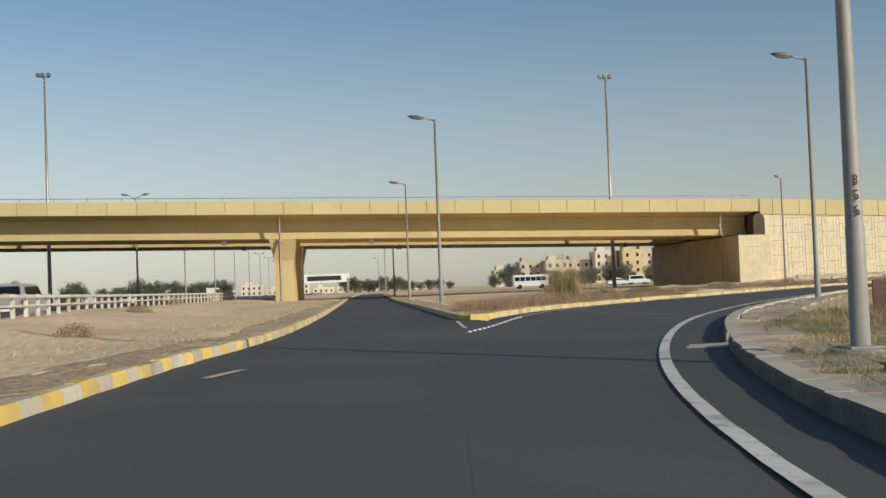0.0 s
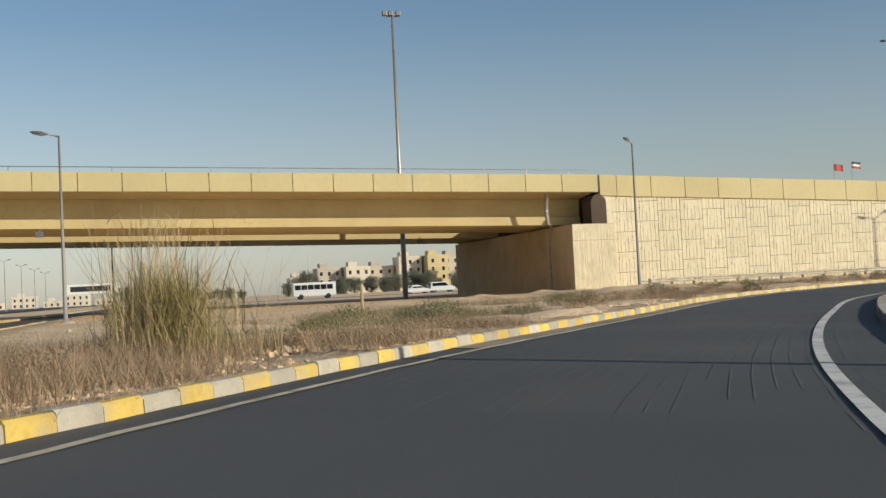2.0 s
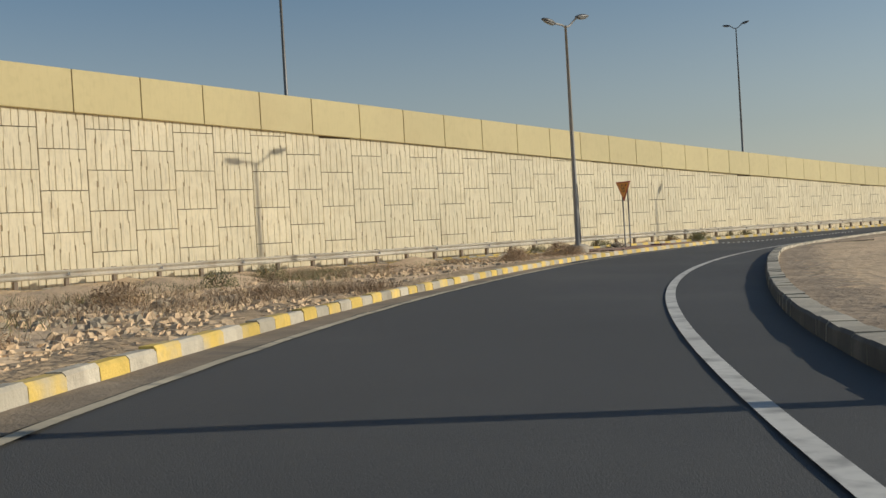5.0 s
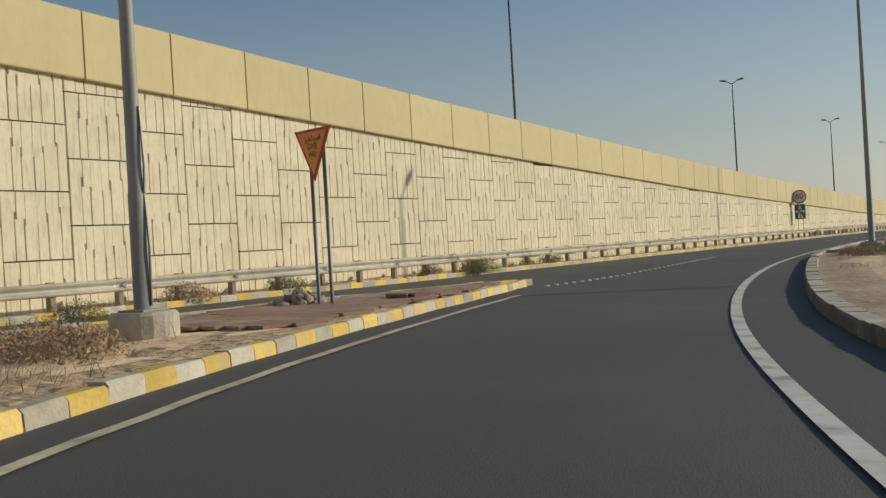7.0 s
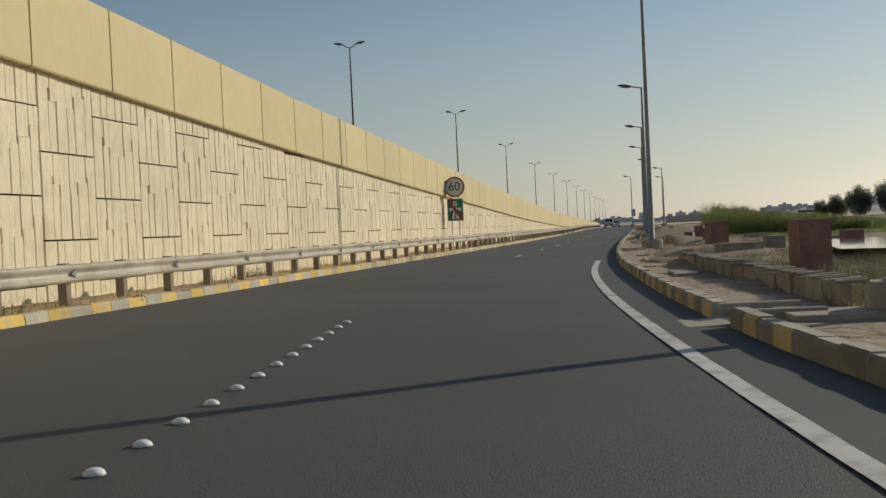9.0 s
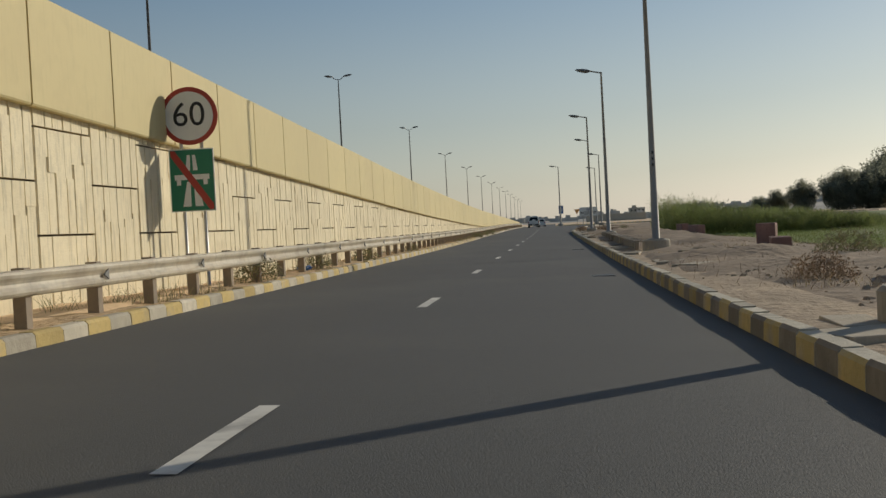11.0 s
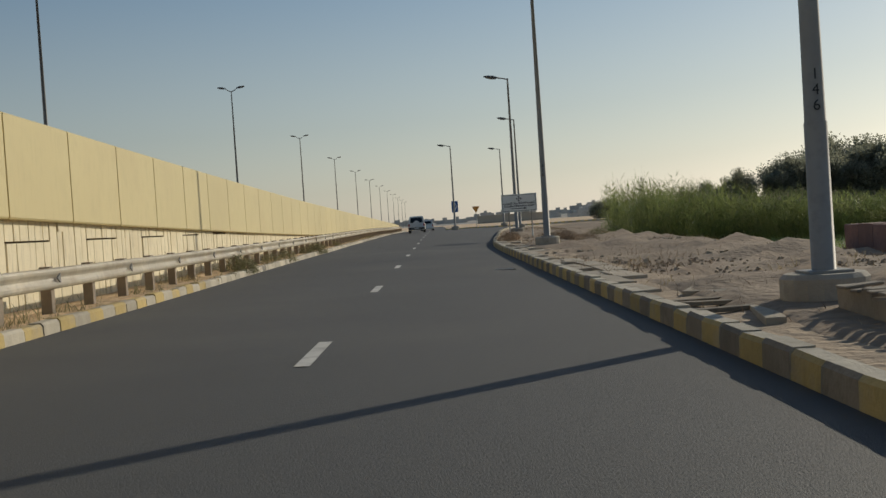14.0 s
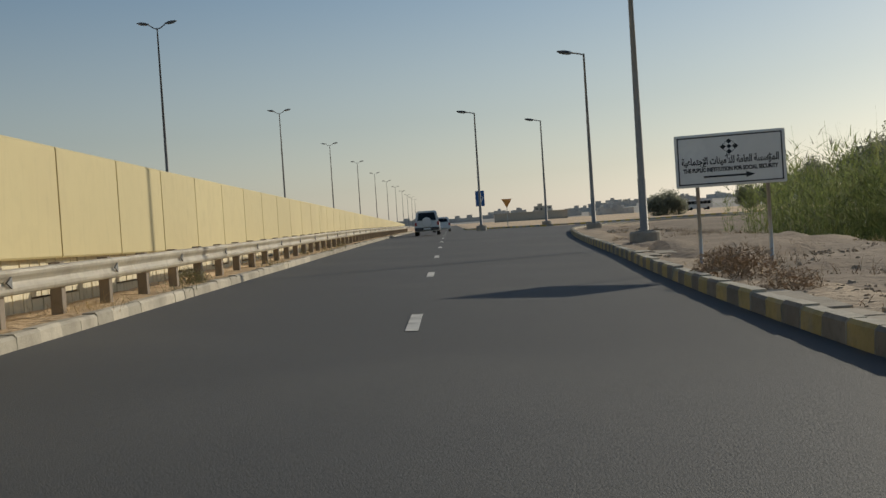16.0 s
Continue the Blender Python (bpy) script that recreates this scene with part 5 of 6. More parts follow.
for i in range(10):
    villa("low pale house on the horizon", (M_VILLA, M_VILLA_G)[i % 2], (-60 - 16 * i, 700 + r_h.uniform(-40, 60), 0.33), -90, r_h.uniform(11, 22), 12, r_h.choice((1, 2, 2)), 90 + i)

shed = thing("long_shed", "long low pale rendered building beyond the junction", "building", (29, 391, 0.3), -90)
part("wall", new_box((-4, -13, -0.3), (4, 13, 2.8), 0.05), M_VILLA_G, shed)
part("roof", new_box((-4.3, -13.3, 2.8), (4.3, 13.3, 3.05), 0.03), M_VILLA_G, shed, "flat grey roof edge")
part("plinth", new_box((-4.05, -13.05, -0.3), (4.05, 13.05, 0.5)), M_CONC, shed, "grey plinth")


# ---- plants ----
def blades(name, places, height, width, lean, material, rng, kind_label, category, segs=2, curl=0.5, size=None):
    """Many thin bent blades, one mesh. places: rows of x, y, z."""
    n = len(places)
    p = np.asarray(places, float)
    az = rng.uniform(0, 2 * np.pi, n)
    h = rng.uniform(height[0], height[1], n) * (1 if size is None else size)
    w = rng.uniform(width[0], width[1], n)
    tilt = rng.uniform(lean[0], lean[1], n)
    out = np.stack([np.cos(az), np.sin(az)], 1)
    side = np.stack([-np.sin(az + rng.uniform(-0.8, 0.8, n)), np.cos(az)], 1)
    rows = []
    for s in range(segs + 1):
        t = s / segs
        c = np.c_[p[:, :2] + out * (h * tilt * (t + curl * t * t))[:, None], p[:, 2] + h * t * (1 - 0.3 * curl * tilt * t)]
        k = (w * (1 - 0.85 * t) / 2)[:, None] * side
        rows += [c - np.c_[k, np.zeros(n)], c + np.c_[k, np.zeros(n)]]
    v = np.stack(rows, 1).reshape(-1, 3)
    m = 2 * (segs + 1)
    f = []
    base = np.arange(n)[:, None] * m
    for s in range(segs):
        f.append(np.concatenate([base + 2 * s, base + 2 * s + 1, base + 2 * s + 3, base + 2 * s + 2], 1))
    f = np.concatenate(f, 0)
    ob = raw(name, v.tolist(), f.tolist(), material)
    return tagged(ob, kind_label, category, kind="stuff")


rp = np.random.default_rng(21)


def ground_z(x, y):
    return 0.09 + lie(x, y)


def scatter(n, poly, clump=0, spread=0.5):
    """Places inside an outline; clump: gathered round so many centres."""
    poly = np.array(poly, float)
    lo, hi = poly.min(0), poly.max(0)
    out = []
    centres = None
    if clump:
        c = rp.uniform(lo, hi, (clump * 4, 2))
        centres = c[inside(poly, c[:, 0], c[:, 1])][:clump]
    got = 0
    while got < n:
        if clump:
            q = centres[rp.integers(0, len(centres), n)] + rp.normal(0, spread, (n, 2))
        else:
            q = rp.uniform(lo, hi, (n, 2))
        q = q[inside(poly, q[:, 0], q[:, 1]) & ~inside(ROAD_OUTLINE, q[:, 0], q[:, 1])]
        out.append(q)
        got += len(q)
    q = np.concatenate(out)[:n]
    return np.c_[q, ground_z(q[:, 0], q[:, 1]) + hollow(q[:, 0], q[:, 1])]


ISLE = [(74, -244.9), (64, -240), (54, -232.6), (46, -226.3), (38.5, -220.6), (32.5, -215), (24, -205), (15, -190), (8, -176), (4, -170), (-3, -175), (-4, -204), (-3, -240), (20, -244), (60, -244.6)]
EDGE = [(74, -244.7), (64, -239.6), (54, -232.3), (46, -226), (38.5, -220.4), (32.5, -214.8), (24, -204.6), (15, -189.5), (11, -189), (20, -204.5), (28, -215), (34, -221.5), (42, -227.5), (50, -234.5), (60, -241.5), (70, -244.6)]
blades("dry_grass", scatter(9000, ISLE, 260, 0.8), (0.06, 0.28), (0.006, 0.014), (0.2, 0.9), M_STRAW, rp, "short dry straw-coloured grass on the island", "dry grass")
blades("dead_weeds", scatter(24000, EDGE, 60, 0.8), (0.08, 0.36), (0.006, 0.014), (0.2, 1.1), M_BROWNWEED, rp, "brown dead weeds along the island kerb", "weeds")
blades("green_weeds", scatter(5000, [(60, -240), (52, -233), (44, -227.5), (41, -229), (44, -235), (50, -240)], 26, 0.5), (0.08, 0.3), (0.010, 0.022), (0.2, 1.0), M_GREENWEED, rp, "dusty green weeds on the island", "weeds")
blades("dead_weeds", scatter(16000, [(75, -245.2), (66, -241.2), (58, -237.4), (53, -240), (60, -244.6), (70, -245.6)], 46, 0.6), (0.12, 0.5), (0.006, 0.014), (0.2, 1.0), M_BROWNWEED, rp, "brown dead weeds on the island nose", "weeds")
blades("dead_weeds", scatter(7000, [(9, -176), (4, -165), (2, -172), (-1, -178), (2, -196), (10, -186)], 26, 0.5), (0.1, 0.35), (0.006, 0.014), (0.2, 1.1), M_BROWNWEED, rp, "brown dead weeds beside the lamp", "weeds")
blades("wall_weeds", scatter(5000, [(-5.8, -200), (-4.3, -200), (-4.2, -150), (-3.95, -130), (-3.9, -53.3), (-4.5, 50.5), (-5.8, 50.5)], 60, 0.25), (0.08, 0.35), (0.006, 0.016), (0.2, 1.0), M_GREENWEED, rp, "thin weeds between guard rail and wall", "weeds")
blades("wall_weeds", scatter(4000, [(-5.8, -200), (-4.3, -200), (-4.2, -150), (-3.95, -130), (-3.9, -50), (-4.5, 60), (-5.8, 60)], 70, 0.3), (0.06, 0.25), (0.006, 0.014), (0.2, 1.0), M_STRAW, rp, "thin dry weeds between guard rail and wall", "weeds")
SCRUB = [(60, -240), (46, -227.6), (34, -217.8), (24, -206.5), (14, -191), (6, -178), (0, -184), (4, -206), (20, -224), (40, -238)]
blades("dead_weeds", scatter(26000, SCRUB, 150, 0.7), (0.07, 0.34), (0.008, 0.018), (0.2, 1.1), M_BROWNWEED, rp, "brown dead scrub over the island", "weeds")
blades("green_weeds", scatter(11000, SCRUB, 60, 0.6), (0.08, 0.36), (0.010, 0.022), (0.2, 1.0), M_GREENWEED, rp, "dusty olive scrub over the island", "weeds")
RV = [(103, -244.5), (88, -239.8), (74, -233.2), (66, -229), (58, -224), (44, -213.6), (50, -208), (70, -222), (104, -236)]
RVN = [(104, -245.4), (98.6, -244.2), (93, -242.6), (88.6, -240.9), (80, -237.2), (82, -234), (96, -238), (105, -241)]
blades("green_weeds", scatter(26000, RVN, 70, 0.45), (0.06, 0.26), (0.004, 0.010), (0.2, 1.0), M_GREENWEED, rp, "dense dusty green weeds round the lamp", "weeds")
blades("dry_grass", scatter(9000, RVN, 90, 0.5), (0.05, 0.22), (0.004, 0.008), (0.2, 1.0), M_STRAW, rp, "dry grass round the lamp", "dry grass")
blades("dry_grass", scatter(15000, RV, 120, 0.7), (0.1, 0.4), (0.008, 0.018), (0.2, 1.0), M_STRAW, rp, "dry grass on the verge", "dry grass")
blades("green_weeds", scatter(14000, RV, 70, 0.6), (0.1, 0.38), (0.010, 0.022), (0.2, 1.0), M_GREENWEED, rp, "dusty green weeds on the verge", "weeds")
RV2 = [(9.4, -150), (6.2, -128), (4.6, -108.2), (3.9, -90.4), (3.7, -43.9), (3.6, 2), (5.5, 28.5), (8, 50.5), (14, 50.5), (12, -43.9), (14, -120.1), (16, -150)]
blades("dead_weeds", scatter(13000, RV2, 170, 0.5), (0.05, 0.26), (0.006, 0.014), (0.2, 1.1), M_BROWNWEED, rp, "brown dead weeds on the verge", "weeds")
blades("dry_grass", scatter(6000, RV2, 150, 0.5), (0.05, 0.20), (0.006, 0.014), (0.2, 1.0), M_STRAW, rp, "dry grass on the verge", "dry grass")
blades("green_weeds", scatter(7000, [(12, -150), (7.2, -135), (5.2, -112), (9, -112), (12, -130)], 40, 0.5), (0.1, 0.4), (0.010, 0.022), (0.2, 1.0), M_GREENWEED, rp, "dusty green weeds on the verge", "weeds")
blades("dry_grass", scatter(3200, [(95, -253.2), (80, -251.4), (20, -250.6), (-20, -250.2), (-20, -251.8), (20, -253), (80, -254.5), (95, -257)], 150, 0.5), (0.06, 0.28), (0.006, 0.014), (0.2, 1.0), M_STRAW, rp, "thin dry grass behind the slip road kerb", "dry grass")

# the tall dry reed clump on the island
rc = np.random.default_rng(5)
c = np.array([57.5, -239.05]) + rc.normal(0, 1, (520, 2)) * [0.45, 0.40]
blades("reed_clump", np.c_[c, np.full(len(c), 0.08)], (1.0, 2.75), (0.008, 0.020), (0.02, 0.42), M_STRAW, rc, "tall clump of dry straw-coloured reeds", "reeds", segs=4, curl=0.5)
c = np.array([57.7, -238.9]) + rc.normal(0, 1, (1100, 2)) * [0.5, 0.42]
blades("reed_clump_green", np.c_[c, rc.uniform(0.05, 1.1, len(c))], (0.4, 0.9), (0.010, 0.024), (0.1, 0.8), M_CLUMP, rc, "olive green leaves in the reed clump", "reeds", segs=3, curl=0.6)
c = np.array([57.5, -239.05]) + rc.normal(0, 1, (70, 2)) * [0.5, 0.45]
blades("reed_plumes", np.c_[c, rc.uniform(1.6, 2.3, len(c))], (0.12, 0.3), (0.012, 0.028), (0.1, 0.9), M_STRAW, rc, "feathery plumes on the reed clump", "reeds", segs=2, curl=0.8)
c = np.array([57.3, -237.9]) + rc.normal(0, 1, (110, 2)) * [0.6, 0.5]
blades("thin_reeds", np.c_[c, np.full(len(c), 0.08)], (0.8, 2.1), (0.006, 0.015), (0.15, 0.7), M_STRAW, rc, "thin dry reeds beside the tall clump", "reeds", segs=4, curl=0.5)
c = np.array([62.0, -240.6]) + rc.normal(0, 1, (2600, 2)) * [3.2, 1.1]
c = c[~inside(ROAD_OUTLINE, c[:, 0], c[:, 1])]
blades("dry_grass", np.c_[c, np.full(len(c), 0.08)], (0.3, 0.75), (0.005, 0.012), (0.2, 0.9), M_BROWNWEED, rc, "knee-high dry brown grass beside the reed clump", "dry grass", segs=3, curl=0.6)

# the green reed bed in the hollow
BED = [(16.4, 52.5), (14.7, 42.5), (14.0, 35.5), (15.6, 30.0), (21, 23.5), (29, 18.5), (37, 21.5), (43, 34.5), (40, 48.5), (28, 56.5), (16, 56.5)]


def in_bed(n):
    out = []
    while len(out) < n:
        q = rc.uniform((12, 17), (44, 58))
        front = math.exp(-max(0.0, q[1] - 28.5 + 0.35 * (q[0] - 18)) / 9.0)
        if rc.random() < 0.25 + front and inside(BED, np.array([q[0]]), np.array([q[1]]))[0]:
            out.append(q)
    return np.array(out)


c = in_bed(5200)
z = ground_z(c[:, 0], c[:, 1]) + hollow(c[:, 0], c[:, 1])
hgt = np.interp(c[:, 0], [13, 15, 19, 22, 26, 31, 36, 43], [4.6, 4.9, 4.6, 3.6, 3.1, 2.5, 1.8, 1.2]) * (1 + 0.10 * np.sin(c[:, 0] * 1.7 + 0.4 * c[:, 1]) + 0.08 * np.sin(c[:, 1] * 1.3 + 1) + 0.06 * np.sin(c[:, 0] * 4.1)) * rc.uniform(0.84, 1.04, len(c))
blades("reed_bed", np.c_[c, z], (0.62, 1.06), (0.02, 0.04), (0.02, 0.20), M_REED, rc, "dense bed of tall green reeds", "reeds", segs=4, curl=0.3, size=hgt)
cc = np.repeat(c, 11, axis=0) + rc.normal(0, 0.13, (len(c) * 11, 2))
zz = np.repeat(z, 11) + rc.uniform(0.08, 0.86, len(cc)) * np.repeat(hgt, 11)
blades("reed_leaves", np.c_[cc, zz], (0.25, 0.6), (0.035, 0.075), (0.4, 1.6), M_REED, rc, "long green leaves of the reed bed", "reeds", segs=2, curl=0.6)
k = rc.choice(len(c), 900)
blades("reed_plumes", np.c_[c[k], z[k] + 0.88 * hgt[k]], (0.2, 0.45), (0.04, 0.09), (0.05, 0.4), M_PLUME, rc, "pale plumes on the reeds", "reeds", segs=2, curl=0.8)
c = rc.uniform((13, -72), (62, 36), (70000, 2))
c = c[(c[:, 0] > 15 + 2 * np.sin(c[:, 1] * 0.2) + 1.5 * rc.random(len(c)))]
blades("field_grass", np.c_[c, ground_z(c[:, 0], c[:, 1]) + hollow(c[:, 0], c[:, 1])], (0.12, 0.38), (0.02, 0.05), (0.2, 0.9), M_GRASS, rc, "low green grass in the field", "grass")


def patch(name, outline, z, material, label, category):
    bm = bmesh.new()
    bm.faces.new([bm.verts.new((x, y, z)) for x, y in outline])
    return tagged(part(name, bm, material), label, category, kind="structure")


def blob(cx, cy, rx, ry, n=28, seed=1, rough=0.18):
    r = random.Random(seed)
    return [(cx + rx * (1 + r.uniform(-rough, rough)) * math.cos(k * math.tau / n), cy + ry * (1 + r.uniform(-rough, rough)) * math.sin(k * math.tau / n)) for k in range(n)]


patch("pond", blob(13.6, -113, 4.4, 8, 36, 7), 0.17, M_WATER, "pale still pond beside the field", "pond")


def bush(label, material, seed, r=0.6, h=0.5, n=900):
    rr = np.random.default_rng(seed)
    b = thing("bush", label, "bush", group="low bushes")
    bm = bmesh.new()
    for k in range(9):
        a, l = rr.uniform(0, 6.28), rr.uniform(0.4, 1.0)
        tube(bm, [(0, 0, -0.05), (r * 0.4 * l * math.cos(a), r * 0.4 * l * math.sin(a), h * 0.5 * l), (r * 0.9 * l * math.cos(a + 0.3), r * 0.9 * l * math.sin(a + 0.3), h * l)], [0.014, 0.009, 0.004], 4)
    part("branchwork", bm, M_BROWNWEED, b)
    v, f = [], []
    for k in range(n):
        d = rr.normal(0, 1, 3)
        d /= np.linalg.norm(d)
        q = np.array([d[0] * r, d[1] * r, abs(d[2]) * h]) * rr.uniform(0.45, 1.0) ** 0.6
        u = rr.normal(0, 1, 3)
        u /= np.linalg.norm(u)
        w = np.cross(u, d)
        s = rr.uniform(0.012, 0.032)
        i = len(v)
        v += [q - u * s * 1.8, q + w * s * 0.5, q + u * s * 1.8, q - w * s * 0.5]
        f.append((i, i + 1, i + 2, i + 3))
    lf = raw("foliage", [tuple(x) for x in v], f, material, b)
    return b


BG = [bush("dusty green bush at the foot of the wall", M_GREENWEED, 1, 0.5, 0.5, 900), bush("dead brown bush on the dirt", M_BROWNWEED, 2, 0.6, 0.45, 1300), bush("olive green bush on the island", M_GREENWEED, 3, 0.75, 0.55, 1500)]
SPOTS = [(1, -4.7, -159.1), (1, -4.75, -158.4), (0, -4.7, -155.3), (0, -4.6, -154.7), (0, -4.7, -144.1), (1, -4.7, -147.2), (2, 46.4, -232.4), (2, 46.0, -231.6), (2, 47.6, -231.9), (2, 43.8, -230.4), (0, 44.8, -229), (0, 47.0, -229.2), (2, 44.2, -233.7), (0, 49.3, -235.3), (1, 46.1, -227.6), (1, 42, -226.5), (1, 39.5, -224.5), (1, 35.6, -221.5), (1, 33.8, -219.2), (1, 31, -217), (2, 17.2, -211.1), (0, 18.8, -206.2), (0, 11.2, -203.5), (1, 4.4, -171.2), (1, 6.2, -176.2), (0, 5.3, -187.5), (0, 8.5, -191.7), (1, 12.3, -197), (0, -4.55, -144), (0, -4.6, -143.4), (0, -4.7, -137.6), (0, -4.65, -136.8), (0, -4.5, -19.4), (0, -4.6, -18.7), (0, -4.6, -10.5), (0, -4.65, -1.6), (0, -4.55, -1), (1, 5.6, -0.2), (1, 6.4, 0.5), (1, 4.3, 7), (1, 4.2, 4.1), (1, 6.2, -3.1), (1, 7.2, -1.6), (0, -4.15, -144.6), (0, -4.0, -144.9), (0, -4.2, -145.0), (0, -4.75, -147), (0, -4.7, -139.5), (1, 1.5, -170.5), (1, 5.4, -171.5), (2, -0.8, -166), (0, -4.6, -72.1), (0, -4.55, -85.2), (0, -4.6, -79.5), (0, -4.6, -60.8), (0, -4.9, -12.3), (0, -4.9, -18.3), (0, -5.0, -2.5), (0, -5.1, 11.8), (1, 4.6, 9.2), (1, 6.6, 3.4), (2, 8.4, 3.7), (2, 50, -235.5), (2, 36, -224), (2, 33, -222), (1, 61, -240.5), (1, 56, -236.6), (1, 27, -213), (1, 21, -204), (1, 15, -195), (2, 22, -210), (2, 40, -231), (1, 68, -243), (1, 7.4, -137), (1, 8.6, -141), (2, 8.0, -128.4), (1, 7.6, -105.2), (1, 5.9, -88.4), (2, 8.9, -78.5), (1, 30, -262), (2, 60, -259), (1, 84, -256)]
r_b = random.Random(2)
for i, (k, x, y) in enumerate(SPOTS):
    m = pose(x, y, float(ground_z(x, y) + hollow(x, y)) - 0.02, 0, 0, r_b.uniform(0, 360)) @ Matrix.Scale(r_b.uniform(0.7, 1.25), 4)
    o = copy_thing(BG[k], m)
    o.scale = [m.to_scale().x] * 3
for b_ in BG:
    for o in (*b_.children_recursive, b_):
        bpy.data.objects.remove(o)


# trees
def tree(label, seed, h, spread, n=1500, leaf=0.22):
    rr = np.random.default_rng(seed)
    t = thing("tree", label, "tree", group="trees")
    bm = bmesh.new()
    tube(bm, [(0, 0, -0.3), (0.1, 0.05, h * 0.25), (0.0, 0.1, h * 0.5), (0.1, 0.0, h * 0.8)], [0.22, 0.17, 0.11, 0.03], 8)
    tips = []
    for k in range(12):
        a, z0 = rr.uniform(0, 6.28), rr.uniform(0.04, 0.6) * h
        l = spread * rr.uniform(0.55, 1.0)
        tip = (l * math.cos(a), l * math.sin(a), min(h * 0.93, z0 + h * rr.uniform(0.12, 0.4)))
        tube(bm, [(0, 0, z0), (tip[0] * 0.5, tip[1] * 0.5, (z0 + tip[2]) / 2 + 0.1), tip], [0.09, 0.06, 0.02], 5)
        tips.append(tip)
    tips += [(0, 0, h * 0.9), (0.3, 0.3, h * 0.8), (-0.4, 0.2, h * 0.7)]
    part("trunk", bm, M_BARK, t)
    v, f = [], []
    for k in range(n):
        c = np.array(tips[rr.integers(0, len(tips))]) * rr.uniform(0.75, 1.0)
        d = rr.normal(0, 1, 3)
        d *= rr.random() ** 0.4 / np.linalg.norm(d)
        if k % 5 < 2:
            q = np.array([0, 0, h * 0.36]) + d * [spread * 0.85, spread * 0.85, h * 0.38]
        else:
            q = c + d * [spread * 0.40, spread * 0.40, h * 0.15]
        q[2] = max(q[2], 0.25)
        u, w = rr.normal(0, 1, 3), rr.normal(0, 1, 3)
        u /= np.linalg.norm(u)
        w -= u * (w @ u)
        w /= np.linalg.norm(w)
        s = leaf * rr.uniform(0.6, 1.4)
        i = len(v)
        v += [q - u * s, q + w * s * 0.6, q + u * s, q - w * s * 0.6]
        f.append((i, i + 1, i + 2, i + 3))
    raw("crown", [tuple(x) for x in v], f, M_LEAF, t)
    return t


TR = [tree("dark green tamarisk tree at the edge of the field", 1, 9, 4.2, 15000, 0.17), tree("dark green tamarisk tree at the edge of the field", 2, 8, 3.8, 14000, 0.17), tree("dusty dark green tree in the distance", 3, 6, 3.0, 3600, 0.16), tree("dense dark bushy tree beside the far junction", 4, 3.3, 1.7, 5000, 0.09)]
r_t = random.Random(8)
TREES = []
for x, h_ in ((39, 4.4), (41.5, 5.6), (44.5, 6.4), (48.5, 7.4), (52, 8.4), (55.5, 9.2), (58.5, 10.2), (61.5, 10.0), (65, 11.6), (69, 11.2), (73, 12.4), (78, 11.6), (83, 12.6), (89, 12.0), (95, 12.8), (102, 12.0), (110, 12.5), (118, 12.0)):
    TREES.append((int(x) % 2, 0.85 + 1.574 * (x - 0.85) + r_t.uniform(-1.5, 1.5), 202.5 + r_t.uniform(-10, 10), 1.33 * h_ / 8.6))
for i in range(12):
    TREES.append((i % 2, 100 + 11 * i + r_t.uniform(-5, 5), 242.5 + r_t.uniform(-12, 12), 2.1 + r_t.uniform(-0.15, 0.15)))
TREES += [(3, 28.0, 139.5, 0.95), (3, 29.4, 141.0, 1.2), (3, 30.9, 139.8, 0.9)]
for i in range(26):
    TREES.append((2, -330 + r_t.uniform(-25, 25), -190 + 4.4 * i, 1.15 + r_t.uniform(-0.35, 0.5)))
for i in range(34):
    TREES.append((2, -300 + r_t.uniform(-60, 60) + 4 * (i % 7), -300 - 11 * (i % 9) + r_t.uniform(-6, 6), 0.9 + r_t.uniform(-0.3, 0.5)))
for i in range(16):
    TREES.append((2, -420 + r_t.uniform(-30, 30), -250 + 3.2 * i, 0.9 + r_t.uniform(-0.3, 0.5)))
for k, x, y, s in TREES:
    o = copy_thing(TR[k], pose(x, y, 0.05, 0, 0, r_t.uniform(0, 360)))
    o.scale = (s, s, s)
for b_ in TR:
    for o in (*b_.children_recursive, b_):
        bpy.data.objects.remove(o)


# ---- building rubbish on the right verge ----
def slab_mesh(l, w, h, material, name="slab"):
    return mesh_of(new_box((-l / 2, -w / 2, 0), (l / 2, w / 2, h), 0.012), name, material)


M_LOWWALL = mat("dusty_low_wall_concrete", (0.31, 0.26, 0.20), 0.9, var=0.2, big=0.9, fine=7, bump=0.4, bump_scale=22, per_piece=0.15, stain=(0.20, 0.16, 0.115), stain_scale=1.5, stain_amount=0.6)
KS = slab_mesh(0.98, 0.14, 0.34, M_LOWWALL)
KT = slab_mesh(0.40, 0.16, 0.03, M_LOWWALL)
r_s = random.Random(14)


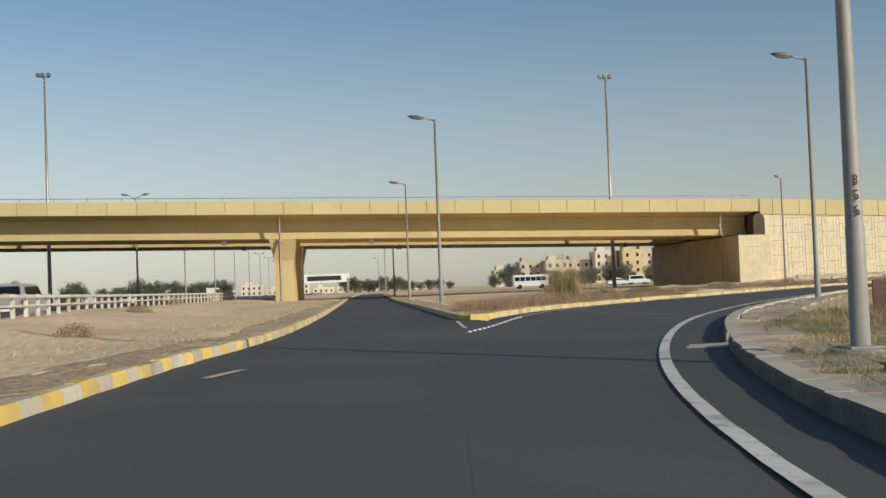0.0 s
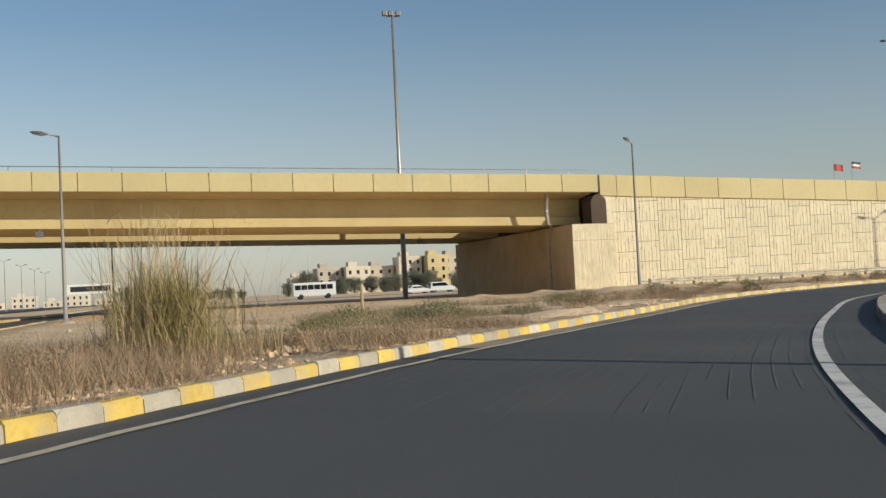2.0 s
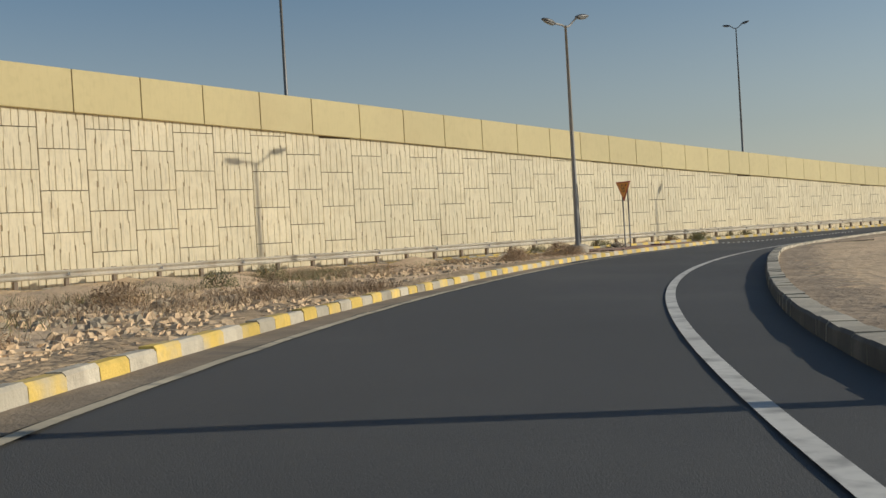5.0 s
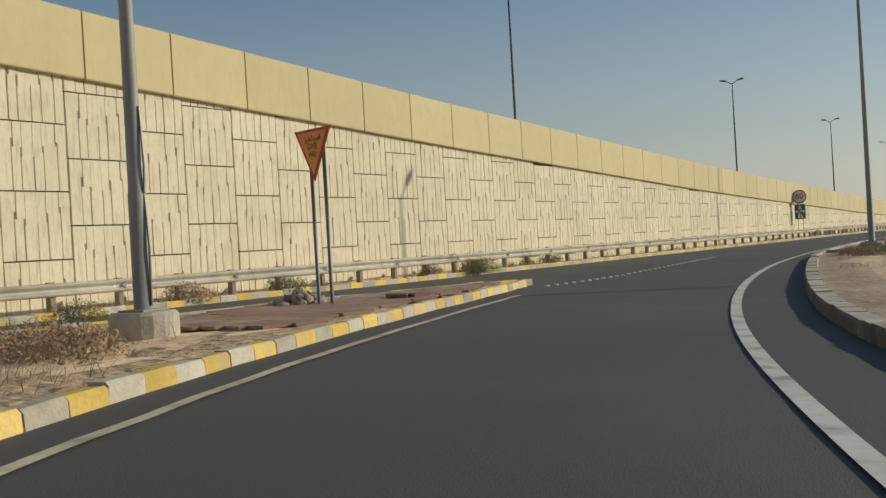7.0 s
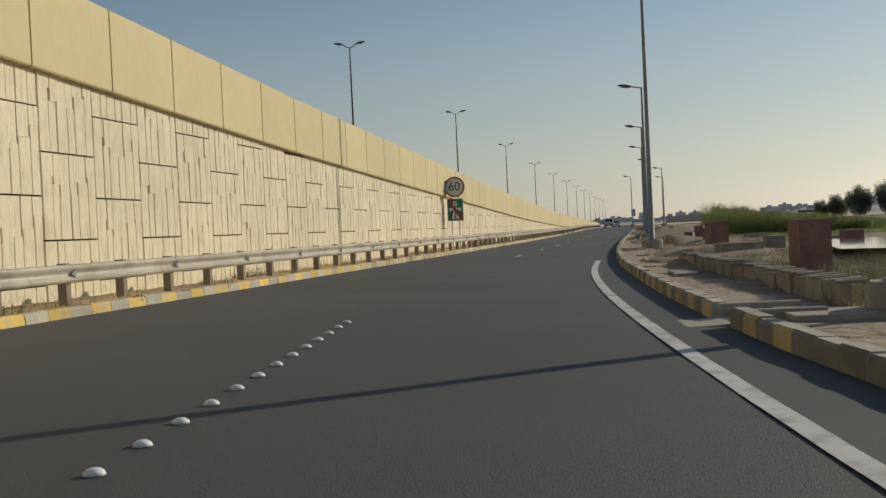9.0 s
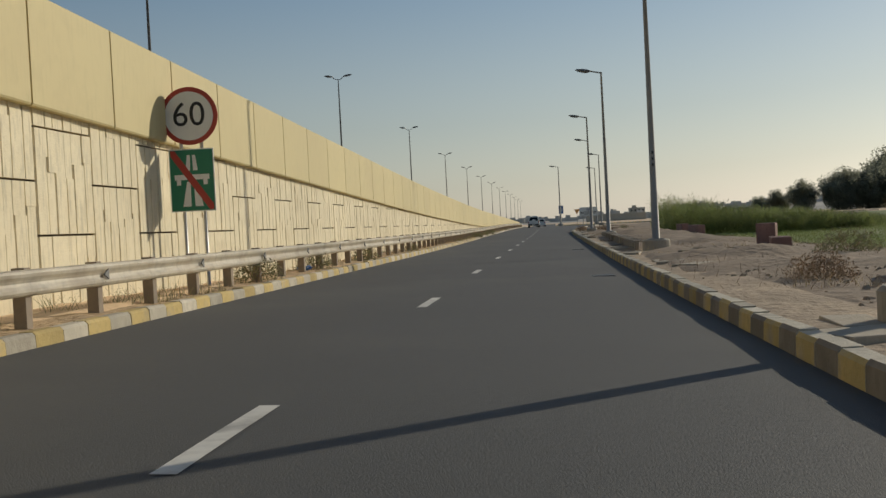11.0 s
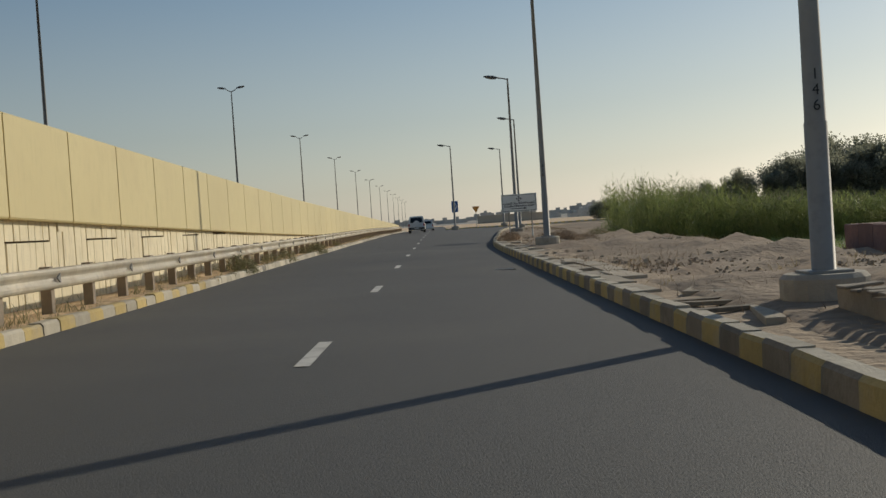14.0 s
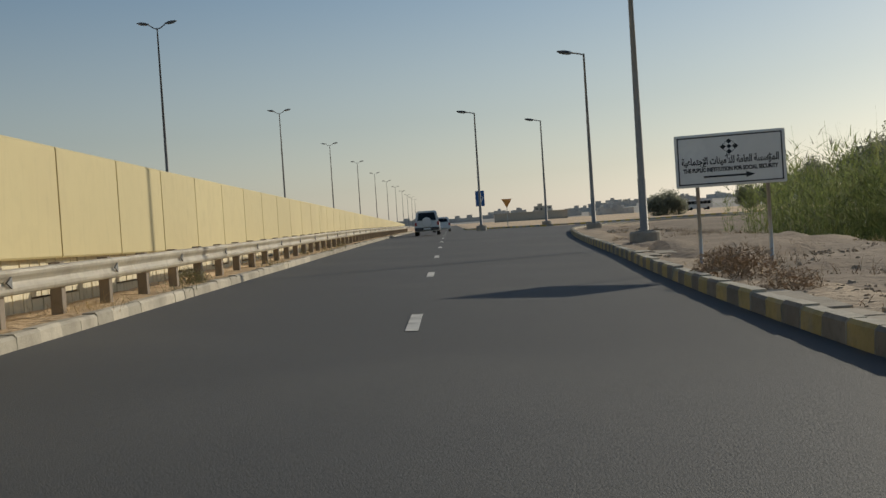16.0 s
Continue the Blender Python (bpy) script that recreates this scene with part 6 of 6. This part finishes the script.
def low_wall(label, a, b, n):
    base = thing("stacked_kerb_wall", label, "low wall")
    for i in range(n):
        s = (i + 0.5) / n
        x, y = a[0] + (b[0] - a[0]) * s, a[1] + (b[1] - a[1]) * s
        yaw = math.degrees(math.atan2(b[1] - a[1], b[0] - a[0]))
        ob = new("slab", KS)
        ob.parent = base
        ob.matrix_basis = pose(x + r_s.uniform(-0.03, 0.03), y, float(lie(x, y)) + 0.04 + r_s.uniform(-0.03, 0.03), r_s.uniform(-5, 5), r_s.uniform(-1, 1), yaw + r_s.uniform(-3, 3))
        for k in (-0.38, -0.13, 0.12, 0.37):
            ob = new("cap_slab", KT)
            ob.parent = base
            ob.matrix_basis = pose(x + 0.10 + r_s.uniform(-0.04, 0.04), y + k, float(lie(x, y)) + 0.39 + r_s.uniform(-0.01, 0.015), r_s.uniform(-3, 3), r_s.uniform(-4, 4), r_s.uniform(-8, 8))


low_wall("low wall of stacked grey kerbstones with thin slabs on top", (4.38, -68.6), (4.72, -38.4), 30)
low_wall("low wall of stacked grey kerbstones with thin slabs on top", (7.05, -131.8), (5.6, -116.0), 16)


def red_stack(x, y, rz, n, h, l=0.62, w=0.26):
    st = thing("block_stack", "upright stack of red-brown concrete blocks on the dirt", "block stack", (x, y, float(ground_z(x, y) + hollow(x, y)) - 0.05), rz, "stacks of red-brown blocks")
    for k in range(n):
        part("block", new_box((-l / 2, (k - n / 2) * w + 0.006, 0), (l / 2, (k - n / 2 + 1) * w - 0.006, h - 0.02 * (k % 2)), 0.015), M_REDBLOCK, st)


red_stack(7.8, -123.4, 8, 3, 1.12)
red_stack(7.1, -107.0, 12, 3, 1.12)
red_stack(8.4, -70.5, -15, 4, 0.80, 0.6, 0.24)
red_stack(7.4, -77.6, -8, 5, 0.5, 0.5, 0.28)
red_stack(11.0, -23.9, 0, 4, 0.80, 0.5, 0.88)
red_stack(11.0, -31.8, 0, 6, 0.74, 0.5, 0.86)
red_stack(8.0, -88.4, -15, 3, 0.8)
red_stack(12.0, -104.2, 10, 3, 0.6)
red_stack(30.3, -194.2, 30, 3, 0.95)
red_stack(31.2, -192.2, 30, 3, 0.95)
red_stack(85.5, -236.6, 60, 4, 0.95)
red_stack(83.0, -235.4, 60, 3, 0.95)


def trough(x, y, rz, l, w, h):
    t = thing("concrete_block", "pale concrete block lying on the dirt", "concrete block", (x, y, float(ground_z(x, y) + hollow(x, y)) - 0.04), rz, "loose concrete blocks")
    part("body", new_box((-l / 2, -w / 2, 0), (l / 2, w / 2, h), 0.02), M_CONC, t)
    part("cap", new_box((-l / 2 - 0.02, -w / 2 - 0.02, h), (l / 2 + 0.02, w / 2 + 0.02, h + 0.05), 0.012), M_PAVING, t)


for q in ((7.4, -112.0, 20, 1.3, 0.6, 0.42), (9.3, -104.2, 10, 0.7, 0.5, 0.45), (11.5, -101.3, 30, 1.2, 0.4, 0.3), (11.4, -76.5, 20, 1.4, 0.5, 0.3)):
    trough(*q)
for x, y, l, w, rz in ((6.6, -133.0, 0.95, 0.9, 6), (3.9, -72.6, 0.9, 0.5, 80), (4.0, -22.5, 2.2, 0.45, 88), (4.15, -24.8, 2.2, 0.45, 91), (4.15, -27.1, 2.2, 0.45, 90), (4.05, -29.4, 2.2, 0.45, 92), (4.4, -80.5, 1.1, 0.7, 70), (4.6, -82.4, 1.2, 0.6, 60), (3.9, -64.9, 0.9, 0.6, 5), (4.2, -97.5, 0.9, 0.7, 20), (4.0, -66.8, 0.8, 0.5, 0), (4.3, -34.4, 0.9, 0.4, 70), (4.1, -38, 1.6, 0.2, 80), (3.9, -7.9, 1.2, 0.5, 86), (4.0, -5.6, 1.2, 0.5, 92), (3.9, -10.2, 1.2, 0.5, 90), (4.2, 0.2, 1.1, 0.5, 84), (33.4, -203.2, 1.4, 0.9, 40), (93.6, -240.9, 0.9, 0.5, 30), (92.2, -240.1, 0.7, 0.45, -20), (90.1, -240.3, 0.9, 0.4, 55), (88.2, -239.0, 0.8, 0.5, 10)):
    sl_ = thing("loose_slab", "loose pale concrete slab lying on the verge", "slab", (x, y, float(ground_z(x, y)) + 0.02), rz, "loose slabs")
    part("slab", new_box((-l / 2, -w / 2, -0.06), (l / 2, w / 2, 0.06), 0.012), M_PAVING, sl_)
for k, (x, y, rz, l) in enumerate(((13.2, -160.8, 64, 2.0), (4.3, -59.4, 76, 3.2), (4.2, -49.1, 100, 2.2))):
    bd = thing("timber_board", "grey weathered board lying on the dirt", "board", (x, y, float(ground_z(x, y)) + 0.03), rz)
    part("board", new_box((-l / 2, -0.09, -0.02), (l / 2, 0.09, 0.03), 0.006), M_WOOD, bd)

# paving between kerb and dirt
pav = tagged(new("pavement"), "broken pale paving slabs behind the right kerb", "pavement", kind="structure")
PS = slab_mesh(0.96, 0.46, 0.08, M_PAVING, "paving_slab")
q, w = resample(RIGHT_KERB[(RIGHT_KERB[:, 1] > -133) & (RIGHT_KERB[:, 1] < 24)], 1.0)
q2, w2 = resample(RIGHT_KERB[(RIGHT_KERB[:, 0] > 62) & (RIGHT_KERB[:, 0] < 103)], 1.0)
cnt = 0
for p, d in zip(np.concatenate([q, q2]), np.concatenate([w, w2])):
    for k in (0.46, 0.94) if p[1] > -133 else (0.58, 1.06, 1.54):
        if r_s.random() < (0.12 if -34 < p[1] < 4 and k < 0.5 else 0.5 if p[1] < -133 else 0.75 if p[1] < -95 else 0.93) or -140 < p[1] < -134 or cnt >= 300:
            continue
        cnt += 1
        ob = new("paving_slab", PS)
        ob.parent = pav
        ob.matrix_basis = pose(p[0] + d[1] * k, p[1] - d[0] * k, float(lie(p[0], p[1])) + (0.055 if p[1] > -133 else 0.075) + r_s.uniform(-0.012, 0.02), r_s.uniform(-2.5, 2.5), r_s.uniform(-2, 2), math.degrees(math.atan2(d[1], d[0])) + r_s.uniform(-3, 3))

# strips of packed dirt behind the kerbs close the step
def verge(name, line, side, width, label, z=0.12, material=None):
    q, w = resample(line, 0.8)
    v, f = [], []
    r = random.Random(len(q))
    cols = 4
    for i, (p, d) in enumerate(zip(q, w)):
        n = np.array([-d[1], d[0]]) * side
        for c_ in range(cols + 1):
            o = 0.17 + (width - 0.17) * c_ / cols
            s = p + n * o
            drop = 0.0 if c_ < cols else -0.16
            v.append((s[0], s[1], float(lie(s[0], s[1])) + z + drop + (r.uniform(-0.015, 0.03) if c_ else 0)))
        if i:
            k = i * (cols + 1)
            f += [(k - cols - 1 + j, k - cols + j, k + j + 1, k + j) for j in range(cols)]
    return tagged(raw(name, v, f, material or M_DIRT, smooth=True), label, "verge", kind="structure")


verge("verge_island", ISLAND_RIGHT[2:-9], 1, 1.9, "packed dirt behind the island kerb")
verge("verge_island_slip", ISLAND_LEFT[2:], -1, 1.9, "packed dirt on the slip road side of the island")
verge("verge_slip", SLIP_LEFT, 1, 1.9, "packed dirt behind the slip road kerb")
verge("verge_wall", WALL_KERB[14:], 1, 1.9, "packed dirt between kerb and wall")
verge("verge_right", RIGHT_KERB[20:], -1, 2.0, "packed dirt behind the right kerb", 0.10, M_VERGE)
patch("verge_nose", [(72, -245.95), (75.4, -245.98), (76.1, -245.85), (76.55, -245.5), (76.45, -245.2), (75.3, -244.8), (73.6, -244.25), (72, -243.6)], 0.126, M_DIRT, "packed dirt on the island nose", "verge")
verge("verge_pocket", POCKET[7:], 1, 1.3, "packed dirt behind the island tip")


# rubble
def rubble(name, places, size, label, material=None):
    rr = np.random.default_rng(len(places))
    v, f = [], []
    for p in places:
        s = rr.uniform(size[0], size[1])
        k = len(v)
        a = rr.uniform(0, 6.28)
        base = np.array([(1, 0, -0.4), (0.3, 0.95, -0.4), (-0.8, 0.55, -0.4), (-0.75, -0.6, -0.4), (0.35, -0.9, -0.4), (0.5, 0.2, 0.55), (-0.35, 0.4, 0.65), (-0.1, -0.5, 0.6)]) * rr.uniform(0.7, 1.25, (8, 3))
        c, s_ = math.cos(a), math.sin(a)
        for b in base:
            v.append((p[0] + s * (c * b[0] - s_ * b[1]), p[1] + s * (s_ * b[0] + c * b[1]), p[2] + s * b[2] * 0.8 + 0.01))
        for q_ in ((0, 1, 6, 5), (1, 2, 6), (2, 3, 7, 6), (3, 4, 7), (4, 0, 5, 7), (5, 6, 7)):
            f.append(tuple(k + j for j in q_))
    return tagged(raw(name, v, f, material or M_STONE), label, "rubble", kind="stuff")


rubble("rubble", scatter(1500, [(24, -206), (10, -184), (4, -172), (-4, -180), (-4, -207), (10, -216)], 70, 0.8), (0.03, 0.15), "pale rubble and clods between island kerb and wall")
rubble("clods", scatter(5000, [(28, -209), (12, -186), (5, -171), (-4, -178), (-4.2, -207), (8, -218), (24, -222)], 160, 0.8), (0.03, 0.16), "crumbly sandy clods heaped before the wall", M_SAND)
rubble("clods", scatter(6000, EDGE, 140, 0.9), (0.02, 0.10), "sandy clods among the weeds of the island", M_SAND)
rubble("clods", scatter(7000, [(9.2, -145), (6.4, -126), (5.0, -100.3), (4.6, -40.3), (4.0, 2), (6, 28.5), (10, 30.5), (11, -43.9), (12, -120.1)], 220, 0.7), (0.015, 0.06), "grey-brown clods on the heaps of the right verge", M_VERGE)
rubble("rubble", scatter(1600, RV2, 120, 0.6), (0.02, 0.12), "pale rubble on the right verge")
rubble("rubble", scatter(500, [(40, -208), (28, -192), (22, -182), (28, -182), (44, -204)], 24, 0.7), (0.04, 0.2), "pile of pale stones beside the ramp")
rubble("rubble", scatter(500, ISLE, 60, 1.0), (0.03, 0.16), "pale stones among the weeds")
rubble("gravel", scatter(900, [(95, -254), (20, -252), (-20, -252), (-20, -266), (95, -266)], 0), (0.015, 0.05), "scattered pebbles on the sand")

# red paving on the island tip
tip = tagged(new("pavement_tip"), "dusty reddish block paving on the island tip", "pavement", kind="structure")
M_BLOCKS = mat("reddish_paving_block", (0.34, 0.21, 0.15), 0.9, var=0.15, big=0.8, fine=8, per_piece=0.15, bump=0.3, bump_scale=25, stain=(0.42, 0.33, 0.23), stain_scale=0.8, stain_amount=0.7)
BL = slab_mesh(0.56, 0.42, 0.05, M_BLOCKS, "paving_block")
TIP = [(2.5, -155.8), (3.2, -158.2), (4.75, -164.6), (5.7, -168.2), (3.0, -168.2), (1.0, -164), (1.6, -159.5)]
n_b = 0
for i in range(14):
    for j in range(32):
        x, y = 0.3 + 0.43 * i + 0.2 * (j % 2), -168.3 + 0.57 * j * 0.75
        if n_b < 300 and inside(TIP, np.array([x]), np.array([y]))[0]:
            n_b += 1
            ob = new("paving_block", BL)
            ob.parent = tip
            ob.matrix_basis = pose(x, y, 0.125 + r_s.uniform(-0.004, 0.004), r_s.uniform(-0.6, 0.6), r_s.uniform(-0.6, 0.6), 90 - 18)

# a coil of wire left against the kerb
coil = thing("wire_coil", "tangled coil of thin dark wire against the yellow kerb", "wire coil", (31.5, -213.3, 0.08), 35)
r_c = random.Random(9)
for k in range(14):
    a_, w_ = r_c.uniform(-0.9, 0.9), r_c.uniform(0.30, 0.44)
    loop = [(w_ * math.cos(t_), 0.20 * math.sin(a_) * math.sin(t_) + r_c.uniform(-0.015, 0.015), 0.12 + 0.26 * math.cos(a_) * math.sin(t_) * w_ / 0.4) for t_ in np.linspace(0, math.tau, 25)]
    part("wire", new_tube(loop, 0.006, 5), M_DECKPOLE if k % 3 else M_STRAW, coil, smooth=True)

# numbers on the verge lamps
num = letters("lamp_number", "8\n3\n6", 0.165, M_BLACK, None, pose(4.9 - 0.02, -7.1 - 0.135, 2.85, 90, 0, 0))
tagged(num, "black painted number on a lamp pole", "lettering")
num = letters("lamp_number", "1\n4\n6", 0.165, M_BLACK, None, pose(4.92 - 0.02, -37.4 - 0.135, 2.21, 90, 0, 0))
tagged(num, "black painted number on a lamp pole", "lettering")
for x, y in ((4.95, -69.3),):
    base = thing("lamp_number", "worn dark painted marks on a lamp pole", "lettering", (x, y, 2.75))
    for k in range(3):
        part("mark", new_box((-0.03, -0.137, 0.2 * k), (0.03, -0.124, 0.2 * k + 0.10)), M_BLACK, base)

# flags behind the embankment
def flag(x, y, h, bands, label):
    fl = thing("flag", label, "flag", (x, y, 0), group="flags behind the embankment")
    part("flagpole", new_tube([(0, 0, 0), (0, 0, h + 0.2)], [0.06, 0.03], 8), M_GALV, fl)
    for k, m_ in enumerate(bands):
        n = len(bands)
        v, f = [], []
        for i in range(9):
            u = i / 8
            for zz_ in (k / n, (k + 1) / n):
                v.append((0.12 * math.sin(u * 6), 1.5 * u, h - 1.0 + 0.95 * zz_ - 0.12 * u))
            if i:
                f.append((2 * i - 2, 2 * i - 1, 2 * i + 1, 2 * i))
        raw("cloth", v, f, m_, fl)


flag(-60, -145.5, 15.5, (M_RED,), "plain red flag on a thin pole")
flag(-60, -142.6, 15.8, (M_RED, M_WHITE, M_CARDARK), "dark, white and red banded flag on a thin pole")
villa("pale house behind the embankment, its roof above the parapet", M_VILLA, (-68, -121.3, 0), 0, 8, 8, 3, 44)

# rubbish round the island tip and along the highway
pile = thing("dirt_pile", "small pile of pale broken stones on the paving", "stone pile", (1.9, -162.9, 0.14))
rr_p = random.Random(41)
for k in range(60):
    a_, d_ = rr_p.uniform(0, 6.28), abs(rr_p.gauss(0, 0.32))
    s_ = rr_p.uniform(0.04, 0.11)
    bm = bmesh.new()
    bmesh.ops.create_icosphere(bm, subdivisions=1, radius=s_)
    for v in bm.verts:
        v.co *= rr_p.uniform(0.7, 1.25)
    ob = part("stone", bm, M_STONE, pile)
    ob.matrix_basis = pose(d_ * math.cos(a_), d_ * math.sin(a_), max(0.02, 0.26 - 0.5 * d_))
for k, (x, y, rz) in enumerate(((3.6, -162.1, 20), (3.9, -161.8, 70), (3.3, -161.7, -15))):
    bl = thing("loose_block", "loose red-brown block lying on the paving", "block", (x, y, 0.15), rz, "loose red-brown blocks")
    part("block", new_box((-0.2, -0.1, 0), (0.2, 0.1, 0.1), 0.012), M_REDBLOCK, bl)
bag = thing("plastic_bag", "crumpled yellow plastic bag on the sand", "bag", (-73.0, -271.6, 0.27))
bm = bmesh.new()
bmesh.ops.create_icosphere(bm, subdivisions=3, radius=0.9)
for v in bm.verts:
    v.co = Vector((v.co.x, v.co.y, v.co.z * 0.8 + 0.5)) * (1 + 0.35 * noise.noise(v.co * 2.2))
part("plastic", bm, M_YELLOW, bag)
stub = thing("marker_post", "short weathered wooden post on the island", "post", (31.8, -231.0, 0.05))
part("post", new_tube([(0, 0, -0.2), (0.01, 0, 0.7), (0.02, 0.01, 1.25)], [0.07, 0.065, 0.06], 8), M_STRAW, stub)
bus((-150, -281, 0.28), 180, "white minibus on the highway")
for x, y, rz, l in ((4.3, -36, 5, 1.6), (4.5, -36.6, -12, 1.9), (4.2, -37.3, 10, 1.4), (4.4, -35, 80, 1.1), (5.9, -71.3, 25, 1.7), (6.3, -72.1, -30, 1.5), (5.6, -72.8, 60, 1.2)):
    bd = thing("timber_board", "grey weathered board lying on the dirt", "board", (x, y, float(ground_z(x, y)) + 0.05), rz, "boards on the verge")
    part("board", new_box((-l / 2, -0.08, -0.02), (l / 2, 0.08, 0.03), 0.006), M_WOOD, bd)
conduit = thing("cable_conduit", "thin dark cable fixed to a lamp pole", "cable", (3.95, -169.0, 0.05))
part("cable", new_tube([(0.14, 0.02, 0.5), (0.16, 0.02, 1.3), (0.12, 0.02, 2.0), (0.15, 0.02, 2.4), (0.11, 0.02, 3.2)], 0.018, 6), M_DECKPOLE, conduit)

# roof tank, gullies and litter
tank = thing("water_tank", "white water tank on a flat roof behind the embankment", "water tank", (-68, -122.6, 13.0))
part("tank", new_box((-1.2, -1.2, 0.3), (1.2, 1.2, 1.7), 0.15), M_WHITE, tank)
part("base", new_box((-1.3, -1.3, 0.0), (1.3, 1.3, 0.3), 0.02), M_VILLA, tank)
for x, y in ((2.5, -83.6), (2.45, -61.2), (2.35, -22.2)):
    gu = thing("drain_cover", "rusty iron gully grate beside the kerb", "drain", (x, y, float(lie(x, y)) + 0.012), 3, "gully grates")
    part("frame", new_box((-0.25, -0.31, -0.05), (0.25, 0.31, 0.004)), M_SEAM, gu)
    for k in range(7):
        part("bar", new_box((-0.22, -0.29 + 0.085 * k, 0.004), (0.22, -0.24 + 0.085 * k, 0.012)), M_DECKPOLE, gu)
litter = thing("plastic_bag", "crumpled blue plastic bag behind the kerb", "bag", (-4.75, -80.0, 0.14))
bm = bmesh.new()
bmesh.ops.create_icosphere(bm, subdivisions=3, radius=0.14)
for v in bm.verts:
    v.co = Vector((v.co.x * 1.3, v.co.y, v.co.z * 0.5 + 0.05)) * (1 + 0.5 * noise.noise(v.co * 14))
part("plastic", bm, M_BLUE, litter)

# the low dusty ridge on the horizon
M_RIDGE = mat("dusty_far_ridge", (0.42, 0.38, 0.33), 0.95, var=0.12, big=0.02, fine=0.3, stain=(0.22, 0.21, 0.18), stain_scale=0.03, stain_amount=0.6)
rr_r = np.random.default_rng(71)
xs_r = np.arange(-260, 760, 12.0)
top_r = 5.2 + 1.0 * np.sin(xs_r * 0.013) + 1.2 * np.sin(xs_r * 0.041 + 1) + rr_r.normal(0, 0.35, len(xs_r))
top_r *= np.clip((xs_r + 60) / 160, 0.25, 1)
v, f = [], []
for i, x in enumerate(xs_r):
    v += [(x, 560 + rr_r.uniform(-6, 6), -0.5), (x, 640 + rr_r.uniform(-10, 10), top_r[i] * 0.55), (x, 760 + rr_r.uniform(-10, 10), top_r[i]), (x, 1250, top_r[i] * 0.9), (x, 1400, -0.5)]
    if i:
        k = 5 * i
        f += [(k - 5 + j, k + j, k + j + 1, k - 4 + j) for j in range(4)]
tagged(raw("backdrop", v, f, M_RIDGE, smooth=True), "low dusty ridge on the far horizon", "ridge", kind="structure")

# the far town: many low houses, too small to tell apart
rr_w = np.random.default_rng(23)
v, f = [], []
for k in range(170):
    x = rr_w.uniform(-150, 700)
    y = rr_w.uniform(560, 880)
    z = float(np.interp(y, (560, 640, 760), (0.0, 0.55, 1.0)) * np.interp(x, xs_r, top_r))
    a, b, h = rr_w.uniform(3, 9), rr_w.uniform(3, 6), rr_w.choice((1.8, 2.2, 2.6, 3.4, 4.6), p=(0.3, 0.3, 0.2, 0.15, 0.05))
    for lo, hi in (((x - a, y - b, z - 1.0), (x + a, y + b, z + h)), ((x - a * 0.3, y - b * 0.3, z + h), (x + a * 0.2, y + b * 0.3, z + h + 1.6))):
        n = len(v)
        v += [(p, q, r) for p in (lo[0], hi[0]) for q in (lo[1], hi[1]) for r in (lo[2], hi[2])]
        f += [(n, n + 4, n + 5, n + 1), (n + 2, n + 3, n + 7, n + 6), (n, n + 1, n + 3, n + 2), (n + 4, n + 6, n + 7, n + 5), (n + 1, n + 5, n + 7, n + 3)]
tagged(raw("far_town", v, f, M_TOWN), "hazy row of low grey-brown houses on the horizon", "houses", kind="stuff")
